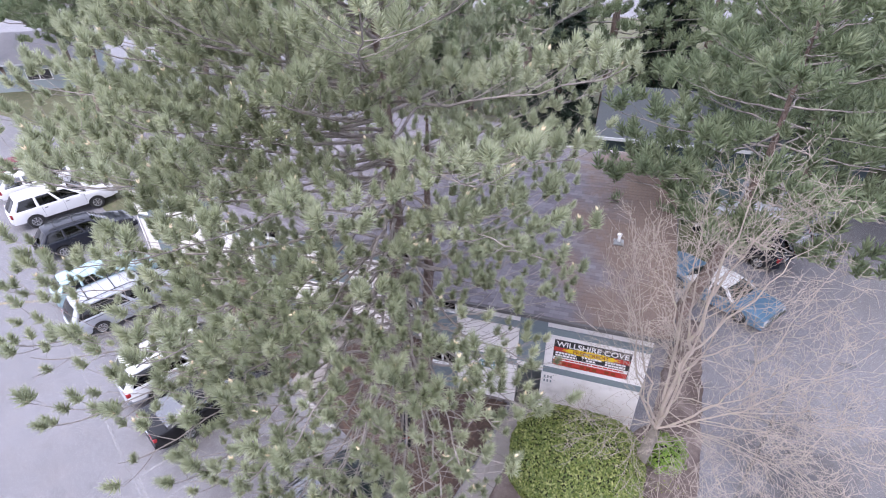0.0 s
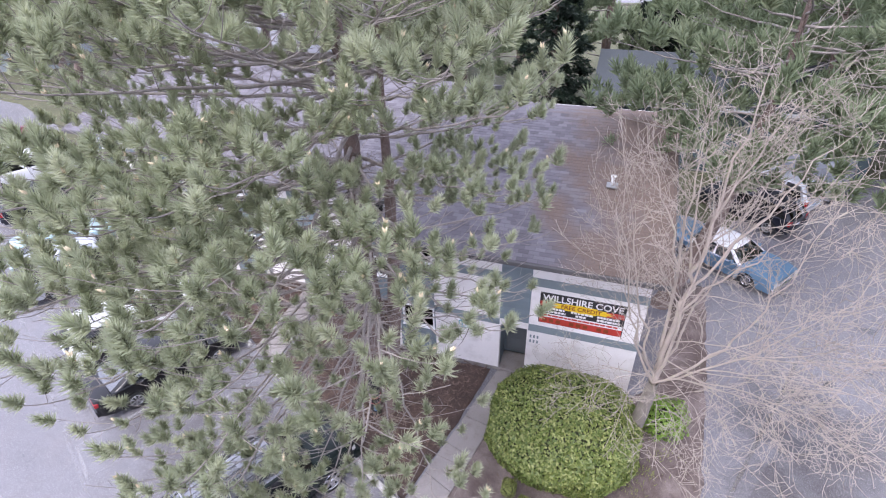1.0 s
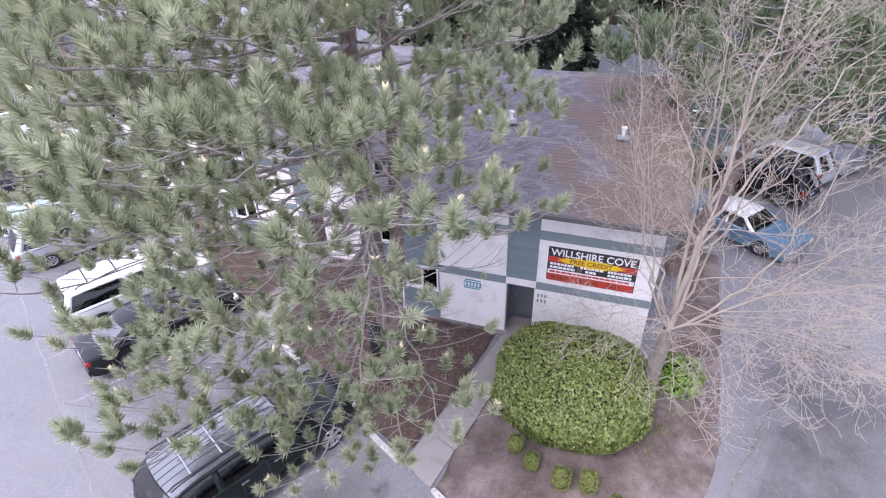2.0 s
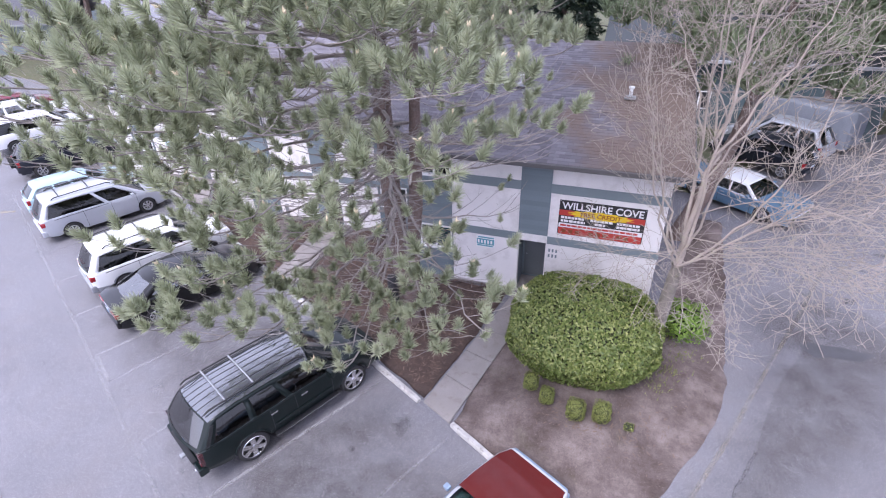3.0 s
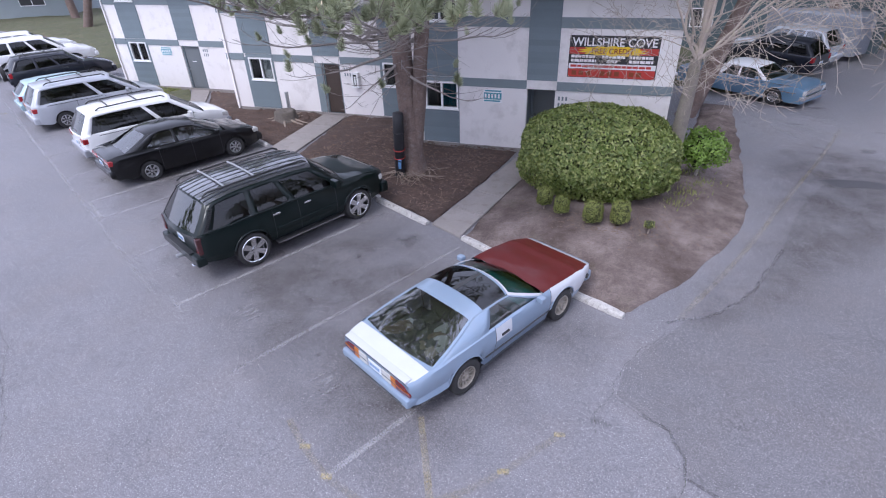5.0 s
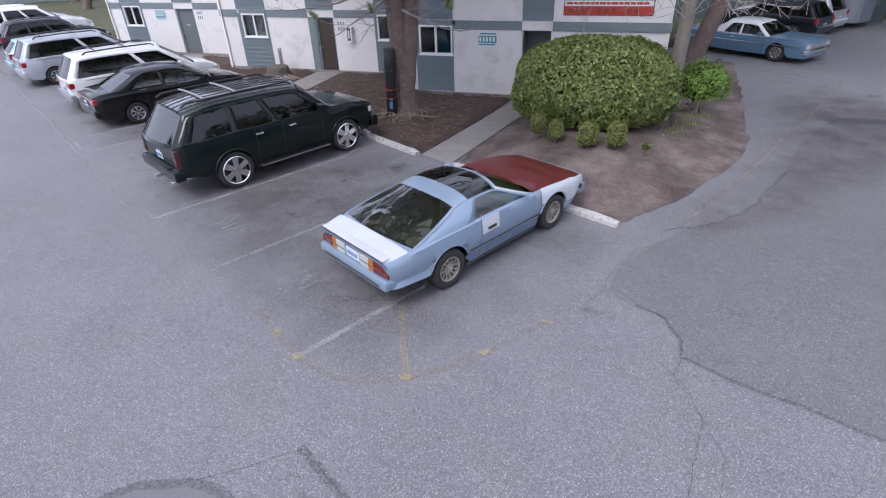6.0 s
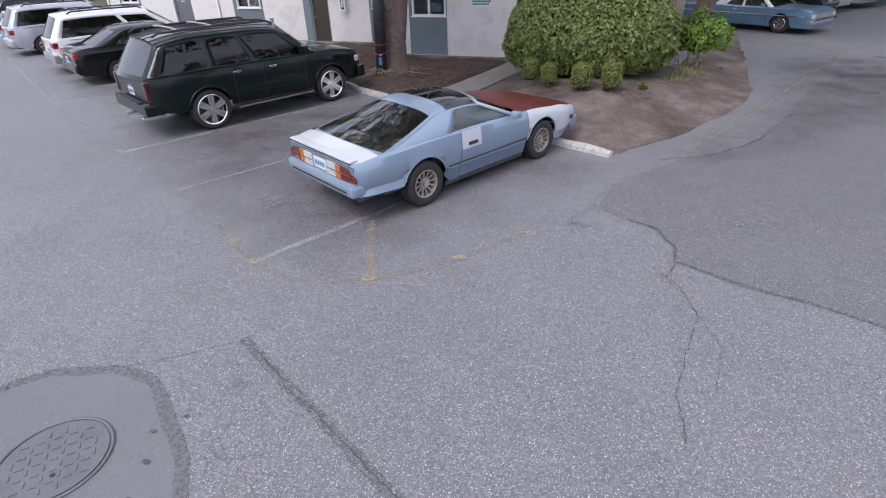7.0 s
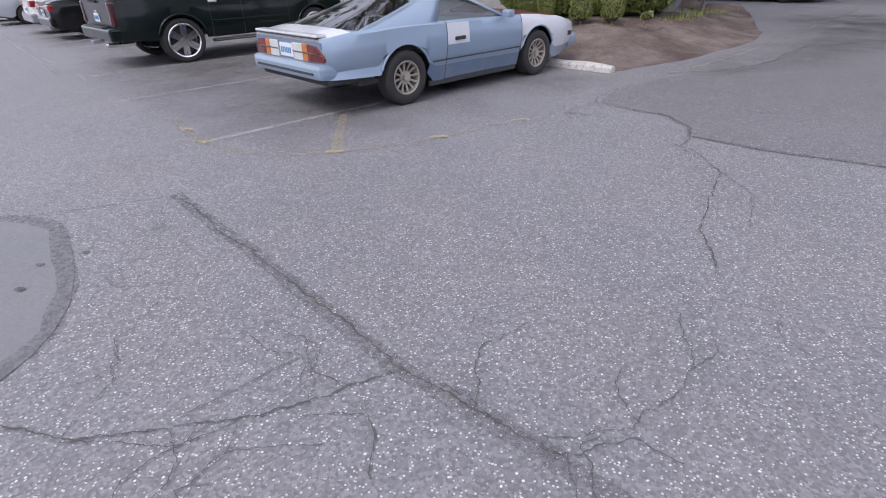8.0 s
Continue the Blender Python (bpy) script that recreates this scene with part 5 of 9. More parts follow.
def make_wheel(R, rim_r, width, spokes, style, rim_mat):
    """Meshes of one wheel whose outer face looks towards -y."""
    w = width / 2
    tyre = lathe([(rim_r * 0.98, -w * 0.86), (rim_r * 1.04, -w * 0.98), (R * 0.93, -w), (R * 0.985, -w * 0.82), (R, -w * 0.5), (R * 0.993, -w * 0.32), (R, -w * 0.3), (R, w * 0.3), (R, w * 0.5), (R * 0.985, w * 0.82), (R * 0.93, w), (rim_r * 1.0, w * 0.9)], 36)
    bm = lathe([(rim_r, -w * 0.90), (rim_r * 0.96, -w * 0.96), (rim_r * 0.90, -w * 0.90), (rim_r * 0.86, -w * 0.55), (rim_r * 0.84, -w * 0.1), (rim_r * 0.84, w * 0.8)], 32)
    if style == "spoke":
        for i in range(spokes):
            m = Matrix.Rotation(i * math.tau / spokes, 4, "Y")
            for off in (-0.30, 0.30):
                bmesh.ops.create_cube(bm, size=1, matrix=m @ Matrix.Translation((rim_r * 0.50, -w * 0.72, rim_r * off * 0.32)) @ Matrix.Rotation(-off * 0.12, 4, "Y") @ Matrix.Diagonal((rim_r * 0.86, w * 0.22, rim_r * 0.19, 1)))
    elif style == "fin":
        for i in range(spokes):
            m = Matrix.Rotation(i * math.tau / spokes, 4, "Y")
            bmesh.ops.create_cube(bm, size=1, matrix=m @ Matrix.Translation((rim_r * 0.62, -w * 0.58, 0)) @ Matrix.Rotation(radians(-14), 4, "Z") @ Matrix.Diagonal((rim_r * 0.56, w * 0.16, rim_r * 0.115, 1)))
        cyl(bm, rim_r * 0.36, w * 0.22, Matrix.Translation((0, -w * 0.50, 0)) @ Matrix.Rotation(math.pi / 2, 4, "X"), 24, rim_r * 0.40)
    else:
        for i in range(spokes):
            m = Matrix.Rotation(i * math.tau / spokes, 4, "Y")
            bmesh.ops.create_cube(bm, size=1, matrix=m @ Matrix.Translation((rim_r * 0.6, -w * 0.74, 0)) @ Matrix.Diagonal((rim_r * 0.62, w * 0.14, rim_r * 0.24, 1)))
    hub = bmesh.new()
    cyl(hub, rim_r * 0.2, w * 0.35, Matrix.Translation((0, -w * 0.78, 0)) @ Matrix.Rotation(math.pi / 2, 4, "X"), 18)
    disc = bmesh.new()
    cyl(disc, rim_r * 0.80, 0.03, Matrix.Rotation(math.pi / 2, 4, "X"), 24)
    return mesh_of(tyre, "tyre", M_RUBBER, True), mesh_of(bm, "rim", rim_mat), mesh_of(hub, "hub", rim_mat), mesh_of(disc, "brake_disc", M_CABIN)


def patch_grid(fn, us, vs, keep=None, heart=(2.2, 0, 0.5)):
    bm = bmesh.new()
    g = [[bm.verts.new(fn(u, v)) for v in vs] for u in us]
    for i in range(len(us) - 1):
        for j in range(len(vs) - 1):
            if keep is None or keep((us[i] + us[i + 1]) / 2, (vs[j] + vs[j + 1]) / 2):
                bm.faces.new((g[i][j], g[i + 1][j], g[i + 1][j + 1], g[i][j + 1]))
    bmesh.ops.delete(bm, geom=[v for v in bm.verts if not v.link_faces], context="VERTS")
    # faces look away from the car's middle
    bm.normal_update()
    facing = sum(f.normal.dot(f.calc_center_median() - Vector(heart)) * f.calc_area() for f in bm.faces)
    if facing < 0:
        bmesh.ops.reverse_faces(bm, faces=bm.faces)
    return bm


def steps(breaks, most):
    out = []
    bs = sorted(set(breaks))
    for a, b in zip(bs, bs[1:]):
        n = max(1, int(math.ceil((b - a) / most)))
        out += [a + (b - a) * i / n for i in range(n)]
    return out + [bs[-1]]


def car(name, label, c):
    """A car from its plan: s runs from the rear bumper (0) to the front (length), y to its left, z up."""
    t = thing(name, c["at"], label, c.get("category", "car"))
    L, sill, R = c["length"], c["sill"], c["wheel"][0]
    axle = c["axles"]
    width, shoulder, deck = curve(c["width"]), curve(c["shoulder"]), curve(c["deck"])
    under = straight(c.get("under", [(0, sill), (L, sill)]))
    arch = R * c.get("arch", 1.17)
    cab = c["cab"]
    seams = c.get("seams", [])

    def low(s):
        z = under(s)
        for a in axle:
            d = abs(s - a)
            if d < arch:
                z = max(z, R + math.sqrt(arch * arch - d * d) * 1.0)
        return z

    br = [0.0, 0.02, 0.06, 0.12, L - 0.12, L - 0.06, L - 0.02, L, *[v for p in c["panel_cuts"] for v in [p]], *[v for s in seams for v in (s - 0.006, s + 0.006)]]
    for a in axle:
        br += [a - arch, a + arch, *[a + arch * math.cos(k * math.pi / 12) for k in range(1, 12)]]
    br += [cab[0], cab[3]]
    ss = [s for s in steps(br, 0.12) if 0 <= s <= L]
    ss = [s for i, s in enumerate(ss) if i == 0 or s - ss[i - 1] > 1e-4]

    def section(s):
        w, zs, zt, zl = width(s), shoulder(s), deck(s), low(s)
        zl = min(zl, zs - 0.04)
        bulge = c.get("crease", 0.62)
        zc = max(zl + 0.01, sill + (zs - sill) * bulge)
        zc = min(zc, zs - 0.02)
        zm = zl + (zc - zl) * 0.45
        return [(w * (c.get("tuck_under", 0.955) if zl < sill + 0.2 else 0.985), zl), (w * (0.5 + 0.5 * c.get("tuck_under", 0.986)), zm), (w, zc), (w * 0.992, zc + (zs - zc) * 0.55), (w * 0.972, zs - 0.012), (w * 0.93, zs + (zt - zs) * 0.45), (w * 0.72, zs + (zt - zs) * 0.86), (w * 0.36, zs + (zt - zs) * 0.975), (0.0, zt)]

    cells = {}
    rows = [section(s) for s in ss]
    for i in range(len(ss) - 1):
        mid = (ss[i] + ss[i + 1]) / 2
        for k in range(8):
            if k >= 4 and cab[0] + 0.001 < mid < cab[3] - 0.001 and k >= 5:
                continue
            key = None
            if k <= 4 and any(abs(mid - s) < 0.0062 for s in seams):
                key = "panel_gap"
            else:
                zz = (rows[i][k][1] + rows[i][k + 1][1]) / 2
                for pname, test, *_ in c["panels"]:
                    if test(mid, k, zz):
                        key = pname
                        break
            cells.setdefault(key or "body", []).append((i, k))
    mats = {p[0]: p[2] for p in c["panels"]}
    remarks = {p[0]: p[3] if len(p) > 3 else "" for p in c["panels"]}
    order = ["body"] + [k for k in cells if k != "body"]
    for key in order:
        if key not in cells:
            continue
        # a panel that does not reach the midline is two parts, and every gap is one by itself
        spans = key == "body" or any(k == 7 for _, k in cells[key])
        lots = [((1, -1), cells[key])]
        if not spans:
            groups = {}
            for i, k in cells[key]:
                g = min(range(len(seams)), key=lambda n: abs(seams[n] - ss[i])) if key == "panel_gap" else 0
                groups.setdefault(g, []).append((i, k))
            lots = [((sg,), some) for sg in (1, -1) for some in groups.values()]
        for signs, some in lots:
            bm = bmesh.new()
            made = {}
            for sgn in signs:
                for i, k in some:
                    q = []
                    for a, b in ((i, k), (i + 1, k), (i + 1, k + 1), (i, k + 1)):
                        y, z = rows[a][b]
                        at = (a, b, sgn if y > 1e-6 else 0)
                        if at not in made:
                            made[at] = bm.verts.new((ss[a], sgn * y, z))
                        q.append(made[at])
                    bm.faces.new(q if sgn < 0 else q[::-1])
            if signs == (1, -1):
                for i, flip in [e for e, cell in (((0, True), (0, 7)), ((len(ss) - 1, False), (len(ss) - 2, 7))) if cell in some]:
                    ring = [bm.verts.new((ss[i], y, z)) for y, z in rows[i]] + [bm.verts.new((ss[i], -y, z)) for y, z in rows[i][-2::-1]]
                    bm.faces.new(ring if flip else ring[::-1])
                bmesh.ops.remove_doubles(bm, verts=bm.verts, dist=0.0004)
            bmesh.ops.recalc_face_normals(bm, faces=bm.faces)
            ob = part(key, bm, M_DARK if key == "panel_gap" else mats.get(key, c["paint"]), t, remarks.get(key, ""), smooth=True)
            md = ob.modifiers.new("edge", "EDGE_SPLIT")
            md.split_angle = radians(38)

    # floor and wheel housings
    bm = bmesh.new()
    wmin = min(width(L * 0.5), width(L * 0.3)) * 0.95
    box(bm, c.get("floor_from", 0.12), L - 0.12, -wmin * 0.72, wmin * 0.72, sill + 0.02, sill + 0.10)
    for a in axle:
        box(bm, a - arch * 1.05, a + arch * 1.05, -wmin * 0.70, wmin * 0.70, sill + 0.1, R + arch * 0.98)
    part("underbody", bm, M_CABIN, t)

    # cabin: belt and roof corners
    sbr, str_, stf, sbf = cab
    zr, wr = c["roof"]
    drop_r, drop_f = c.get("roof_drop", (0.05, 0.04))
    wb = c.get("belt_w", 0.955)
    fall = c.get("edge_fall", 0.055)

    def crowned(b):
        return 0.045 * (1 - b * b) + fall * (1 - abs(b) ** 5)

    def belt_z(s):
        return shoulder(s) - 0.012

    def side(sgn, inset=0.0):
        def fn(a, h):
            sb, st = sbr + (sbf - sbr) * a, str_ + (stf - str_) * a
            s = sb + (st - sb) * h
            yb = width(sb) * wb
            y = yb + (wr - yb) * (h + 0.10 * h * (1 - h) * -1.0) + 0.028 * math.sin(math.pi * h)
            zt_ = zr - drop_r * (1 - min(1, a * 3)) ** 2 - drop_f * max(0, (a - 0.6) / 0.4) ** 2 - 0.04 - fall
            z0 = belt_z(sb) if c.get("belt") is None else c["belt"](sb)
            return (s, sgn * (y - inset), z0 + (zt_ - z0) * h)
        return fn

    wins = c["windows"]
    av = steps([0, 1, *[v for w in wins for v in w[:2]]], 0.09)
    hv = steps([0, 1, *[v for w in wins for v in w[2:4]]], 0.12)

    def is_win(a, h):
        return next((n for n, w in enumerate(wins) if w[0] < a < w[1] and w[2] < h < w[3]), None)

    for sgn in (1, -1):
        pillars = patch_grid(side(sgn), av, hv, lambda a, h: is_win(a, h) is None)
        ob = part("side_frame", pillars, c.get("pillar_paint", c["paint"]), t, smooth=True)
        sol = ob.modifiers.new("thick", "SOLIDIFY")
        sol.thickness, sol.offset = 0.03, -1.0
        for n, w in enumerate(wins):
            g = patch_grid(side(sgn, 0.012), steps([w[0] - 0.004, w[1] + 0.004], 0.08), steps([w[2] - 0.01, w[3] + 0.01], 0.2))
            part("side_window", g, w[4] if len(w) > 4 else c["glass"], t, smooth=True)

    def front(b, h, inset=0.0, bow=None):
        bow = c.get("bow", 0.16) if bow is None else bow
        yb, yt = width(sbf) * wb, wr + 0.028 * 0
        z0 = belt_z(sbf) if c.get("belt") is None else c["belt"](sbf)
        zt_ = zr - drop_f - 0.04 - fall
        s = sbf + (stf - sbf) * h + bow * (1 - b * b) * (1 - 0.5 * h)
        crown = crowned(b) * h
        y = b * (yb + (yt - yb) * h + 0.028 * math.sin(math.pi * h))
        return (s - inset, y, z0 + (zt_ - z0) * h + crown + c.get("cowl", 0.02) * (1 - b * b) * (1 - h))

    def rear(b, h, inset=0.0):
        bow = c.get("rear_bow", 0.10)
        yb, yt = width(sbr) * wb, wr
        z0 = belt_z(sbr) if c.get("belt") is None else c["belt"](sbr)
        zt_ = zr - drop_r - 0.04 - fall
        s = sbr + (str_ - sbr) * h - bow * (1 - b * b) * (1 - 0.5 * h)
        crown = crowned(b) * h
        y = b * (yb + (yt - yb) * h + 0.028 * math.sin(math.pi * h))
        return (s + inset, y, z0 + (zt_ - z0) * h + crown + 0.02 * (1 - b * b) * (1 - h))

    for nm, fn, edge, gl in (("windscreen", front, c.get("screen_edge", 0.90), c.get("screen_glass", c["glass"])), ("rear_window", rear, c.get("rear_edge", 0.86), c.get("rear_glass", c["glass"]))):
        lo, hi = c.get(nm + "_span", (0.05, 0.93))
        us, vs = steps([-1, -0.96, -edge, edge, 0.96, 1], 0.1), steps([0, lo, hi, 1], 0.15)
        fr = patch_grid(fn, us, vs, lambda b, h: not (abs(b) < edge and lo < h < hi))
        part(nm + "_frame", fr, c.get(nm + "_trim", c["paint"]), t, smooth=True)
        gp = patch_grid(lambda b, h: fn(b, h, 0.008), steps([-edge - 0.01, edge + 0.01], 0.16), steps([lo - 0.01, hi + 0.01], 0.2))
        part(nm, gp, gl, t, smooth=True)

    def top(s, b):
        k = (s - str_) / (stf - str_)
        z = zr - 0.04 - fall + crowned(b) - drop_r * (1 - min(1, k * 3)) ** 2 - drop_f * max(0, (k - 0.6) / 0.4) ** 2
        bo = c.get("rear_bow", 0.10) * -0.5 * (1 - b * b) * (1 - k) + c.get("bow", 0.16) * 0.5 * (1 - b * b) * k
        return (s + bo, b * wr, z)

    tops = c.get("roof_panels", [("roof_panel", str_, stf, -1, 1, c.get("roof_paint", c["paint"]))])
    for nm, s0, s1, b0, b1, mt in tops:
        part(nm, patch_grid(top, steps([s0, s1], 0.15), steps([b0, b1, *[q for q in (-0.97, -0.93, -0.88, -0.8, 0.8, 0.88, 0.93, 0.97) if b0 < q < b1]], 0.15)), mt, t, smooth=True)
    c["top"], c["side"] = top, side

    # cabin inside
    zb = sill + 0.10
    bm = bmesh.new()
    inner = width((sbr + sbf) / 2) * 0.82
    dash = sbf - 0.15
    box(bm, dash - 0.35, dash + 0.25, -inner, inner, belt_z(dash) - 0.28, belt_z(dash) - 0.03, bevel=0.04)
    part("dashboard", bm, c.get("dash_mat", M_CABIN), t)
    seat_rows = c.get("seats", [stf - 0.15, stf - 1.05])
    for sr in seat_rows:
        for yy in (-0.36, 0.36):
            bm = bmesh.new()
            box(bm, sr - 0.05, sr + 0.5, yy - 0.25, yy + 0.25, zb + 0.05, zb + 0.30, bevel=0.05)
            box(bm, sr - 0.18, sr, yy - 0.24, yy + 0.24, zb + 0.2, min(zb + 0.85, zr - 0.35), bevel=0.05)
            box(bm, sr - 0.15, sr - 0.05, yy - 0.12, yy + 0.12, min(zb + 0.86, zr - 0.34), min(zb + 1.03, zr - 0.17), bevel=0.03)
            part("seat", bm, c.get("seat_mat", M_SEAT), t)
    bm = bmesh.new()
    box(bm, max(0.2, sbr + 0.1), sbf - 0.1, -inner, inner, zb, zb + 0.05)
    part("cabin_floor", bm, M_CABIN, t)
    v, f = tube([(dash - 0.5 + 0.06 * math.sin(a), 0.36 + 0.18 * math.cos(a), belt_z(dash) - 0.02 + 0.17 * math.sin(a)) for a in [i * math.tau / 16 for i in range(17)]], [0.014] * 17, 5)
    raw("steering_wheel", v, f, M_DARK, t)

    # wheels
    me = make_wheel(*c["wheel"])
    track = c.get("track", None)
    for a in axle:
        for sgn in (1, -1):
            y = (track or width(a)) - c["wheel"][2] / 2 - c.get("tuck", 0.02)
            m = Matrix.Translation((a, sgn * y, R)) @ (Matrix.Rotation(math.pi, 4, "Z") if sgn > 0 else Matrix.Identity(4)) @ Matrix.Rotation(random.uniform(0, 6), 4, "Y")
            hub = place("wheel", me[2], t, m)
            for nm, d in (("tyre", me[0]), ("rim", me[1]), ("brake_disc", me[3])):
                place(nm, d, hub)
    # mirrors
    for sgn in (1, -1):
        ms = sbf - c.get("mirror_back", 0.35)
        yb = width(ms) * wb
        zb_ = belt_z(ms) if c.get("belt") is None else c["belt"](ms)
        bm = boxed(ms - 0.07, ms + 0.06, sgn * (yb + 0.03), sgn * (yb + c.get("mirror", 0.19)), zb_ + 0.03, zb_ + c.get("mirror_h", 0.16), bevel=0.03)
        part("mirror", bm, c.get("mirror_paint", c["paint"]), t)
    # door handles
    for s, z in c.get("handles", []):
        for sgn in (1, -1):
            w = width(s)
            bm = boxed(s - 0.09, s + 0.09, sgn * (w - 0.012), sgn * (w + 0.018), z - 0.022, z + 0.022, bevel=0.01)
            part("door_handle", bm, c.get("handle_mat", M_CHROME), t)
    # bumpers, lamps and other boxes: name, s0, s1, y0, y1, z0, z1, material, mirrored, bevel
    for nm, s0, s1, y0, y1, z0, z1, mt, both, bv in c.get("fittings", []):
        part(nm, boxed(s0, s1, y0, y1, z0, z1, bevel=bv), mt, t)
        if both:
            part(nm, boxed(s0, s1, -y1, -y0, z0, z1, bevel=bv), mt, t)
    # number plate with unreadable bars
    if "plate" in c:
        s, z = c["plate"]
        pl = part("number_plate", boxed(s - 0.012, s, -0.155, 0.155, z - 0.075, z + 0.075, bevel=0.004), M_PLATE, t)
        for k in range(6):
            part("plate_bar", boxed(s - 0.016, s - 0.0125, -0.12 + k * 0.043, -0.12 + k * 0.043 + 0.026, z - 0.035, z + 0.03), M_BLUE_TAG, pl)
    return t


def stand(rear_right, front_right, rear_axle, half, spread=0.0):
    """The pose of a car from the ground points of its right-hand wheels; half: from the midline to the tyre's outer face."""
    a, b = Vector(rear_right), Vector(front_right)
    d = (b - a).normalized()
    r = Vector((d.y, -d.x))
    o = a - d * rear_axle - r * half
    return Matrix.Translation((o.x, o.y, 0.0)) @ Matrix.Rotation(math.atan2(d.y, d.x), 4, "Z")


def bay(u_right, v_rear, half, turn=0.0):
    """The pose of a car parked nose to the kerb, its right side at u_right and its tail at v_rear."""
    p = lot(u_right + half, v_rear)
    return Matrix.Translation(p) @ Matrix.Rotation(radians(LOT_TURN + turn), 4, "Z")


ANY = lambda s, k, z: True

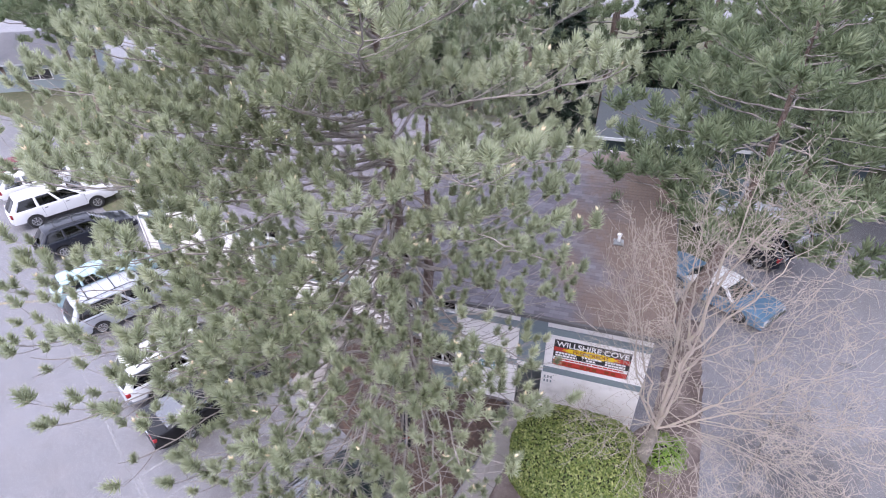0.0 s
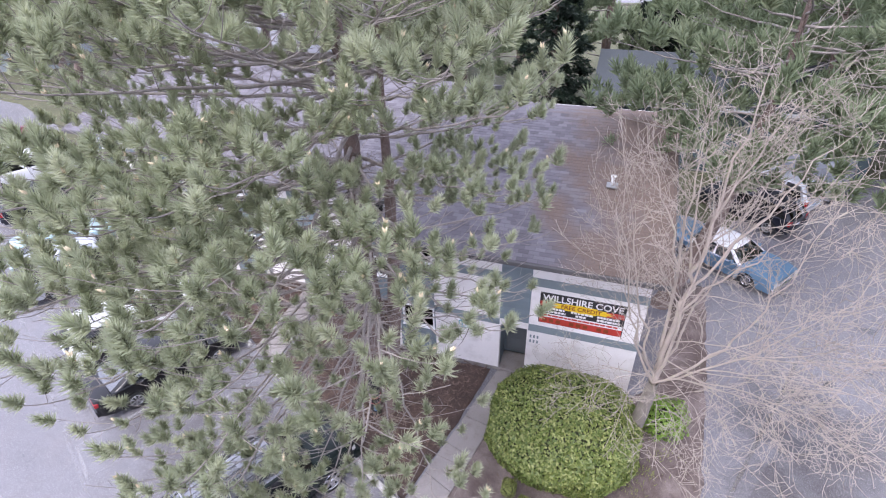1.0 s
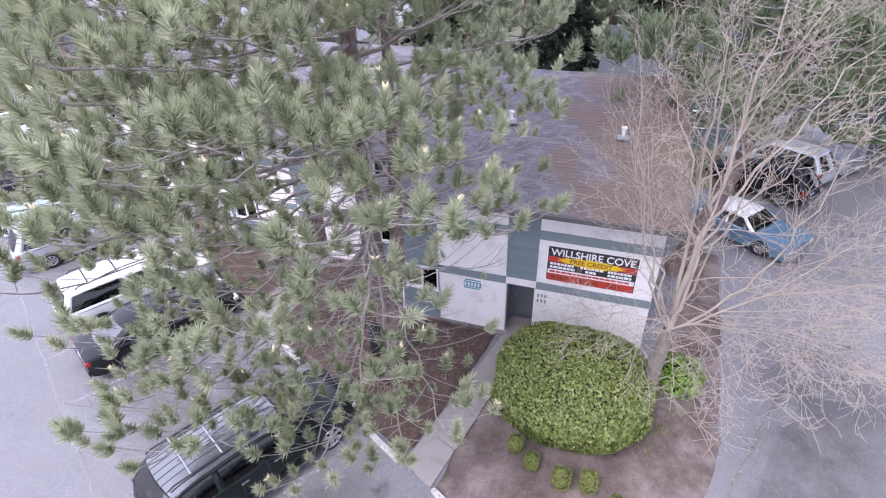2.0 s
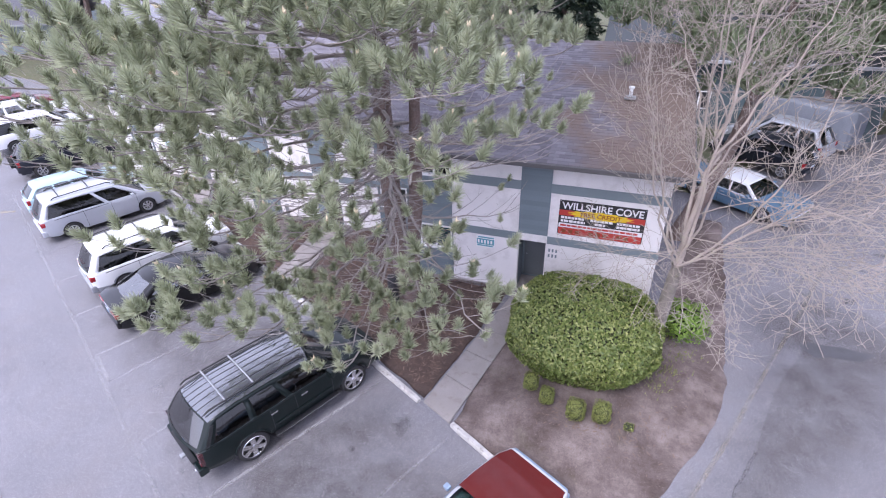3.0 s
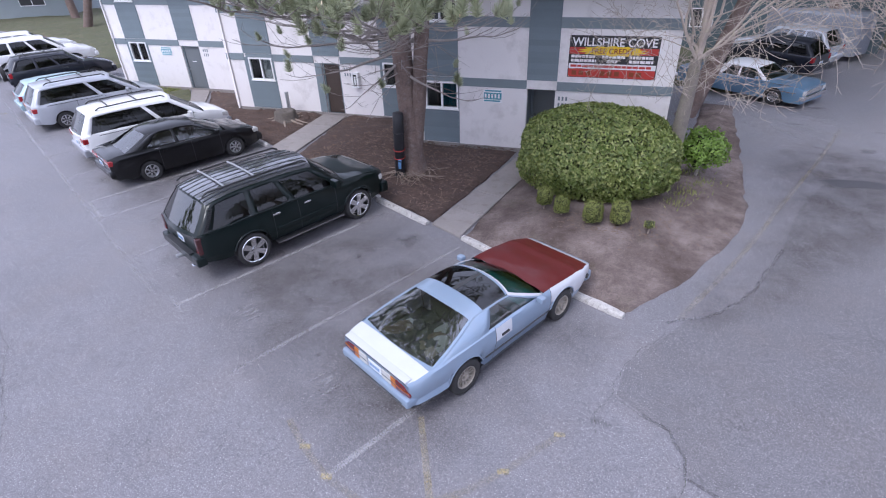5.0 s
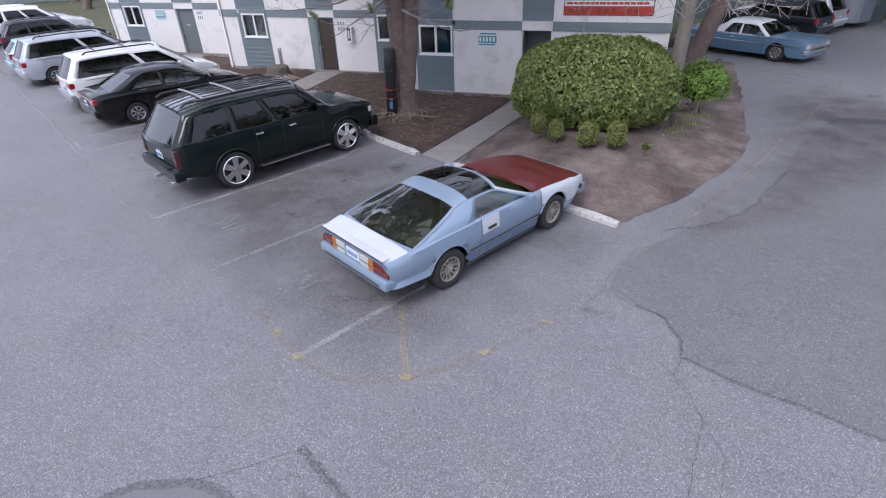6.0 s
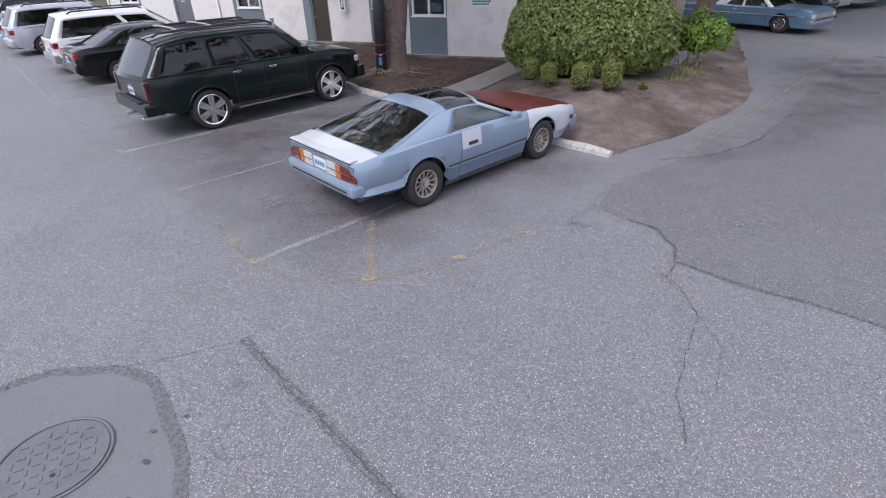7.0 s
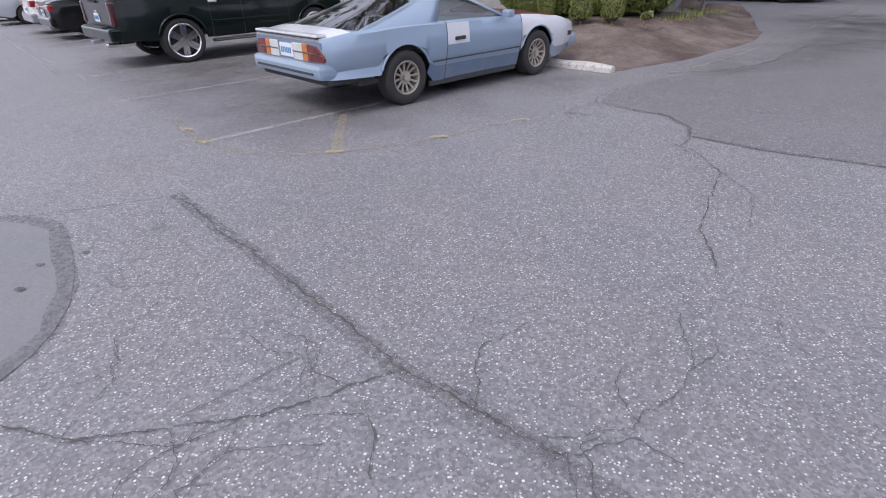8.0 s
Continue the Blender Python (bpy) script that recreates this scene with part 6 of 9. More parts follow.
# -- blue coupe --
P_BLUE = car_paint("faded_blue_paint", (0.245, 0.325, 0.430), 0.3, 0.38, 0.12)
# darker and dustier than the body blue, for the sill and tail panel
P_BLUE_LOW = car_paint("dusty_dark_blue_paint", (0.12, 0.18, 0.27), 0.2, 0.5, 0.2)
P_WHITE_PRIMER = car_paint("white_primer", (0.55, 0.565, 0.60), 0.0, 0.5, 0.10)
P_RED = car_paint("red_oxide_hood", (0.098, 0.013, 0.012), 0.0, 0.40, 0.015, 0.25)
coupe = dict(
    at=stand((-1.391, 5.084), (-0.186, 7.346), 1.07, 0.885), length=4.75, sill=0.20, wheel=(0.325, 0.205, 0.23, 12, "fin", M_RIM_BEIGE), axles=(1.07, 3.635), arch=1.20, tuck=0.012,
    width=[(0, 0.80), (0.15, 0.875), (0.6, 0.915), (1.2, 0.925), (2.3, 0.905), (3.6, 0.915), (4.3, 0.885), (4.62, 0.80), (4.75, 0.74)],
    shoulder=[(0, 0.845), (0.5, 0.895), (1.1, 0.915), (2.0, 0.90), (3.2, 0.855), (4.0, 0.80), (4.55, 0.715), (4.75, 0.66)],
    deck=[(0, 0.885), (0.25, 0.925), (0.5, 0.945), (3.0, 0.93), (3.3, 0.935), (3.55, 0.92), (4.1, 0.845), (4.55, 0.745), (4.75, 0.675)],
    under=[(0, 0.43), (0.6, 0.41), (0.8, 0.405), (1.4, 0.24), (1.6, 0.20), (4.2, 0.20), (4.55, 0.26), (4.75, 0.32)], crease=0.62, tuck_under=0.90, floor_from=1.3,
    cab=(0.36, 1.46, 2.32, 3.08), roof=(1.275, 0.655), roof_drop=(0.03, 0.03), bow=0.22, rear_bow=0.10, rear_edge=0.945,
    windows=[(0.455, 0.955, 0.06, 0.92, M_GLASS_SIDE)], glass=M_GLASS, screen_glass=M_GLASS_TEAL, rear_glass=M_GLASS_HATCH, screen_edge=0.92, paint=P_BLUE, pillar_paint=P_BLUE, windscreen_span=(0.04, 0.95), rear_window_span=(0.10, 0.95), rear_window_trim=P_BLUE, windscreen_trim=P_WHITE_PRIMER,
    panel_cuts=[0.36, 1.76, 2.17, 3.08, 3.24], seams=[1.76, 3.24],
    panels=[
        ("hood", lambda s, k, z: s > 3.08 and k >= 5 and s < 4.66, P_RED, "dull red-brown hood"),
        ("front_fender", lambda s, k, z: 3.24 < s < 4.70 and z > 0.42, P_WHITE_PRIMER, "white primer front fender"),
        ("rear_deck", lambda s, k, z: s < 0.36 and k >= 5, P_WHITE_PRIMER, "white primer rear deck"),
        ("door_patch", lambda s, k, z: 1.77 < s < 2.17 and k in (2, 3), P_WHITE_PRIMER, "white primer patch on the door"),
        ("lower_trim", lambda s, k, z: k == 0 and 1.4 < s < 3.3, P_BLUE_LOW, "darker blue lower sill"),
        ("front_apron", lambda s, k, z: s > 3.24, P_BLUE),
    ],
    roof_panels=[("roof_hoop", 1.46, 1.70, -1, 1, P_BLUE), ("t_top_glass", 1.705, 2.27, -0.97, -0.07, M_GLASS_BLACK), ("t_top_glass", 1.705, 2.27, 0.07, 0.97, M_GLASS_BLACK), ("t_bar", 1.70, 2.275, -0.065, 0.065, M_CABIN), ("roof_rail", 1.70, 2.32, 0.972, 1.0, M_CABIN), ("roof_rail", 1.70, 2.32, -1.0, -0.972, M_CABIN), ("header_rail", 2.275, 2.32, -0.97, 0.97, P_BLUE)],
    handles=[(1.99, 0.70)], handle_mat=M_DARK, seats=[1.85], seat_mat=M_SEAT, dash_mat=M_DASH_TEAL, mirror_back=0.22, mirror=0.17, mirror_h=0.13,
    fittings=[
        ("rear_bumper", -0.09, 0.16, -0.83, 0.83, 0.43, 0.605, P_BLUE, False, 0.055),
        ("bumper_strip", -0.096, -0.084, -0.70, 0.70, 0.485, 0.512, M_CABIN, False, 0.004),
        ("tail_panel", -0.012, 0.0, -0.79, 0.79, 0.60, 0.83, P_BLUE_LOW, False, 0.004),
        ("tail_lamp_amber", -0.035, -0.012, 0.40, 0.515, 0.615, 0.80, M_LAMP_AMBER, True, 0.01),
        ("reverse_lamp", -0.035, -0.012, 0.18, 0.395, 0.615, 0.80, M_LAMP_CLEAR, True, 0.01),
        ("lamp_divider", -0.039, -0.0352, 0.18, 0.78, 0.70, 0.712, M_CABIN, True, 0.0),
        ("spoiler", -0.028, 0.10, -0.75, 0.75, 0.874, 0.902, P_WHITE_PRIMER, False, 0.014),
        ("spoiler_lip", -0.030, -0.01, -0.74, 0.74, 0.860, 0.873, M_CABIN, False, 0.004),
        ("front_bumper", 4.60, 4.80, -0.78, 0.78, 0.30, 0.52, P_BLUE, False, 0.06),
        ("rear_valance", 0.02, 0.66, -0.80, 0.80, 0.36, 0.425, M_CABIN, False, 0.015),
        ("sill_skirt", 1.5, 3.22, 0.79, 0.825, 0.145, 0.215, M_CABIN, True, 0.008),
        ("side_strip", 1.5, 3.2, 0.902, 0.921, 0.455, 0.47, M_CABIN, True, 0.0),
        ("nose_bar", 4.47, 4.50, 0.80, 0.872, 0.50, 0.56, M_CABIN, True, 0.004),
        ("nose_bar", 4.53, 4.56, 0.78, 0.853, 0.50, 0.56, M_CABIN, True, 0.004),
    ], plate=(-0.013, 0.705))
blue_coupe = car("sports_coupe", "faded blue coupe, red-brown hood, white primer panels", coupe)


def cargo(t, s0, s1, w, z, seed):
    """Loose bags and rags under the hatch glass."""
    rnd = random.Random(seed)
    for k in range(15):
        bm = bmesh.new()
        bmesh.ops.create_icosphere(bm, subdivisions=3, radius=1.0)
        for v in bm.verts:
            v.co *= 1 + 0.35 * noise.noise(v.co * 1.7 + Vector((k * 3, seed, 0))) + 0.22 * noise.noise(v.co * 4.5 + Vector((seed, k * 5, 0)))
            v.co.z = min(v.co.z, 0.75)
        bmesh.ops.transform(bm, matrix=Matrix.Translation((rnd.uniform(s0, s1), rnd.uniform(-w, w), z + rnd.uniform(-0.02, 0.05))) @ Matrix.Rotation(rnd.uniform(0, 3), 4, "Z") @ Matrix.Diagonal((rnd.uniform(0.10, 0.26), rnd.uniform(0.07, 0.16), rnd.uniform(0.05, 0.11), 1)), verts=bm.verts)
        part("bundle", bm, [M_SEAT_TAN, M_CABIN, M_STRAW, M_SEAT, M_CURTAIN][k % 5], t, smooth=True)


def slab(bm, front, depth):
    """A plate from its front outline, thickened along the car."""
    a, b = [bm.verts.new(p) for p in front], [bm.verts.new((p[0] + depth, p[1], p[2])) for p in front]
    bm.faces.new(a)
    bm.faces.new(b[::-1])
    for i in range(len(a)):
        j = (i + 1) % len(a)
        bm.faces.new((a[i], b[i], b[j], a[j]))
    bmesh.ops.recalc_face_normals(bm, faces=bm.faces)
    return bm


def arch_lips(t, c, thick, paint, out=0.0):
    """A raised lip round each wheel opening."""
    width = curve(c["width"])
    R = c["wheel"][0]
    r = R * c.get("arch", 1.17) + 0.004
    for a in c["axles"]:
        for sgn in (1, -1):
            pts = [(a + r * math.cos(k * math.pi / 18), sgn * (width(a + r * math.cos(k * math.pi / 18)) * 0.988 + out), R + r * math.sin(k * math.pi / 18)) for k in range(2, 17)]
            v, f = tube(pts, [thick] * len(pts), 6)
            raw("wheel_arch_lip", v, f, paint, t, smooth=True)


# lamps that taper towards the flanks, with a pale stripe
for sgn in (1, -1):
    tail = [(-0.035, 0.52, 0.80), (-0.033, 0.70, 0.785), (-0.022, 0.79, 0.72), (-0.012, 0.815, 0.66), (-0.014, 0.81, 0.622), (-0.035, 0.52, 0.622)]
    lamp = part("tail_lamp_red", slab(bmesh.new(), [(s, sgn * y, z) for s, y, z in tail], 0.03), M_LAMP_RED, blue_coupe, "dark red wedge-shaped tail lamp")
    line = [(-0.039, 0.52, 0.716), (-0.039, 0.70, 0.714), (-0.022, 0.795, 0.700), (-0.022, 0.795, 0.690), (-0.039, 0.70, 0.702), (-0.039, 0.52, 0.704)]
    part("stripe", slab(bmesh.new(), [(s, sgn * y, z) for s, y, z in line], 0.004), M_LAMP_AMBER, lamp)
arch_lips(blue_coupe, coupe, 0.016, P_BLUE)

part("cargo_floor", boxed(0.30, 1.55, -0.66, 0.66, 0.60, 0.63), M_SEAT, blue_coupe)
cargo(blue_coupe, 0.6, 1.4, 0.5, 0.68, 4)

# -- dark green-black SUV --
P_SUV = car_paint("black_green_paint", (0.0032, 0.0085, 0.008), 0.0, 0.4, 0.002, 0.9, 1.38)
# black roof lifted to blue-grey: sky sheen put into the base colour
P_SUV_ROOF_SHEEN = car_paint("black_roof_paint_sky_sheen", (0.040, 0.044, 0.054), 0.0, 0.4, 0.05, 1.0, 2.6)
suv_plan = dict(
    at=stand((-6.978, 7.42), (-5.69, 10.071), 1.13, 0.985), length=5.05, sill=0.42, wheel=(0.40, 0.312, 0.27, 6, "spoke", M_CHROME), axles=(1.13, 4.076), arch=1.16, tuck=0.0,
    width=[(0, 0.88), (0.12, 0.955), (0.6, 0.99), (2.5, 1.0), (4.2, 0.99), (4.7, 0.95), (4.95, 0.86), (5.05, 0.78)],
    shoulder=[(0, 1.16), (1.0, 1.18), (3.6, 1.17), (4.0, 1.15), (4.8, 1.07), (5.05, 0.98)],
    deck=[(0, 1.18), (3.5, 1.20), (3.75, 1.245), (4.3, 1.215), (4.8, 1.13), (5.05, 1.02)],
    under=[(0, 0.56), (0.4, 0.46), (1.0, 0.42), (4.4, 0.40), (5.05, 0.42)], crease=0.5, belt_w=0.972,
    cab=(0.03, 0.44, 3.00, 3.74), roof=(1.92, 0.735), roof_drop=(0.10, 0.06), bow=0.24, rear_bow=0.16, rear_edge=0.90,
    windows=[(0.085, 0.325, 0.08, 0.86), (0.375, 0.585, 0.08, 0.86), (0.635, 0.925, 0.08, 0.86)], glass=M_GLASS_DARK, screen_glass=M_GLASS, rear_glass=M_GLASS_REAR, edge_fall=0.09, paint=P_SUV, rear_window_span=(0.10, 0.94),
    panel_cuts=[1.62, 2.35, 3.45, 3.75], seams=[1.72, 2.38, 3.42],
    panels=[("hood", lambda s, k, z: s > 3.72 and k >= 5 and s < 4.9, P_SUV), ("lower_cladding", lambda s, k, z: k == 0, P_SUV)],
    roof_paint=P_SUV_ROOF_SHEEN, handles=[(1.80, 1.05), (2.62, 1.05)], seats=[2.75, 1.85, 1.0], mirror=0.27, mirror_h=0.22, mirror_back=0.38,
    fittings=[
        ("rear_bumper", -0.12, 0.10, -0.93, 0.93, 0.48, 0.70, P_SUV, False, 0.04),
        ("bumper_step", -0.14, -0.02, -0.62, 0.62, 0.695, 0.725, M_DARK, False, 0.008),
        ("tow_bar", -0.22, -0.02, -0.06, 0.06, 0.42, 0.48, M_METAL, False, 0.01),
        ("exhaust_tip", -0.14, 0.35, -0.64, -0.55, 0.37, 0.45, M_CHROME, False, 0.03),
        ("tail_lamp", -0.018, 0.10, 0.80, 0.925, 0.74, 1.13, M_LAMP_SMOKE, True, 0.03),
        ("tail_lamp_bulb", -0.026, -0.012, 0.82, 0.905, 0.77, 0.86, M_LAMP_RED, True, 0.005),
        ("running_board", 1.68, 3.52, 0.92, 1.06, 0.33, 0.38, M_DARK, True, 0.015),
        ("board_trim", 1.68, 3.52, 1.061, 1.067, 0.35, 0.365, M_CHROME, True, 0.0),
        ("side_moulding", 1.75, 3.38, 0.985, 1.018, 0.66, 0.72, P_SUV, True, 0.008),
        ("front_bumper", 4.90, 5.13, -0.93, 0.93, 0.42, 0.70, P_SUV, False, 0.06),
        ("headlamp", 4.84, 4.985, 0.62, 0.885, 0.80, 0.94, M_LAMP_CLEAR, True, 0.03),
        ("grille", 5.0, 5.07, -0.60, 0.60, 0.74, 0.98, M_DARK, False, 0.02),
        ("rear_emblem", -0.008, 0.0, -0.08, 0.08, 0.93, 0.98, M_CHROME, False, 0.003),
        ("hatch_handle", -0.03, 0.0, -0.25, 0.25, 1.11, 1.15, M_DARK, False, 0.008),
        ("wiper", -0.02, 0.0, -0.1, 0.45, 1.20, 1.215, M_DARK, False, 0.003),
    ], plate=(-0.002, 0.86))
suv = car("suv", "black-green full-size SUV with chrome wheels and roof rails", suv_plan)

# louvred panels behind the rear side windows
for sgn in (1, -1):
    for k in range(11):
        s_, y_, z_ = suv_plan["side"](sgn)(0.045, 0.10 + 0.068 * k)
        part("louvre", boxed(s_ - 0.05, s_ + 0.05, y_ - 0.010, y_ + 0.010, z_ - 0.012, z_ + 0.012, bevel=0.004), M_DARK, suv)
arch_lips(suv, suv_plan, 0.022, P_SUV, 0.008)


def roof_rack(t, s0, s1, y, z, bars, grooves=0, bar_mat=M_DARK, plan=None):
    for sgn in (1, -1):
        v, f = tube([(s0, sgn * y, z - 0.06), (s0 + 0.12, sgn * y, z), ((s0 + s1) / 2, sgn * y, z + 0.015), (s1 - 0.12, sgn * y, z), (s1, sgn * y, z - 0.06)], [0.022] * 5, 8)
        raw("roof_rail", v, f, M_DARK, t, "dark roof rail", True)
    for s in bars:
        v, f = tube([(s, -y, z + 0.015), (s, -y * 0.5, z + 0.035), (s, y * 0.5, z + 0.035), (s, y, z + 0.015)], [0.022] * 4, 8)
        raw("cross_bar", v, f, bar_mat, t, "dark cross bar" if bar_mat == M_DARK else "silver cross bar", True)
    for k in range(grooves):
        at = -0.78 + 1.56 * k / (grooves - 1)
        pts = [Vector(plan["top"](s0 - 0.05 + (s1 - s0 + 0.05) * q / 8, at)) + Vector((0, 0, 0.002)) for q in range(9)]
        v, f = tube(pts, [0.011] * 9, 5)
        raw("roof_strip", v, f, M_DARK, t, smooth=True)


roof_rack(suv, 0.45, 2.95, 0.64, 1.905, (0.95, 1.65), 7, M_METAL, suv_plan)

# -- black sedan --
P_BLACK = car_paint("black_paint", (0.0035, 0.0035, 0.0045), 0.0, 0.4, 0.002, 1.0, 1.42)
sedan_plan = dict(
    at=stand((-13.087, 10.689), (-11.878, 13.108), 1.05, 0.885), length=4.82, sill=0.22, wheel=(0.32, 0.205, 0.21, 7, "plain", M_RIM), axles=(1.05, 3.79), arch=1.15,
    width=[(0, 0.76), (0.15, 0.845), (0.8, 0.905), (2.4, 0.915), (3.8, 0.905), (4.4, 0.85), (4.7, 0.74), (4.82, 0.64)],
    shoulder=[(0, 0.92), (0.4, 0.975), (1.5, 0.975), (3.2, 0.94), (4.0, 0.86), (4.6, 0.72), (4.82, 0.62)],
    deck=[(0, 0.97), (0.2, 1.04), (0.7, 1.075), (3.3, 1.0), (3.7, 1.0), (4.2, 0.92), (4.6, 0.79), (4.82, 0.64)],
    under=[(0, 0.34), (0.4, 0.24), (4.4, 0.20), (4.82, 0.26)],
    cab=(0.50, 1.34, 2.66, 3.62), roof=(1.49, 0.63), roof_drop=(0.07, 0.06), bow=0.24, rear_bow=0.20,
    windows=[(0.17, 0.47, 0.06, 0.90), (0.51, 0.93, 0.06, 0.90)], glass=M_GLASS_SIDE, screen_glass=M_GLASS, rear_glass=M_GLASS_SKY, paint=P_BLACK,
    panel_cuts=[], seams=[1.42, 2.42, 3.35], panels=[("hood", lambda s, k, z: s > 3.46 and k >= 5 and s < 4.7, P_BLACK)],
    handles=[(1.62, 0.84), (2.55, 0.83)], handle_mat=P_BLACK,
    fittings=[("rear_bumper", -0.06, 0.16, -0.80, 0.80, 0.36, 0.60, P_BLACK, False, 0.06), ("tail_lamp", -0.016, 0.16, 0.34, 0.81, 0.74, 0.90, M_LAMP_BRIGHT, True, 0.035), ("lamp_stripe", -0.019, -0.0155, 0.40, 0.70, 0.805, 0.835, M_LAMP_CLEAR, True, 0.0), ("boot_trim", -0.012, 0.0, -0.37, 0.37, 0.83, 0.86, M_CHROME, False, 0.004),
              ("front_bumper", 4.66, 4.87, -0.76, 0.76, 0.28, 0.52, P_BLACK, False, 0.06), ("headlamp", 4.50, 4.76, 0.50, 0.78, 0.60, 0.73, M_LAMP_CLEAR, True, 0.03), ("window_trim", 1.30, 3.1, 0.868, 0.885, 0.945, 0.962, M_CHROME, True, 0.003)],
    plate=(-0.013, 0.70))
car("sedan", "glossy black four-door sedan with silver wheels", sedan_plan)


# -- minivans --
def van_plan(at, paint, glass, rim, lamp=M_LAMP_BRIGHT, two_tone=None):
    return dict(
        at=at, length=4.95, sill=0.25, wheel=(0.33, 0.21, 0.21, 7, "plain", rim), axles=(0.98, 3.92), arch=1.15,
        width=[(0, 0.80), (0.15, 0.90), (0.8, 0.955), (2.6, 0.96), (4.0, 0.94), (4.5, 0.87), (4.82, 0.76), (4.95, 0.66)],
        shoulder=[(0, 1.02), (1.0, 1.04), (3.4, 1.0), (4.2, 0.92), (4.7, 0.80), (4.95, 0.70)],
        deck=[(0, 1.05), (3.7, 1.06), (4.05, 1.075), (4.5, 0.97), (4.8, 0.84), (4.95, 0.72)],
        under=[(0, 0.36), (0.4, 0.27), (4.5, 0.22), (4.95, 0.28)],
        cab=(0.04, 0.42, 2.95, 4.02), roof=(1.76, 0.70), bow=0.26, rear_bow=0.10, rear_edge=0.84, belt_w=0.965,
        windows=[(0.06, 0.60, 0.08, 0.86), (0.645, 0.93, 0.08, 0.84)], glass=glass, screen_glass=M_GLASS, rear_glass=M_GLASS, paint=paint,
        panel_cuts=[], seams=[1.55, 2.6, 3.6], panels=[("hood", lambda s, k, z: s > 4.02 and k >= 5 and s < 4.85, paint)] + ([("lower_cladding", lambda s, k, z: k == 0, two_tone)] if two_tone else []),
        handles=[(2.35, 0.92), (2.75, 0.92)], handle_mat=paint, seats=[2.75, 1.85, 0.95], seat_mat=M_SEAT_TAN, mirror=0.22, mirror_back=0.55,
        fittings=[("rear_bumper", -0.09, 0.14, -0.86, 0.86, 0.34, 0.60, two_tone or paint, False, 0.06), ("tail_lamp", -0.014, 0.16, 0.62, 0.885, 0.78, 0.95, lamp, True, 0.03), ("lamp_amber", -0.016, 0.06, 0.56, 0.615, 0.79, 0.94, M_LAMP_AMBER, True, 0.01),
                  ("front_bumper", 4.78, 5.0, -0.80, 0.80, 0.28, 0.54, two_tone or paint, False, 0.07), ("headlamp", 4.62, 4.88, 0.46, 0.80, 0.62, 0.76, M_LAMP_CLEAR, True, 0.03), ("door_rail", 0.5, 2.5, 0.955, 0.968, 0.99, 1.005, M_CABIN, True, 0.0)],
        plate=(-0.016, 0.70))


P_WHITE = car_paint("white_paint", (0.79, 0.79, 0.79), 0.0, 0.35, 0.05)
P_SILVER = car_paint("silver_paint", (0.50, 0.52, 0.56), 0.45, 0.35, 0.08)
P_GREY_LOW = car_paint("grey_cladding", (0.30, 0.31, 0.34), 0.2, 0.4, 0.10)
van_a = car("minivan", "white minivan with grey lower cladding and roof rails", van_plan(bay(16.5, -4.95, 0.955), P_WHITE, M_GLASS_DARK, M_RIM, two_tone=P_GREY_LOW))
roof_rack(van_a, 0.7, 2.9, 0.61, 1.765, (1.1, 2.0))
van_b = car("minivan", "silver minivan with silver wheels, parked at the kerb", van_plan(bay(22.15, -5.38, 0.955, 1.0), P_SILVER, M_GLASS_DARK, M_RIM))
roof_rack(van_b, 0.7, 2.9, 0.61, 1.765, (1.0, 2.1))


def hatch_plan(at, paint, glass, length=4.5, high=1.5, rim=M_RIM, two_tone=None, wide=0.88, sill=0.24, wr=0.33, hood=0.98):
    k = length / 4.5
    return dict(
        at=at, length=length, sill=sill, wheel=(wr, wr * 0.63, 0.21, 6, "plain", rim), axles=(0.85 * k, 3.5 * k), arch=1.15,
        width=[(0, wide * 0.88), (0.15, wide * 0.95), (0.8, wide), (3.6 * k, wide * 0.98), (4.2 * k, wide * 0.9), (4.5 * k, wide * 0.72)],
        shoulder=[(0, hood * 0.97), (2.5 * k, hood), (3.4 * k, hood * 0.96), (4.2 * k, hood * 0.84), (4.5 * k, hood * 0.72)],
        deck=[(0, hood), (3.1 * k, hood * 1.04), (3.6 * k, hood * 1.03), (4.2 * k, hood * 0.9), (4.5 * k, hood * 0.74)],
        cab=(0.06, 0.45 * k, 2.5 * k, 3.25 * k), roof=(high, wide * 0.70), bow=0.2, rear_bow=0.1,
        windows=[(0.07, 0.33, 0.07, 0.88), (0.37, 0.62, 0.07, 0.88), (0.66, 0.93, 0.07, 0.88)], glass=glass, screen_glass=M_GLASS, paint=paint,
        panel_cuts=[], seams=[1.3 * k, 2.2 * k, 3.1 * k], panels=[("hood", lambda s, q, z: s > 3.25 * k and q >= 5, paint)] + ([("lower_cladding", lambda s, q, z: q == 0, two_tone)] if two_tone else []),
        handles=[(1.45 * k, hood * 0.88), (2.35 * k, hood * 0.88)], handle_mat=M_DARK,
        fittings=[("rear_bumper", -0.09, 0.12, -wide * 0.9, wide * 0.9, sill + 0.12, sill + 0.34, two_tone or paint, False, 0.05), ("tail_lamp", -0.014, 0.12, wide * 0.70, wide * 0.93, hood * 0.74, hood * 0.96, M_LAMP_BRIGHT, True, 0.02),
                  ("front_bumper", length - 0.14, length + 0.06, -wide * 0.85, wide * 0.85, sill + 0.06, sill + 0.30, two_tone or paint, False, 0.05), ("headlamp", length - 0.22, length - 0.02, wide * 0.45, wide * 0.78, hood * 0.6, hood * 0.72, M_LAMP_CLEAR, True, 0.02)],
        plate=(-0.016, hood * 0.66))


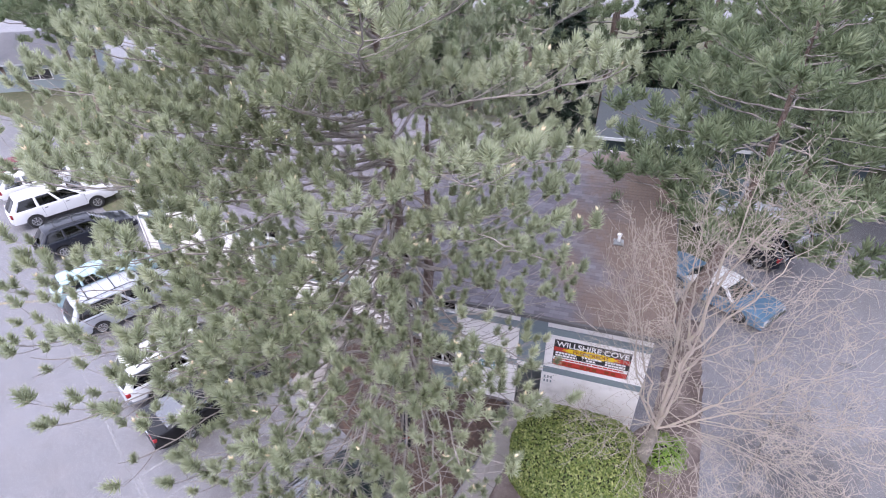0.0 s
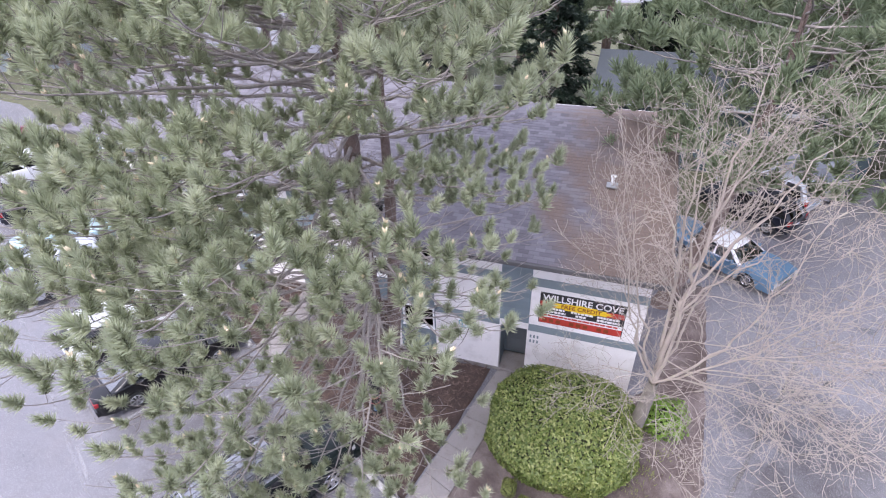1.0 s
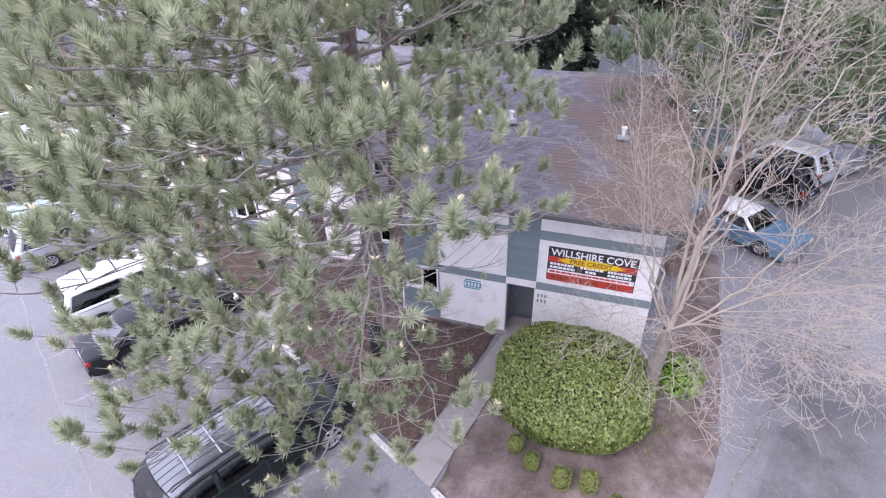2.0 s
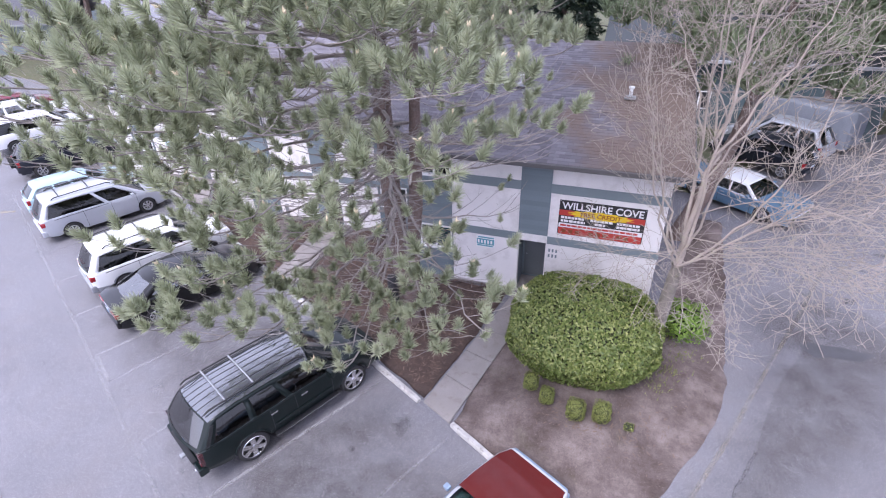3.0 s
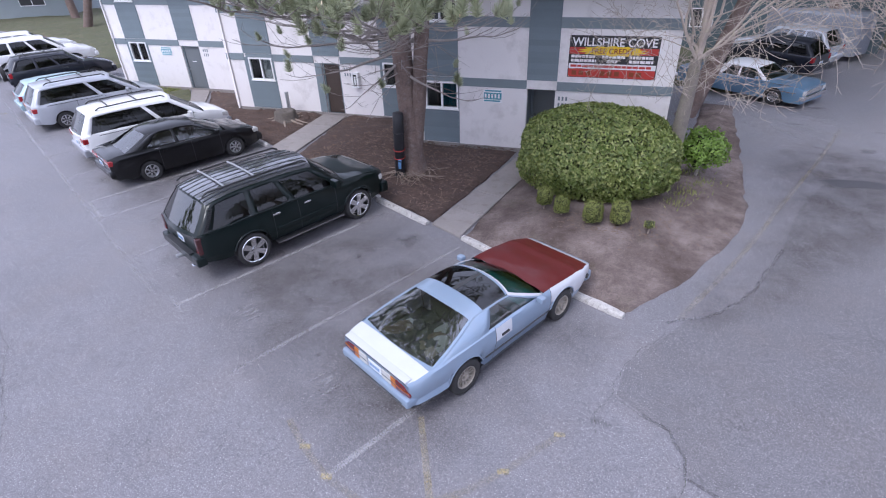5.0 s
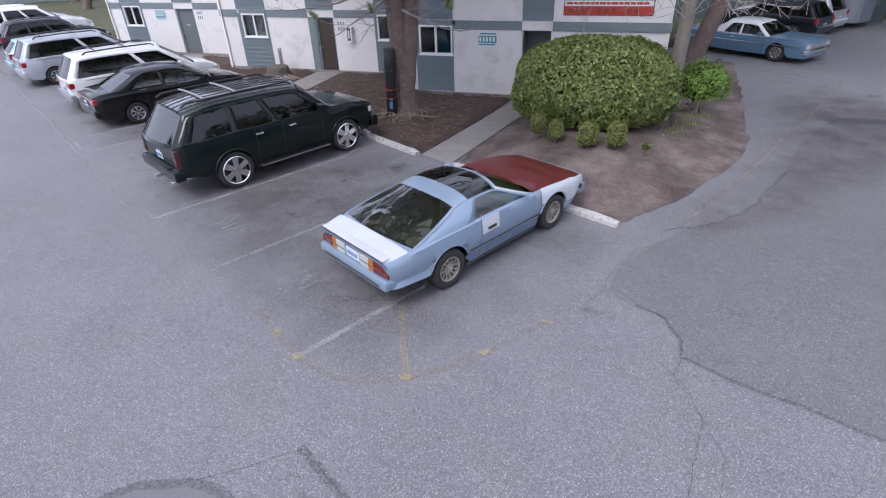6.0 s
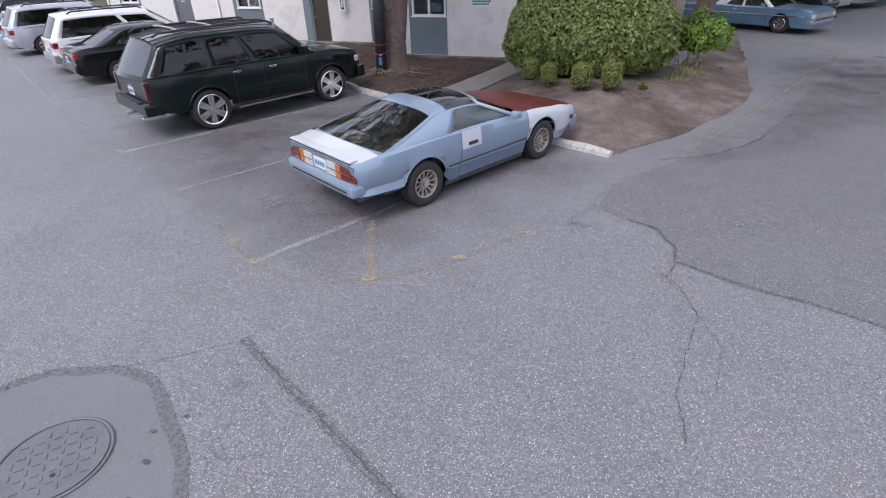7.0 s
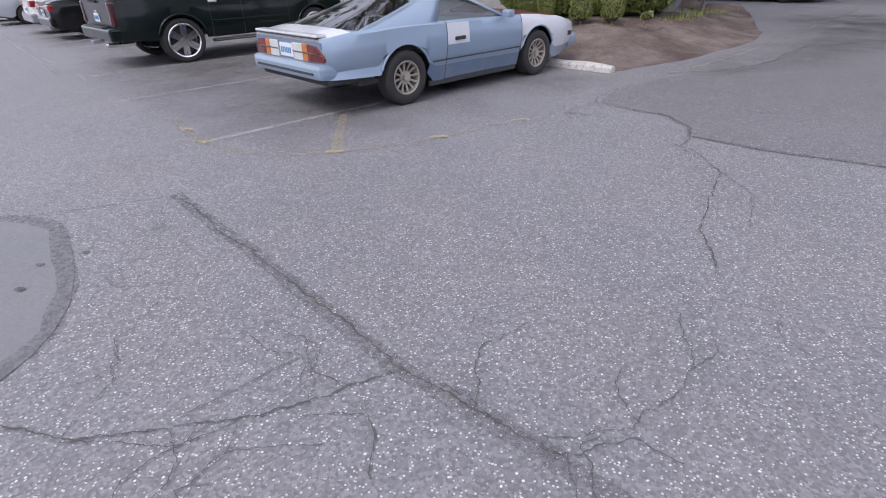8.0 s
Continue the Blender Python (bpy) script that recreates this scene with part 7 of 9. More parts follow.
P_TEAL = car_paint("pale_teal_paint", (0.40, 0.56, 0.60), 0.3, 0.35, 0.08)
P_NAVY = car_paint("blue_black_paint", (0.010, 0.012, 0.02), 0.0, 0.4, 0.012)
P_MAROON = car_paint("maroon_paint", (0.16, 0.015, 0.03), 0.2, 0.3, 0.06)
car("hatchback", "pale teal hatchback with red tail lamps", hatch_plan(bay(25.1, -5.35, 0.86), P_TEAL, M_GLASS, 4.4, 1.45, wide=0.86))
wagon = car("estate_car", "blue-black off-road estate car", hatch_plan(bay(30.3, -4.9, 0.9), P_NAVY, M_GLASS_DARK, 4.7, 1.72, wide=0.9, sill=0.38, wr=0.37, hood=1.1))
roof_rack(wagon, 0.7, 2.4, 0.54, 1.725, (1.0, 1.9))
spare = make_wheel(0.36, 0.21, 0.20, 6, "plain", M_RIM)
spare_hub = place("spare_wheel", spare[2], wagon, Matrix.Translation((-0.15, 0.1, 0.95)) @ Matrix.Rotation(-math.pi / 2, 4, "Z"))
place("tyre", spare[0], spare_hub)
place("rim", spare[1], spare_hub)
big = car("suv", "large white off-road wagon with dark windows", hatch_plan(bay(35.2, -5.4, 1.0), P_WHITE, M_GLASS_DARK, 5.6, 1.98, wide=1.0, sill=0.5, wr=0.41, hood=1.25))
car("pickup_truck", "white pickup truck with a covered bed", hatch_plan(bay(39.6, -5.3, 0.97), P_WHITE, M_GLASS, 5.4, 1.82, wide=0.97, sill=0.48, wr=0.39, hood=1.15))
car("hatchback", "maroon car parked among white trucks", hatch_plan(bay(43.6, -5.0, 0.88), P_MAROON, M_GLASS_DARK, 4.5, 1.45))

# -- blue classic with white roof --
P_SKY = car_paint("metallic_sky_blue", (0.125, 0.24, 0.36), 0.35, 0.3, 0.08)
classic_dir = -37.0
classic_plan = dict(
    at=Matrix.Translation((3.20, 26.34, 0)) @ Matrix.Rotation(radians(classic_dir), 4, "Z"), length=5.3, sill=0.22, wheel=(0.335, 0.20, 0.2, 8, "plain", M_CHROME), axles=(1.25, 4.27), arch=1.08, tuck=0.05,
    width=[(0, 0.90), (0.2, 0.97), (2.5, 1.0), (4.6, 0.98), (5.2, 0.93), (5.3, 0.90)],
    shoulder=[(0, 0.82), (1.2, 0.87), (3.4, 0.86), (5.0, 0.82), (5.3, 0.76)],
    deck=[(0, 0.85), (1.0, 0.90), (3.5, 0.90), (3.9, 0.92), (4.9, 0.87), (5.3, 0.79)],
    cab=(1.50, 2.05, 3.30, 3.92), roof=(1.37, 0.70), bow=0.16, rear_bow=0.12, crease=0.66,
    windows=[(0.22, 0.50, 0.06, 0.88), (0.54, 0.94, 0.06, 0.88)], glass=M_GLASS, paint=P_SKY, pillar_paint=P_WHITE, roof_paint=P_WHITE, windscreen_trim=P_WHITE, rear_window_trim=P_WHITE,
    panel_cuts=[], seams=[2.35, 3.75], panels=[("hood", lambda s, k, z: s > 3.92 and k >= 5, P_SKY)],
    handles=[(2.5, 0.74)], seats=[3.0, 2.2], fittings=[("rear_bumper", -0.13, 0.05, -0.95, 0.95, 0.38, 0.54, M_CHROME, False, 0.04), ("front_bumper", 5.24, 5.40, -0.95, 0.95, 0.36, 0.52, M_CHROME, False, 0.04), ("grille", 5.28, 5.34, -0.62, 0.62, 0.54, 0.72, M_CHROME, False, 0.01), ("headlamp", 5.27, 5.35, 0.64, 0.88, 0.56, 0.70, M_LAMP_CLEAR, True, 0.03), ("side_trim", 0.1, 5.1, 0.985, 1.006, 0.60, 0.63, M_CHROME, True, 0.004), ("side_trim", 0.1, 5.1, 0.955, 0.985, 0.835, 0.85, M_CHROME, True, 0.004)])
car("classic_car", "long metallic blue classic car with a white roof", classic_plan)
car("suv", "dark blue-black estate car beside the blue classic", hatch_plan(Matrix.Translation((8.75, 27.9, 0)) @ Matrix.Rotation(radians(143), 4, "Z"), P_NAVY, M_GLASS_DARK, 4.6, 1.66, wide=0.9, sill=0.34, wr=0.36, hood=1.05))
car("minivan", "silver-grey van with a white window frame", hatch_plan(Matrix.Translation((9.9, 30.2, 0)) @ Matrix.Rotation(radians(143), 4, "Z"), P_SILVER, M_GLASS, 4.8, 1.8, wide=0.95, sill=0.3, wr=0.34, hood=1.05))


def covered_vehicle(at, turn, L, W, H):
    """A vehicle under a grey tarpaulin: draped over a boxy form, folds towards the hem."""
    t = thing("covered_vehicle", Matrix.Translation(at) @ Matrix.Rotation(radians(turn), 4, "Z"), "boxy vehicle under a creased blue-grey tarpaulin", "vehicle")
    bm = bmesh.new()
    nu, nv = 60, 12
    rows = []
    for i in range(nv + 1):
        h = i / nv
        row = []
        for k in range(nu):
            a = math.tau * k / nu
            ca, sa = math.cos(a), math.sin(a)
            e = 0.28
            x = L / 2 * math.copysign(abs(ca) ** e, ca)
            y = W / 2 * math.copysign(abs(sa) ** e, sa)
            fold = 1 + 0.02 * math.sin(a * 17 + 2 * math.sin(a * 3)) * (1 - h)
            shrink = 1 - 0.10 * max(0, h - 0.75) ** 1.0
            z = 0.28 + (H - 0.28) * h + 0.03 * noise.noise((x, y, h * 3))
            row.append(bm.verts.new((x * fold * shrink, y * fold * shrink, z)))
        rows.append(row)
    for p, q in zip(rows, rows[1:]):
        for k in range(nu):
            bm.faces.new((p[k], p[(k + 1) % nu], q[(k + 1) % nu], q[k]))
    last = rows[-1]
    for s in (0.8, 0.5, 0.2):
        row = [bm.verts.new((v.co.x * s / 1.0, v.co.y * s / 1.0, H + 0.05 * (1 - s) + 0.02 * noise.noise((v.co.x * s, v.co.y * s, 4)))) for v in rows[-1]]
        for k in range(nu):
            bm.faces.new((last[k], last[(k + 1) % nu], row[(k + 1) % nu], row[k]))
        last = row
    bm.faces.new(last)
    bmesh.ops.recalc_face_normals(bm, faces=bm.faces)
    part("tarpaulin", bm, surf("grey_tarpaulin", (0.21, 0.225, 0.26), 0.55, var=0.25, scale=1.5, bump=0.3), t, smooth=True)
    me = make_wheel(0.34, 0.2, 0.2, 6, "plain", M_RIM)
    for a in (-L * 0.3, L * 0.3):
        for sgn in (1, -1):
            m = Matrix.Translation((a, sgn * (W / 2 - 0.2), 0.34)) @ (Matrix.Rotation(math.pi, 4, "Z") if sgn > 0 else Matrix.Identity(4))
            hub = place("wheel", me[2], t, m)
            place("tyre", me[0], hub)
            place("rim", me[1], hub)


covered_vehicle((9.2, 34.0, 0.0), -37, 6.0, 2.2, 2.2)


# ---- plants ----
def unit(v):
    return v / np.maximum(np.linalg.norm(v, axis=-1, keepdims=True), 1e-9)


def tufts_mesh(name, at, along, size, material, parent, rng, levels=7, ring=5, length=0.55, spread=(0.3, 1.2), stem=0.05, twice=True):
    """Brushes of needles: rings round a short shoot carry needles that lean forward towards its tip; all tufts in one mesh."""
    at, along, size = np.asarray(at), unit(np.asarray(along)), np.asarray(size)
    n = len(at)
    side = unit(np.cross(along, unit(rng.normal(size=(n, 3)))))
    up = np.cross(along, side)
    k = np.linspace(0, 1, levels + 1)
    turn = np.arange(ring) / ring * math.tau
    swirl = turn[None, :] + 2.39996 * np.arange(levels + 1)[:, None] * 0
    rv = side[:, None, None] * np.cos(swirl)[None, ..., None] + up[:, None, None] * np.sin(swirl)[None, ..., None]
    rings = at[:, None, None] + along[:, None, None] * (k[None, :, None, None] * size[:, None, None, None] * 0.62) + rv * (size[:, None, None, None] * stem)
    base = rings.reshape(n, -1, 3)
    lv, rg = np.meshgrid(np.arange(levels), np.arange(ring), indexing="ij")
    lv, rg = lv.ravel(), rg.ravel()
    b0, b1 = lv * ring + rg, (lv + 1) * ring + (rg + 1) % ring
    if twice:
        b0, b1, lv, rg = np.concatenate([b0, (lv + 1) * ring + rg]), np.concatenate([b1, lv * ring + (rg + 1) % ring]), np.concatenate([lv, lv]), np.concatenate([rg, rg])
    m = len(lv)
    kk = (lv + 0.5) / levels
    ang = (rg + 0.5) / ring * math.tau + rng.normal(0, 0.30, (n, m))
    lean = spread[1] + (spread[0] - spread[1]) * kk[None] ** 1.3 + rng.normal(0, 0.15, (n, m))
    d = along[:, None] * np.cos(lean)[..., None] + (side[:, None] * np.cos(ang)[..., None] + up[:, None] * np.sin(ang)[..., None]) * np.sin(lean)[..., None]
    root = (base[:, b0] + base[:, b1]) / 2
    tips = root + d * (size[:, None, None] * length * rng.uniform(0.82, 1.12, (n, m, 1)))
    verts = np.concatenate([base, tips], 1)
    step = verts.shape[1]
    tri = np.stack([b0, b1, base.shape[1] + np.arange(m)], 1)
    faces = (tri[None] + (np.arange(n) * step)[:, None, None]).reshape(-1, 3)
    return raw_np(name, verts.reshape(-1, 3), faces, material, parent)


def bezier(a, b, c, n):
    return [a * (1 - t) ** 2 + b * 2 * t * (1 - t) + c * t * t for t in [i / n for i in range(n + 1)]]


class Pine:
    """Grows limbs with branchlets, and keeps where tufts and buds sit."""

    def __init__(self, seed):
        self.rnd = random.Random(seed)
        self.wood, self.at, self.along, self.size = Pile(), [], [], []
        self.near = True
        # under this height, by bearing, the limbs are bare but for their ends
        self.floor_z, self.thin = None, straight([(4.4, 0.13), (6.0, 0.8)])

    def limb(self, start, tip, thick, dense=1.0, sag=0.35, bare=0.42):
        r = self.rnd
        start, tip = Vector(start), Vector(tip)
        run = (tip - start).length
        mid = start.lerp(tip, 0.5) + Vector((r.uniform(-0.3, 0.3), r.uniform(-0.3, 0.3), -sag * run * 0.12))
        n = max(5, int(run / 0.5))
        pts = bezier(start, mid, tip, n)
        pts = [p + Vector((r.gauss(0, 0.03), r.gauss(0, 0.03), r.gauss(0, 0.03))) if 0 < i < n else p for i, p in enumerate(pts)]
        rad = [max(0.012, thick * (1 - i / n) ** 0.8) for i in range(n + 1)]
        self.wood.tube(pts, rad, 6 if self.near else 4)
        # bare dead twigs on the inner part
        s = 0.12
        while s < bare and self.near:
            i = min(n - 1, int(s * n))
            d = (pts[i + 1] - pts[i]).normalized()
            out = Vector((r.gauss(0, 1), r.gauss(0, 1), r.gauss(0, 0.5))).normalized()
            e = pts[i] + (d * 0.6 + out * 0.8) * r.uniform(0.4, 1.1)
            self.wood.tube([pts[i], pts[i].lerp(e, 0.5) + Vector((0, 0, 0.05)), e], [0.009, 0.007, 0.003], 3)
            q = pts[i].lerp(e, 0.55)
            self.wood.tube([q, q + (d * 0.5 + out.cross(d) * 0.7) * r.uniform(0.15, 0.45)], [0.006, 0.003], 3)
            s += r.uniform(0.16, 0.34) / run
        s, flip = bare, 1
        while s < 1.0:
            i = min(n - 1, int(s * n))
            p = pts[i].lerp(pts[i + 1], s * n - i)
            d = (pts[i + 1] - pts[i]).normalized()
            out = Vector((-d.y, d.x, 0)).normalized() * flip
            long = (0.45 + 1.15 * (1 - abs(s - 0.62) * 1.5)) * r.uniform(0.6, 1.15) * min(1.0, run / 4.0 + 0.3)
            long = max(0.3, long)
            way = (d * r.uniform(0.5, 0.9) + out * r.uniform(0.5, 1.0) + Vector((0, 0, r.uniform(0.0, 0.45)))).normalized()
            self.branchlet(p, way, long, max(0.008, rad[i] * 0.35))
            flip = -flip
            s += r.uniform(0.24, 0.38) / run / dense
        self.branchlet(pts[-1], (pts[-1] - pts[-2]).normalized() + Vector((0, 0, 0.25)), 0.4, 0.012)

    def branchlet(self, p, way, long, thick):
        r = self.rnd
        n = 3
        end = p + way * long + Vector((0, 0, 0.12 * long))
        pts = bezier(p, p + way * long * 0.55 - Vector((0, 0, 0.05 * long)), end, n)
        self.wood.tube(pts, [thick, thick * 0.8, thick * 0.65, thick * 0.5], 4 if self.near else 3)
        d = (pts[-1] - pts[-2]).normalized()
        self.tuft(end, d)
        k = 0.42
        while k < 0.95:
            q = p.lerp(end, k)
            side = Vector((r.gauss(0, 1), r.gauss(0, 1), r.gauss(0.4, 0.6))).normalized()
            w = (d * 0.55 + side * 0.75).normalized()
            e = q + w * r.uniform(0.10, 0.24)
            if self.near:
                self.wood.tube([q, e], [thick * 0.5, thick * 0.4], 3)
            self.tuft(e, w)
            k += r.uniform(0.28, 0.46) / max(long, 0.3)

    def tuft(self, p, d):
        r = self.rnd
        if self.floor_z and p.z < self.floor_z(math.degrees(math.atan2(p.y, p.x))) and r.random() > self.thin(math.hypot(p.x, p.y)):
            return
        if self.floor_z and p.z < 9.5 and p.y < 0 and p.x < -1.2 and math.hypot(p.x, p.y) > 6.4 and r.random() > 0.35:
            return
        w = Vector(d) * 0.55 + Vector((r.gauss(0, 0.16), r.gauss(0, 0.16), 0.85 + r.gauss(0, 0.18)))
        self.at.append(tuple(p))
        self.along.append(tuple(w.normalized()))
        self.size.append(r.uniform(0.28, 0.44))


def trunk_mesh(pile, points, radii, sides=14):
    """A trunk whose outline is uneven along and around."""
    pts, rr = [], []
    P = [Vector(p) for p in points]
    for i in range(len(P) - 1):
        for t in (0, 0.25, 0.5, 0.75):
            q = P[i].lerp(P[i + 1], t)
            pts.append(q)
            rr.append((radii[i] + (radii[i + 1] - radii[i]) * t) * (1 + 0.06 * noise.noise(q * 1.3)))
    pts.append(P[-1])
    rr.append(radii[-1])
    v, f = tube(pts, rr, sides)
    v = [q + (q - pts[i // sides]) * 0.10 * noise.noise(Vector((q.x * 5, q.y * 5, q.z * 1.1))) for i, q in enumerate(v)]
    pile.add(v, f)


# ends of the limbs that reach out over the parking bays
AIMS_FRONT = [((-7.7, 5.7, 9.3), 7.9), ((-6.2, 6.0, 8.1), 6.8), ((-4.6, 5.8, 9.2), 7.8), ((-3.9, 5.7, 8.0), 6.6), ((-9.6, 6.6, 9.5), 8.2), ((-11.3, 7.7, 9.4), 8.2),
              ((-4.0, 7.3, 5.0), 4.1), ((-5.2, 6.2, 6.5), 5.4), ((-7.2, 6.0, 8.2), 7.0), ((-4.9, 5.7, 5.9), 4.6), ((-5.9, 5.9, 5.7), 4.5), ((-3.2, 6.4, 5.3), 4.2)]
# short limbs high on the side towards the open bays
AIMS_FRONT += [((-4.6, 10.2, 13.6), 12.2), ((-5.6, 9.8, 13.0), 11.8), ((-6.6, 10.4, 13.8), 12.4), ((-5.0, 11.2, 14.6), 13.4), ((-4.2, 11.6, 13.2), 12.2), ((-6.2, 11.4, 14.9), 13.8), ((-7.2, 9.4, 12.4), 11.2), ((-5.2, 10.6, 15.6), 14.6)]
# long limbs on the side towards the row of parked cars
AIMS_FRONT += [((-12.6, 10.2, 12.0), 10.8), ((-13.2, 11.6, 12.6), 11.4), ((-12.2, 9.0, 11.2), 10.0), ((-13.4, 12.6, 11.2), 10.0), ((-11.2, 8.2, 12.0), 10.8), ((-13.0, 13.6, 13.2), 12.0), ((-11.6, 11.5, 13.6), 12.4), ((-10.4, 9.2, 13.2), 12.0), ((-13.9, 11.0, 10.2), 9.2), ((-12.0, 14.8, 12.2), 11.0)]


def big_pine():
    t = thing("pine_tree", Matrix.Translation((-5.35, 13.2, 0.05)), "tall pine with long-needled tufts and pale buds", "tree")
    B = Vector((-5.35, 13.2, 0.05))
    tr = Pile()
    stem = [(0, 0, -0.2), (0.0, 0.0, 0.12), (-0.02, 0.0, 0.5), (-0.08, 0.02, 1.6), (-0.16, 0.03, 2.8), (-0.25, 0.0, 4.6), (-0.22, -0.15, 6.8), (-0.12, -0.2, 9.2), (-0.2, -0.1, 11.5), (-0.35, 0.0, 13.8), (-0.4, 0.1, 16.4), (-0.45, 0.1, 18.4)]
    trunk_mesh(tr, stem, [0.52, 0.37, 0.31, 0.29, 0.28, 0.26, 0.22, 0.18, 0.13, 0.085, 0.05, 0.02])
    second = [(0.10, 0.0, 0.9), (0.24, 0.03, 2.4), (0.42, 0.08, 4.2), (0.55, 0.0, 6.0), (0.75, -0.3, 8.0), (0.9, -0.6, 10.2), (1.0, -0.7, 12.0)]
    trunk_mesh(tr, second, [0.20, 0.20, 0.19, 0.16, 0.12, 0.07, 0.03], 10)
    raw("trunk", tr.v, tr.f, M_BARK, t, "reddish-grey furrowed double trunk", True)
    g = Pine(11)
    g.floor_z = curve([(-180, 5.2), (-140, 5.2), (-105, 6.2), (-85, 9.1), (-50, 9.5), (-30, 8.4), (40, 8.0), (70, 6.0), (120, 6.2), (180, 5.2)])

    def on_stem(z):
        pts = [Vector(p) for p in stem]
        for a, b in zip(pts, pts[1:]):
            if a.z <= z <= b.z:
                return a.lerp(b, (z - a.z) / (b.z - a.z))
        return pts[-1]

    # limbs whose ends can be told apart
    aims = [((-4.7, 6.3, 5.5), 3.9), ((-3.6, 7.1, 4.9), 3.8), ((-2.5, 6.9, 6.9), 5.6), ((-1.3, 9.0, 8.0), 6.4), ((-1.5, 11.3, 6.7), 5.5), ((-8.5, 8.3, 6.7), 5.3),
            ((-10.1, 8.2, 6.9), 5.6), ((-6.9, 6.7, 6.4), 5.2), ((-9.9, 10.4, 5.3), 4.4), ((-11.6, 9.6, 6.4), 5.4), ((-2.5, 13.7, 4.1), 3.8), ((-10.8, 13.0, 4.5), 4.0),
            ((-8.8, 15.4, 5.2), 4.6), ((-1.4, 14.4, 6.3), 5.4), ((-3.5, 12.6, 2.5), 3.0), ((-8.2, 12.2, 3.0), 3.6), ((-6.2, 11.2, 2.6), 3.3), ((-9.4, 11.8, 3.9), 3.9),
            ((-1.3, 9.3, 11.2), 9.2), ((-3.7, 6.1, 8.9), 7.4), ((-5.7, 7.0, 10.1), 8.6), ((-3.9, 7.5, 12.4), 10.5), ((-1.8, 8.6, 11.8), 10.0),
            ((-1.6, 10.6, 9.4), 8.6), ((-1.3, 12.0, 8.6), 7.9), ((-2.4, 14.2, 8.4), 7.8), ((-1.6, 13.2, 9.8), 9.0), ((-2.9, 11.6, 8.6), 7.8), ((-3.2, 9.6, 9.6), 8.6), ((-1.4, 14.8, 7.2), 6.4), ((-1.3, 11.0, 7.2), 6.2), ((-2.2, 12.8, 11.4), 10.4), ((-2.0, 9.6, 12.6), 11.2),
            ((-10.8, 7.3, 8.1), 6.6), ((-12.6, 9.5, 7.6), 6.4), ((-12.8, 12.5, 7.4), 6.2), ((-8.0, 6.4, 8.6), 7.2), ((-3.8, 6.2, 7.3), 5.9)]
    aims += AIMS_FRONT
    for tip, z in aims:
        s = on_stem(z)
        g.limb(s, Vector(tip) - B, 0.05, 1.15 if z < 6.5 else 1.0, 0.5, 0.46 if z < 6 else 0.34)
    reach = curve([(5.5, 6.0), (7.5, 7.0), (9.5, 6.9), (11.5, 5.8), (13.4, 4.9), (15.0, 3.9), (17.0, 2.2), (18.2, 0.9)])
    z, a = 6.6, 0.4
    while z < 18.1:
        a += 2.39996
        L = reach(z) * g.rnd.uniform(0.68, 1.08)
        s = on_stem(z)
        up = 0.9 + 0.13 * (z - 5)
        tip = s + Vector((L * math.cos(a), L * math.sin(a), up * g.rnd.uniform(0.6, 1.3)))
        w = tip + B
        if not (w.x > -0.7 or (w.y < 5.2)):
            g.limb(s, tip, 0.020 + 0.0045 * L, 1.15 if z < 10 else 1.3, 0.4, 0.40 if z < 9 else 0.22 if z < 12 else 0.10)
        z += 0.23 if z < 10 else 0.135
    # the side towards the open car park is the fullest
    for k in range(22):
        a = radians(-165 + 118 * ((k * 0.618) % 1.0))
        z = 7.6 + 6.6 * ((k * 0.381) % 1.0)
        L = reach(z) * g.rnd.uniform(0.75, 1.06)
        s = on_stem(z)
        tip = s + Vector((L * math.cos(a), L * math.sin(a), g.rnd.uniform(0.3, 1.6)))
        if (tip + B).x < -0.8 and (tip + B).y > 5.5:
            g.limb(s, tip, 0.020 + 0.0045 * L, 1.05, 0.4, 0.45)
    # short dead twigs low on the trunk
    for k in range(34):
        zz = g.rnd.uniform(2.8, 6.0)
        a = g.rnd.uniform(0, math.tau)
        s = on_stem(zz)
        e = s + Vector((math.cos(a), math.sin(a), g.rnd.uniform(-0.25, 0.3))) * g.rnd.uniform(0.5, 1.7)
        m = s.lerp(e, 0.5) + Vector((g.rnd.gauss(0, 0.15), g.rnd.gauss(0, 0.15), 0.1))
        g.wood.tube(bezier(s, m, e, 5), [0.022, 0.018, 0.014, 0.010, 0.007, 0.004], 4)
        for q in range(3):
            b = s.lerp(e, g.rnd.uniform(0.4, 0.9))
            g.wood.tube([b, b + Vector((g.rnd.gauss(0, 0.4), g.rnd.gauss(0, 0.4), g.rnd.gauss(-0.2, 0.3)))], [0.009, 0.003], 3)
    # two low boughs that reach out over the walk
    for tip, zz in (((-1.5, 7.35, 5.6), 5.2), ((-2.2, 7.3, 5.1), 4.8)):
        g.limb(on_stem(zz), Vector(tip) - B, 0.045, 1.1, 0.5, 0.62)
    raw("limb_wood", g.wood.v, g.wood.f, M_LIMB, t, "grey-brown limbs", True)["kind"] = "stuff"
    rng = np.random.default_rng(5)
    crown = tufts_mesh("crown", g.at, g.along, g.size, M_NEEDLE, t, rng, 9, 7, 0.40, (0.22, 1.05), 0.030)
    crown["kind"] = "stuff"
    # pale buds at some tips
    pick = rng.random(len(g.at)) < 0.20
    A, D, S = np.array(g.at)[pick], np.array(g.along)[pick], np.array(g.size)[pick]
    v, f = [], []
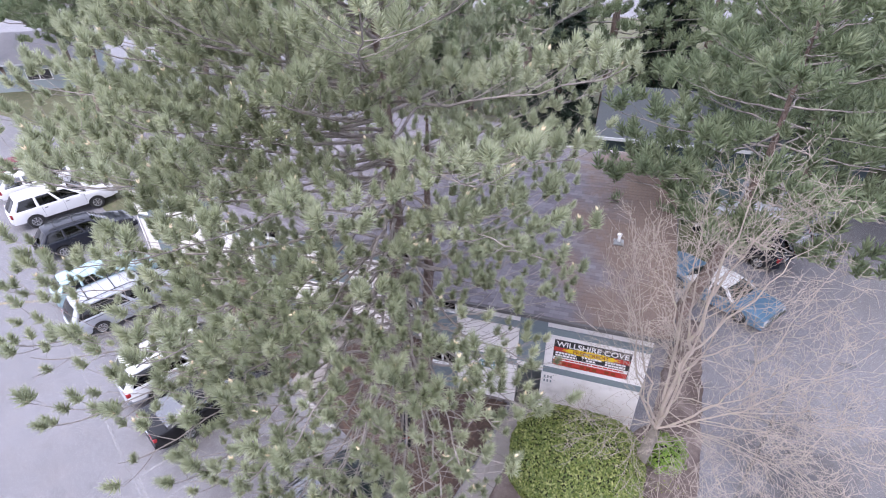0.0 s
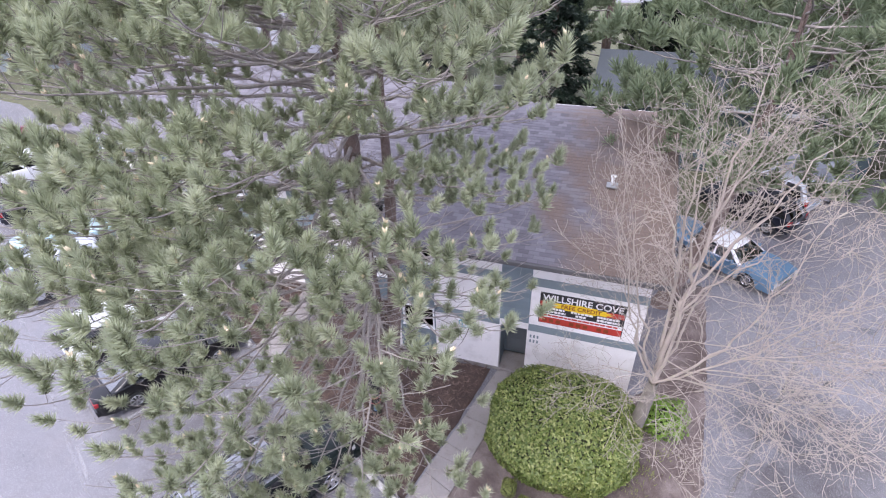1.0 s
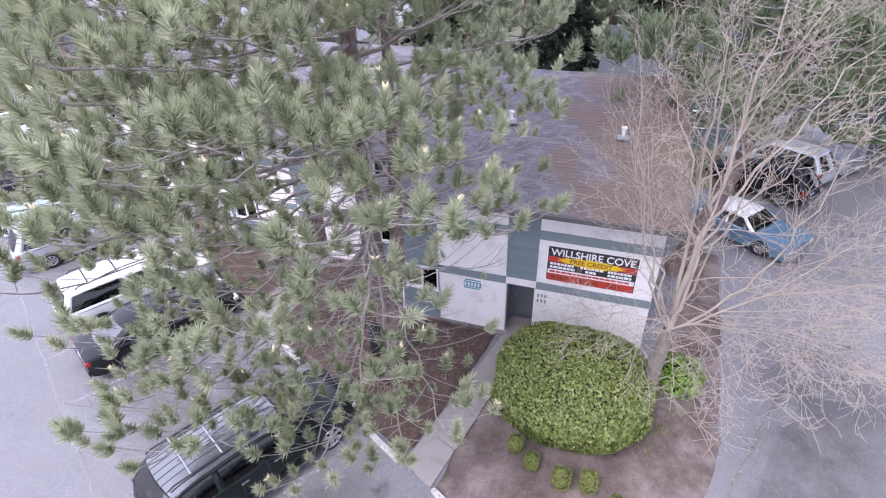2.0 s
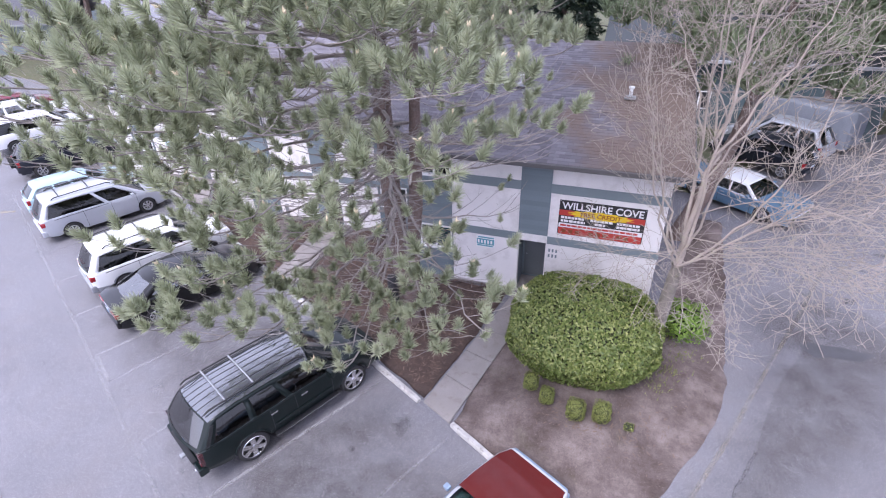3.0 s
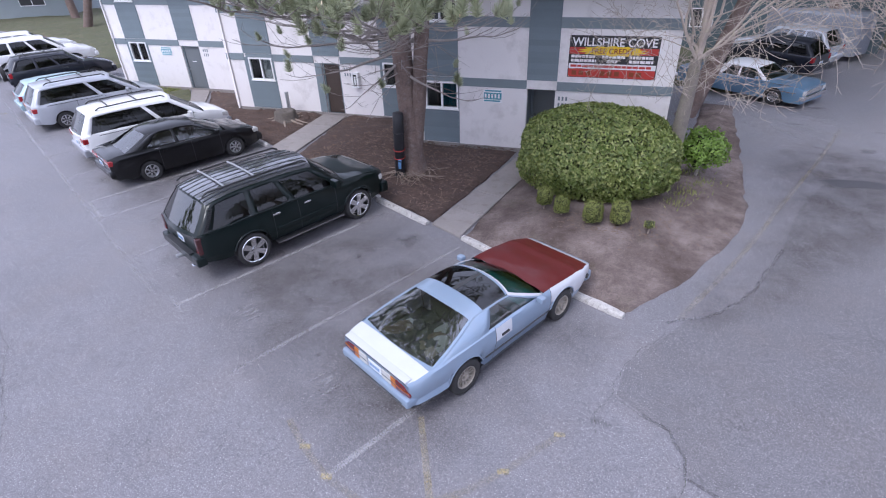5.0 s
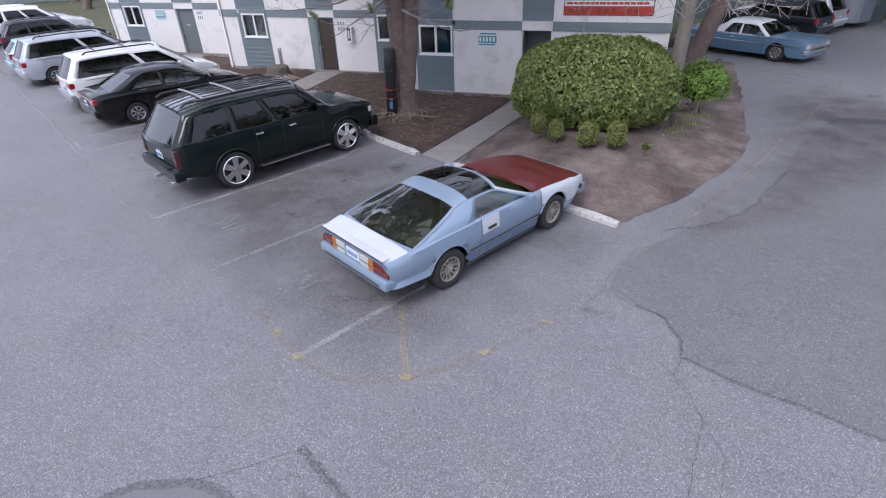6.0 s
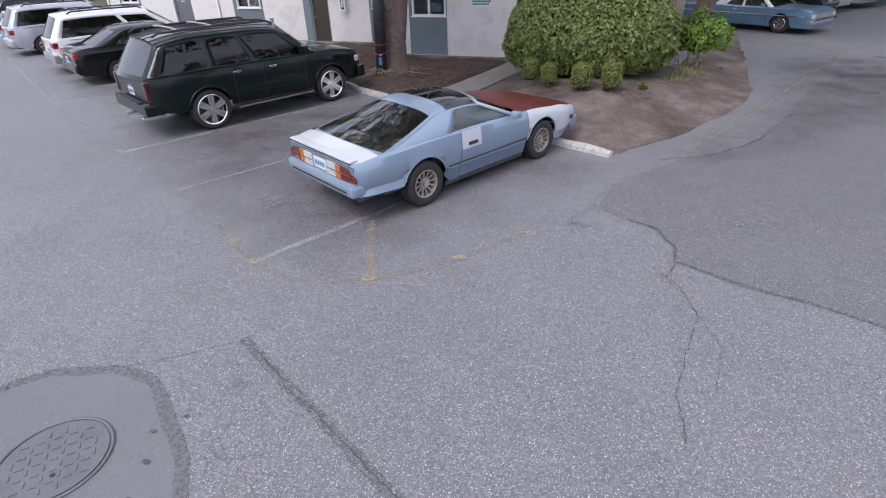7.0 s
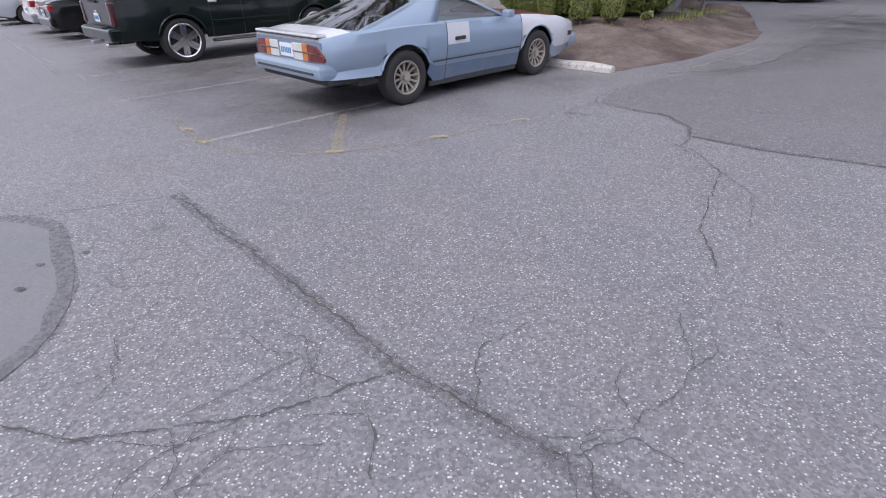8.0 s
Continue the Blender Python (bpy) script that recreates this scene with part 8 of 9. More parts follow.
    for p, d, s in zip(A, D, S):
        p, d = Vector(p) + Vector(d) * float(s) * (0.72 if rng.random() < 0.5 else 0.05), Vector(d)
        for q in range(2):
            w = (d + Vector(rng.normal(0, 0.35, 3).tolist())).normalized()
            x = w.cross(Vector((0.3, 0.9, 0.2))).normalized() * 0.018
            y = w.cross(x.normalized()) * 0.018
            o = len(v)
            v += [p, p + w * 0.035 + x, p + w * 0.035 + y, p + w * 0.035 - x, p + w * 0.035 - y, p + w * 0.09]
            f += [(o, o + 1, o + 2), (o, o + 2, o + 3), (o, o + 3, o + 4), (o, o + 4, o + 1), (o + 5, o + 2, o + 1), (o + 5, o + 3, o + 2), (o + 5, o + 4, o + 3), (o + 5, o + 1, o + 4)]
    raw("bud_scatter", v, f, M_BUD, t, "pale yellow buds", kind="stuff")
    # exposed roots
    ro = Pile()
    for k in range(34):
        a = g.rnd.uniform(-2.5, 0.1)
        r0, r1 = g.rnd.uniform(0.35, 0.75), g.rnd.uniform(0.8, 1.3)
        bend = g.rnd.uniform(-0.5, 0.5)
        pts = [(r * math.cos(a + bend * q), r * math.sin(a + bend * q), h) for q, (r, h) in enumerate(((r0, 0.22), ((r0 + r1) / 2, g.rnd.uniform(0.10, 0.26)), (r1, g.rnd.uniform(0.02, 0.12))))]
        pts = bezier(*[Vector(p) for p in pts], 5)
        pts = [p + Vector((g.rnd.gauss(0, 0.02), g.rnd.gauss(0, 0.02), 0)) for p in pts]
        ro.tube(pts, [0.007, 0.010, 0.011, 0.009, 0.006, 0.003], 5)
    raw("root_mat", ro.v, ro.f, M_ROOT, t, "pale exposed surface roots", True)["kind"] = "stuff"
    return t


big_pine()


def plain_pine(name, label, h, clear, reach, seed, material, count=70, stem=None, big=1.7, dense=0.6):
    """A pine farther off, with coarser tufts."""
    t = thing(name, Matrix.Identity(4), label, "tree", "neighbouring pines")
    tr = Pile()
    P = stem or [(0, 0, -0.3), (0, 0, 0.1), (0, 0, h * 0.25), (0, 0, h * 0.5), (0, 0, h * 0.8), (0, 0, h)]
    bend_x, bend_y = straight([(p[2], p[0]) for p in P]), straight([(p[2], p[1]) for p in P])
    trunk_mesh(tr, P, [0.45, 0.34, 0.29, 0.22, 0.11, 0.02], 10)
    raw("trunk", tr.v, tr.f, M_BARK, t, "", True)
    g = Pine(seed)
    g.near = False
    a = seed
    for k in range(count):
        z = clear + (h - clear) * (k + 0.5) / count
        a += 2.39996
        s = Vector((bend_x(z), bend_y(z), z))
        q = (z - clear) / (h - clear)
        L = reach * (0.75 + 0.5 * math.sin(math.pi * min(1, q * 1.25))) * max(0.12, 1 - q ** 2.2) * g.rnd.uniform(0.7, 1.1)
        g.limb(s, s + Vector((L * math.cos(a), L * math.sin(a), g.rnd.uniform(0.2, 1.2))), 0.045, dense, 0.5, 0.3)
    raw("limb_wood", g.wood.v, g.wood.f, M_LIMB, t, "", True)["kind"] = "stuff"
    c = tufts_mesh("crown", g.at, g.along, np.array(g.size) * big, material, t, np.random.default_rng(seed), 3, 5, 0.52, (0.15, 1.0), 0.07)
    c["kind"] = "stuff"
    return t


pine_b = plain_pine("pine_tree", "dark green pine beside the building", 14.5, 5.2, 4.6, 21, M_NEEDLE_DARK, 60, [(-0.1, 0, -0.3), (0.03, 0, 0.1), (0.60, 0.1, 2.0), (1.15, 0.2, 4.2), (1.7, 0.3, 8.5), (1.8, 0.4, 14.5)])
pine_b.matrix_basis = Matrix.Translation((2.85, 20.95, 0.03))
tagged(pine_b, "leaning dark green pine at the end of the building")
pine_c = plain_pine("pine_tree", "dense dark green pine among other trees", 15.5, 2.5, 4.8, 33, M_NEEDLE_DARK, 50)
pine_c.matrix_basis = Matrix.Translation((8.6, 29.5 + 8.5, 0))
for x, y, s, r in [(15.5, 36.0, 1.0, 40), (17.5, 31.5, 1.1, 100), (-1.5, 46.0, 1.15, 160), (-7.0, 41.0, 1.1, 20), (-17.5, 42.0, 1.1, 140), (-13.0, 47.0, 1.05, 220), (-24.0, 47.5, 1.2, 300), (-36.0, 52.0, 1.25, 70), (22.0, 40.0, 1.1, 10), (6.0, 52.0, 1.2, 120), (30.0, 48.0, 1.2, 20)]:
    p = copy_thing(pine_c, pose(x, y, 0, 0, 0, r))
    p.scale = (s, s, s)
for x, y, s, r in [(10.8, 33.5, 1.02, 120), (15.5, 28.5, 0.95, 200), (-45.4, 36.6, 1.1, 40), (-52.0, 41.0, 1.15, 140), (-60.5, 40.8, 1.2, 230), (-30.5, 36.0, 1.1, 310), (-38.0, 42.0, 1.1, 30)]:
    p = copy_thing(pine_b, pose(x, y, 0, 0, 0, r))
    p.scale = (s, s, s)
    tagged(p, "tall pine with a bare lower trunk")


def fir(at, h, r, seed):
    t = thing("fir_tree", Matrix.Translation(at), "very dark dense fir beside a slate roof", "tree")
    tr = Pile()
    trunk_mesh(tr, [(0, 0, -0.3), (0, 0, 2), (0, 0, h * 0.6), (0, 0, h)], [0.35, 0.3, 0.15, 0.02], 8)
    raw("trunk", tr.v, tr.f, M_BARK, t)
    rnd = random.Random(seed)
    at_, al, sz, wood = [], [], [], Pile()
    for k in range(120):
        z = 1.0 + (h - 1.2) * k / 120
        L = r * (1 - z / h) + 0.3
        a = k * 2.39996
        d = Vector((math.cos(a), math.sin(a), -0.25))
        wood.tube([(0, 0, z), tuple(Vector((0, 0, z)) + d * L)], [0.04, 0.01], 4)
        for q in range(int(5 + L * 9)):
            s = rnd.uniform(0.15, 1.0)
            p = Vector((0, 0, z)) + d * L * s + Vector((rnd.gauss(0, 0.16), rnd.gauss(0, 0.16), rnd.gauss(0, 0.08))) * L * 0.5
            at_.append(tuple(p))
            al.append((d.x + rnd.gauss(0, 0.4), d.y + rnd.gauss(0, 0.4), -0.1 + rnd.gauss(0, 0.25)))
            sz.append(rnd.uniform(0.3, 0.55))
    raw("limb_wood", wood.v, wood.f, M_LIMB, t)["kind"] = "stuff"
    c = tufts_mesh("crown", at_, al, sz, M_FIR, t, np.random.default_rng(seed), 3, 3, 0.55, (0.4, 1.2), 0.10)
    c["kind"] = "stuff"
    return t


fir_a = fir((-4.2, 36.5, 0), 13.5, 3.2, 3)
for x, y, s in [(2.2, 47.5, 1.1), (19.0, 45.0, 1.1), (-17.0, 52.0, 1.1), (26.0, 35.0, 0.9)]:
    p = copy_thing(fir_a, pose(x, y, 0, 0, 0, x * 40))
    p.scale = (s, s, s)


# ---- bare tree ----
class Bare:
    def __init__(self, seed):
        self.rnd, self.pile, self.rise = random.Random(seed), Pile(), 0.08

    def grow(self, p, way, long, r0, depth):
        rn = self.rnd
        n = max(3, int(long / 0.3))
        pts, rad, d = [p.copy()], [r0], way.normalized()
        for i in range(n):
            d = (d + Vector((rn.gauss(0, 0.22), rn.gauss(0, 0.22), rn.gauss(self.rise, 0.16)))).normalized()
            pts.append(pts[-1] + d * long / n)
            rad.append(max(0.0046, r0 * (1 - 0.75 * (i + 1) / n)))
        self.pile.tube(pts, rad, 6 if r0 > 0.04 else 4 if r0 > 0.012 else 3)
        if depth > 0:
            self.sides(pts, rad, depth)

    def sides(self, pts, rad, depth, first=0.2):
        rn = self.rnd
        total = sum((b - a).length for a, b in zip(pts, pts[1:]))
        s = first * total + rn.uniform(0, 0.2)
        gap = {4: 0.5, 3: 0.32, 2: 0.27, 1: 0.20}[depth]
        while s < total * 0.98:
            q, i = s, 0
            while i < len(pts) - 2 and q > (pts[i + 1] - pts[i]).length:
                q -= (pts[i + 1] - pts[i]).length
                i += 1
            d = (pts[i + 1] - pts[i]).normalized()
            p = pts[i] + d * q
            out = d.cross(Vector((rn.gauss(0, 1), rn.gauss(0, 1), rn.gauss(0, 1)))).normalized()
            w = (d * rn.uniform(0.40, 0.85) + out * rn.uniform(0.70, 1.0) + Vector((0, 0, 0.10 + self.rise))).normalized()
            left = total - s
            long = {4: 1.9, 3: 1.8, 2: 0.90, 1: 0.40}[depth] * rn.uniform(0.5, 1.2) * (0.55 + 0.45 * min(1, left / (0.5 * total)))
            self.grow(p, w, long, max(0.0056, rad[i] * rn.uniform(0.30, 0.46)), depth - 1)
            s += gap * rn.uniform(0.6, 1.4)


def bare_tree(at, base, leaders, seed, label, r0=0.17):
    """leaders: (start, tip, radius, depth of forking)."""
    t = thing("bare_tree", Matrix.Translation(at), label, "tree")
    A = Vector(at)
    tr = Pile()
    pts = [Vector(p) - A for p in base]
    trunk_mesh(tr, pts, [r0 * 1.5, r0 * 1.15] + [r0 * (1 - 0.12 * i) for i in range(len(pts) - 2)], 12)
    raw("trunk", tr.v, tr.f, M_MAPLE_TRUNK, t, "pale grey trunk with green lichen", True)
    g = Bare(seed)
    grown = []
    for start, tip, r, depth, *via in leaders:
        # a start is a place, or a leader's number and how far along it
        if len(start) == 2:
            q = grown[start[0]]
            i = min(len(q) - 2, int(start[1] * (len(q) - 1)))
            f = q[i].lerp(q[i + 1], start[1] * (len(q) - 1) - i)
        else:
            f = Vector(start) - A
        tip = Vector(tip) - A
        run = (tip - f).length
        mid = f.lerp(tip, 0.45) + Vector((g.rnd.gauss(0, 0.05), g.rnd.gauss(0, 0.05), 0.10)) * run
        if via:
            mid = Vector(via[0]) - A
        g.rise = 0.07 if tip.z - f.z > 0.45 * run else -0.02
        n = max(5, int(run / 0.4))
        q = bezier(f, mid, tip, n)
        q = [p + Vector((g.rnd.gauss(0, 0.045), g.rnd.gauss(0, 0.045), g.rnd.gauss(0, 0.03))) if 0 < i < n else p for i, p in enumerate(q)]
        rad = [max(0.006, r * (1 - i / n) ** 0.9) for i in range(n + 1)]
        grown.append(q)
        g.pile.tube(q, rad, 7)
        g.sides(q, rad, depth, 0.25)
    for k in range(26):
        a, z = g.rnd.uniform(0, math.tau), g.rnd.uniform(-1.3, 0.9)
        p = Vector(leaders[0][0]) - A + Vector((0.0, 0.05, z))
        g.grow(p, Vector((math.cos(a), math.sin(a), g.rnd.uniform(0.2, 1.0))), g.rnd.uniform(0.5, 1.3), 0.009, 1)
    raw("branchwork", g.pile.v, g.pile.f, M_TWIG, t, "bare pale branches and twigs", True)["kind"] = "stuff"
    return t


FORK = (1.88, 13.03, 3.6)
maple = bare_tree((1.75, 13.75, 0.33), [(1.72, 13.80, 0.0), (1.75, 13.75, 0.45), (1.83, 13.62, 1.1), (1.88, 13.38, 2.1), (1.88, 13.15, 3.0), (1.88, 13.0, 3.7)], [
    (FORK, (2.45, 13.4, 11.6), 0.078, 3, (2.0, 13.2, 6.8)), (FORK, (1.6, 13.7, 10.8), 0.052, 3, (1.75, 13.4, 7.2)), (FORK, (2.0, 12.7, 9.9), 0.046, 3, (2.15, 12.6, 6.6)), (FORK, (0.1, 13.0, 10.1), 0.036, 3, (0.95, 13.0, 5.0)),
    (FORK, (4.3, 13.4, 10.0), 0.036, 3, (3.7, 12.9, 5.2)), (FORK, (5.2, 12.4, 8.2), 0.030, 3, (3.4, 12.6, 4.9)), (FORK, (3.6, 14.6, 9.8), 0.036, 3, (2.6, 13.9, 6.0)), (FORK, (0.4, 11.7, 8.3), 0.034, 3, (1.2, 12.3, 5.4)), (FORK, (0.4, 14.4, 8.6), 0.036, 3, (1.2, 13.7, 5.5)),
    ((0, 0.35), (4.2, 13.6, 10.4), 0.036, 3), ((0, 0.45), (1.6, 12.6, 10.4), 0.028, 3), ((0, 0.6), (3.3, 13.2, 11.2), 0.024, 3), ((1, 0.45), (0.6, 13.5, 9.8), 0.026, 3), ((2, 0.4), (3.2, 11.6, 9.0), 0.028, 3),
    ((5, 0.14), (4.6, 10.6, 5.4), 0.015, 3, (3.6, 11.5, 5.5)), ((5, 0.28), (5.8, 11.2, 5.9), 0.016, 3, (4.4, 11.8, 6.0)), ((5, 0.36), (6.2, 12.8, 5.6), 0.016, 3, (5.0, 12.6, 6.3)), ((2, 0.16), (3.8, 10.0, 5.5), 0.015, 3, (2.9, 11.0, 5.6)), ((2, 0.10), (2.7, 10.3, 5.0), 0.013, 3, (2.4, 11.3, 5.0)), ((5, 0.20), (5.3, 10.1, 5.7), 0.015, 3, (4.0, 11.0, 5.9)),
    ((4, 0.16), (6.4, 11.9, 5.4), 0.014, 3, (4.4, 12.3, 5.2)), ((4, 0.10), (4.8, 11.6, 4.6), 0.013, 3, (3.5, 12.3, 4.6)), ((2, 0.26), (4.5, 10.8, 6.2), 0.015, 3, (3.1, 11.6, 6.7)), ((4, 0.26), (6.3, 13.6, 6.6), 0.016, 3, (4.9, 13.3, 6.6)), ((5, 0.45), (4.9, 10.9, 7.2), 0.014, 3),
    ((7, 0.10), (0.0, 11.4, 3.7), 0.013, 3, (0.9, 12.0, 4.6)), ((7, 0.06), (-0.6, 12.2, 3.8), 0.013, 3, (0.5, 12.5, 4.5)), ((7, 0.14), (0.9, 10.9, 3.5), 0.013, 3, (1.2, 11.7, 4.7)), (FORK, (1.9, 10.8, 3.4), 0.011, 3, (1.9, 11.8, 4.4)),
    ((1.98, 13.25, 2.4), (1.0, 12.4, 3.9), 0.014, 2), ((1.93, 13.15, 2.8), (3.0, 12.6, 4.3), 0.016, 2)],
    8, "leafless pale-barked tree spreading over the drive", 0.20)
copy_thing(maple, Matrix.Translation((-7.5, -7.5, 0.0)) @ Matrix.Rotation(radians(200), 4, "Z"))
copy_thing(maple, Matrix.Translation((-1.0, -12.5, 0.0)) @ Matrix.Rotation(radians(60), 4, "Z"))
for x, y, turn, k in [(17.0, 7.0, 30, 1.1), (20.0, 12.0, 170, 1.25)]:
    copy_thing(maple, Matrix.Translation((x, y, 0.0)) @ Matrix.Rotation(radians(turn), 4, "Z") @ Matrix.Diagonal((k, k, k, 1)))
copy_thing(maple, Matrix.Translation((5.5, -9.5, 0.0)) @ Matrix.Rotation(radians(140), 4, "Z"))
copy_thing(maple, Matrix.Translation((20.0, 27.0, 0.0)) @ Matrix.Rotation(radians(20), 4, "Z"))


# ---- shrubs ----
def leaves_mesh(name, points, normals, size, material, parent, rng):
    """Folded leaves standing out of a surface."""
    P, N = np.asarray(points), unit(np.asarray(normals))
    n = len(P)
    d = unit(rng.normal(size=(n, 3)) + np.array([0, 0, -0.35]))
    d = unit(d - N * (d * N).sum(1, keepdims=True) * 0.75)
    s = np.cross(N, d)
    L = size * rng.uniform(0.7, 1.25, (n, 1))
    W = L * 0.26
    lift = N * L * rng.uniform(-0.1, 0.35, (n, 1))
    a = P - d * L * 0.5
    b = P + s * W + lift * 0.3
    c = P + d * L * 0.55 + lift
    e = P - s * W + lift * 0.3
    m = P - N * L * 0.06
    verts = np.stack([a, b, c, e, m], 1).reshape(-1, 3)
    tri = np.array([[0, 4, 1], [1, 4, 2], [0, 3, 4], [3, 2, 4]])
    faces = (tri[None] + 5 * np.arange(n)[:, None, None]).reshape(-1, 3)
    return raw_np(name, verts, faces, material, parent)


def dome(t, rx, ry, z0, z1, count, size, material, seed, power=2.6, lumps=0.06, core=None, inner=0.90):
    rng = np.random.default_rng(seed)
    u = unit(rng.normal(size=(count * 2, 3)))
    u = u[u[:, 2] > -0.55][:count]
    zc, rz = z0 + (z1 - z0) * 0.42, (z1 - z0) * 0.58
    k = (np.abs(u) ** power).sum(1) ** (-1 / power)
    rad = np.array([1 + lumps * noise.noise(Vector((p * 2.3).tolist())) + lumps * 0.6 * noise.noise(Vector((p * 6.1).tolist())) for p in u])
    depth = 1 - np.abs(rng.normal(0, 0.035, len(u)))
    p = u * (k * rad * depth)[:, None] * np.array([rx, ry, rz]) + np.array([0, 0, zc])
    p[:, 2] = np.maximum(p[:, 2], z0 * 0.4)
    nrm = unit(u / np.array([rx, ry, rz])) + rng.normal(0, 0.42, u.shape)
    leaves_mesh("foliage", p, nrm, size, material, t, rng)["kind"] = "stuff"
    # solid dark core: the shade among the inner twigs is put into its colour
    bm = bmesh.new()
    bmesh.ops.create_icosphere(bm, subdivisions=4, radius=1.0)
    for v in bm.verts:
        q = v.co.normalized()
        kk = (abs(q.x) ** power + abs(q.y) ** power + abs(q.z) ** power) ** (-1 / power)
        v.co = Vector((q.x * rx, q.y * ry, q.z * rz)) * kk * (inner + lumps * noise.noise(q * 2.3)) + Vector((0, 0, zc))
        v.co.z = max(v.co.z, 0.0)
    part("shade_core", bm, core or M_HEDGE_CORE, t, smooth=True)


hedge = thing("clipped_shrub", Matrix.Translation((-0.05, 13.0, 0.36)), "large rounded clipped evergreen shrub before the wall", "shrub")
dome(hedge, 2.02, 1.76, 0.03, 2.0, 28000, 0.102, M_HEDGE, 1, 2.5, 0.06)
pl = Pile()
for k in range(9):
    a = k * 0.7
    pl.tube([(0.5 * math.cos(a), 0.4 * math.sin(a), -0.05), (0.7 * math.cos(a), 0.6 * math.sin(a), 0.35), (1.2 * math.cos(a), 1.0 * math.sin(a), 0.8)], [0.05, 0.04, 0.02], 6)
raw("stem_cluster", pl.v, pl.f, M_LIMB, hedge)

for i, (x, y, r, h) in enumerate([(-1.10, 11.12, 0.21, 0.46), (-0.64, 10.78, 0.20, 0.44), (0.10, 10.52, 0.25, 0.50), (0.70, 10.60, 0.24, 0.54), (1.35, 10.50, 0.13, 0.22)]):
    b = thing("box_bush", Matrix.Translation((x, y, 0.40)), "small clipped yellow-green bush in bare soil" if i < 4 else "tiny yellow-green seedling bush in bare soil", "bush", "row of small bushes")
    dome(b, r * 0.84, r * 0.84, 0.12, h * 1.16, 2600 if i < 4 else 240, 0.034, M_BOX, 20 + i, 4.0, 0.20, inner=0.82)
    v, f = tube([(0, 0, -0.05), (0.01, 0, 0.08), (0, 0.01, 0.2)], [0.02, 0.016, 0.012], 6)
    raw("stem", v, f, M_ROOT, b)

bright = thing("shrub", Matrix.Translation((2.62, 14.3, 0.3)), "bright green leafy shrub beside the bare tree", "shrub")
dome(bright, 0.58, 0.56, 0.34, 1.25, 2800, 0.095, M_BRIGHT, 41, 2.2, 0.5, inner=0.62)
v, f = tube([(0, 0, -0.05), (0.03, 0, 0.2), (0.0, 0.02, 0.5)], [0.05, 0.04, 0.03], 7)
raw("stem", v, f, M_LIMB, bright)


def grass(name, pick, count, label, tall=0.09):
    rng = np.random.default_rng(9)
    v, f = [], []
    for _ in range(count):
        p = Vector(pick())
        a = rng.uniform(0, math.tau)
        h = tall * rng.uniform(0.5, 1.3)
        s = Vector((math.cos(a), math.sin(a), 0)) * 0.012
        lean_ = Vector((rng.normal(0, 0.4), rng.normal(0, 0.4), 1)) * h
        o = len(v)
        v += [p - s, p + s, p + lean_]
        f.append((o, o + 1, o + 2))
    return tagged(raw(name, v, f, M_BOX, None, label, kind="stuff"), category="grass")


def soil_top(x, y, rim, rough):
    return 0.012 + max(rim + rough * noise.fractal((x * 0.9, y * 0.9, 3.0), 0.8, 2.0, 4), 0.002)


def in_tufts(centres, spread, rim, rough):
    def pick():
        cx, cy = random.choice(centres)
        x, y = random.gauss(cx, spread), random.gauss(cy, spread)
        return x, y, soil_top(x, y, rim, rough) - 0.01
    return pick


grass("grass", in_tufts([(2.7, 13.6), (2.2, 12.9), (1.9, 12.2), (2.4, 14.4)], 0.22, 0.38, 0.04), 380, "sparse weeds on bare soil")
grass("grass", lambda: (lambda x, y: (x, y, 0.08))(random.uniform(-24.0, -20.3), random.uniform(18.6, 20.0)), 2600, "thin grass before the far wall")


# ---- neighbouring buildings ----
M_WALL_TEAL = surf("dark_teal_wall", (0.075, 0.105, 0.115), 0.8, var=0.15, scale=0.8)
M_SLATE = surf("slate_grey_roof", (0.058, 0.066, 0.074), 0.9, var=0.25, scale=1.5, fine=12, bump=0.5, depth=0.02)
M_WALL_GREY = surf("grey_green_wall", (0.27, 0.31, 0.32), 0.8, var=0.15, scale=0.8)
M_ROOF_GREY = surf("pale_grey_roof", (0.26, 0.25, 0.265), 0.9, var=0.2, scale=1.5, fine=12, bump=0.5, depth=0.02)
M_EAVE_PALE = surf("pale_gutter", (0.40, 0.41, 0.42), 0.6, var=0.15)


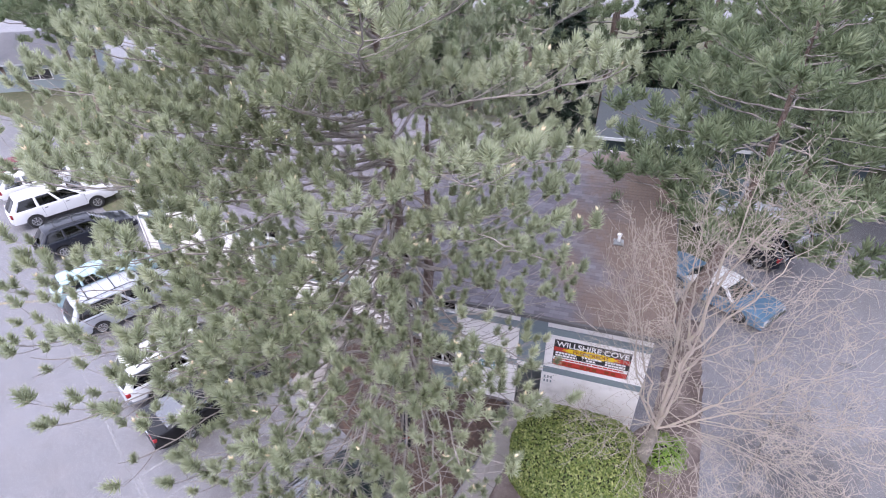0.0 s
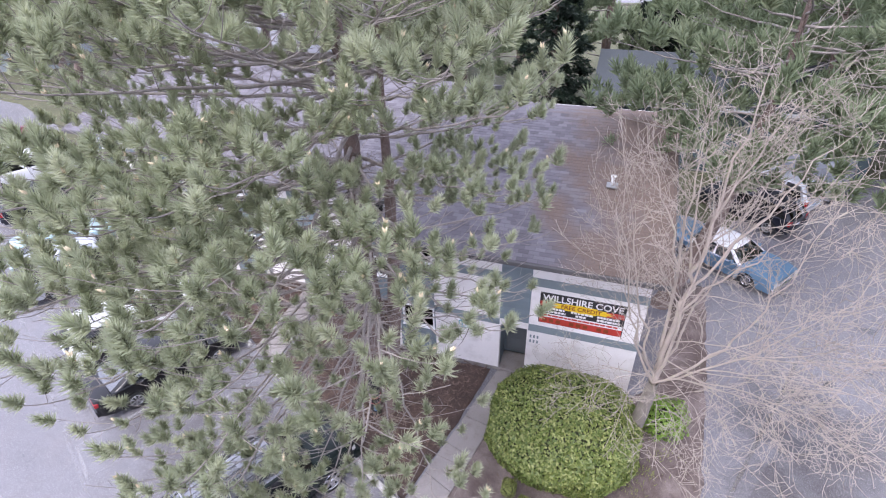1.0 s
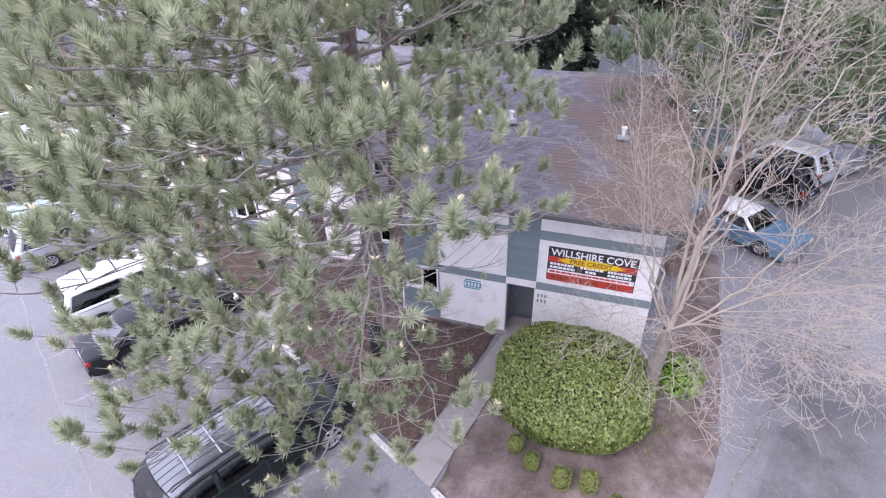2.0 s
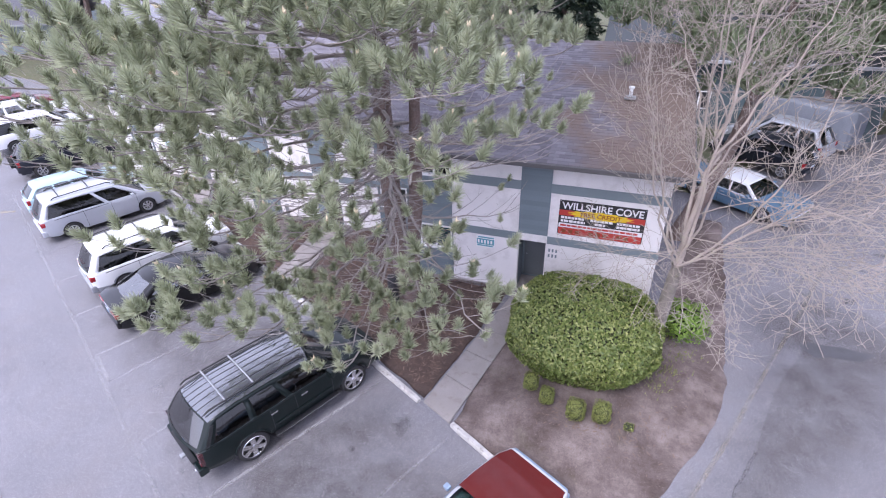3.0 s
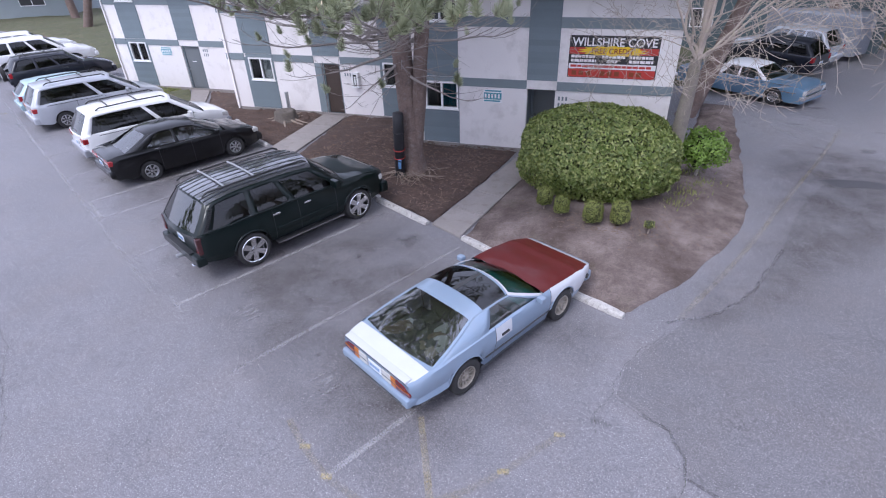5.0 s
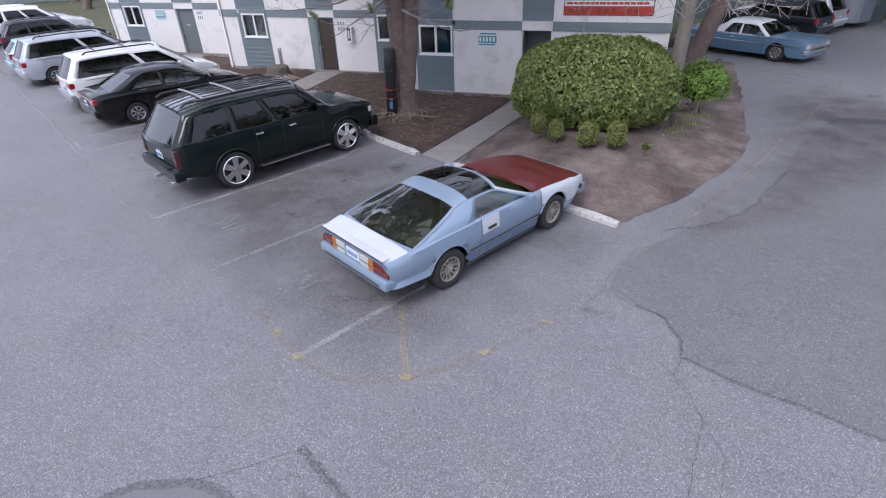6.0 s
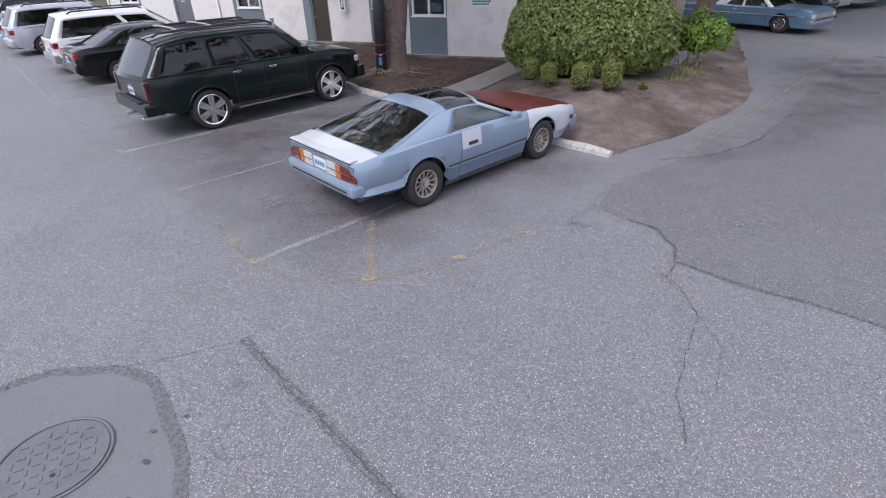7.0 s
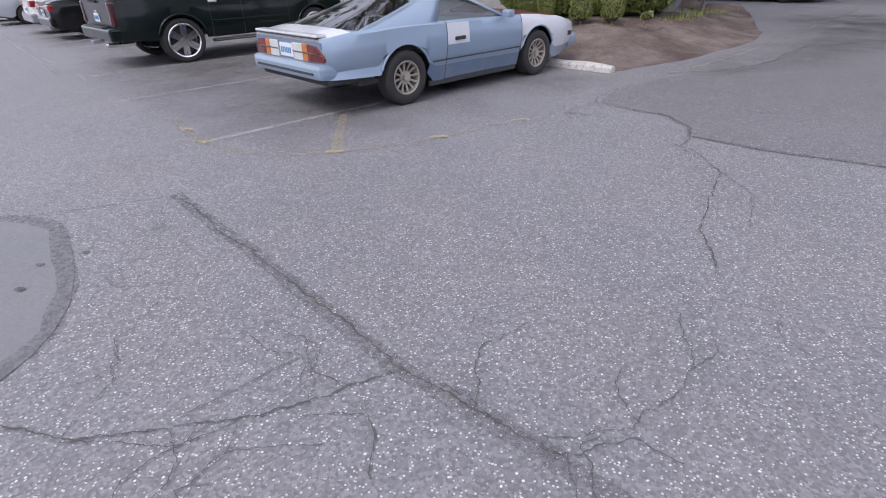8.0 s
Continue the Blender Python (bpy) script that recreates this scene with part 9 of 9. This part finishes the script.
def neighbour(at, turn, L, D, eave, ridge, wall_m, roof_m, label, windows):
    t = thing("apartment_building", Matrix.Translation(at) @ Matrix.Rotation(radians(turn), 4, "Z"), label, "building", "neighbouring buildings")
    bm = bmesh.new()
    for q in ((0, L, 0, 0.2), (0, L, D - 0.2, D), (0, 0.2, 0.2, D - 0.2), (L - 0.2, L, 0.2, D - 0.2)):
        part("wall", boxed(*q, -0.2, eave), wall_m, t)
    bm = bmesh.new()
    q = [(-0.5, -0.6, eave), (L + 0.5, -0.6, eave), (L + 0.5, D / 2, ridge), (-0.5, D / 2, ridge), (L + 0.5, D + 0.6, eave), (-0.5, D + 0.6, eave)]
    hi, lo = [bm.verts.new(p) for p in q], [bm.verts.new((x, y, z - 0.18)) for x, y, z in q]
    for f in ((0, 1, 2, 3), (3, 2, 4, 5)):
        bm.faces.new([hi[i] for i in f])
        bm.faces.new([lo[i] for i in reversed(f)])
    for a, b in ((0, 1), (1, 2), (2, 4), (4, 5), (5, 3), (3, 0)):
        bm.faces.new((hi[a], lo[a], lo[b], hi[b]))
    r = part("roof", bm, roof_m, t)
    part("gutter", boxed(-0.5, L + 0.5, -0.72, -0.61, eave - 0.16, eave + 0.01, bevel=0.01), M_EAVE_PALE, r)
    for x, z, w, h in windows:
        fr = part("window", boxed(x, x + w, -0.06, -0.002, z, z + h, bevel=0.01), M_FRAME, t, "white framed window")
        for k in range(2):
            part("pane", boxed(x + 0.06 + k * (w / 2 - 0.02), x + w / 2 - 0.04 + k * (w / 2 - 0.02), -0.068, -0.061, z + 0.06, z + h - 0.06), M_DARK, fr)
    return t


neighbour((-1.0, 34.0, 0), 0, 14.0, 9.0, 4.0, 5.6, M_WALL_TEAL, M_SLATE, "dark teal building with a slate-grey roof", [(1.2, 1.2, 1.2, 1.0), (4.5, 1.2, 1.2, 1.0), (9.5, 1.2, 1.2, 1.0)])
neighbour((-76.0, 31.5, 0), 29, 24.0, 10.0, 2.9, 5.0, M_WALL_GREY, M_ROOF_GREY, "long grey-green building with white windows", [(19.5, 1.1, 2.4, 1.1), (14.0, 1.1, 1.6, 1.1), (8.0, 1.1, 1.6, 1.1)])
# unseen pines, added to close the horizon and darken the car window reflections
for x, y, s, r in [(-40, -6, 1.1, 250), (38, 2, 1.1, 300), (30, 10, 1.1, 90)]:
    p = copy_thing(pine_c, pose(x, y, 0, 0, 0, r))
    p.scale = (s, s, s)
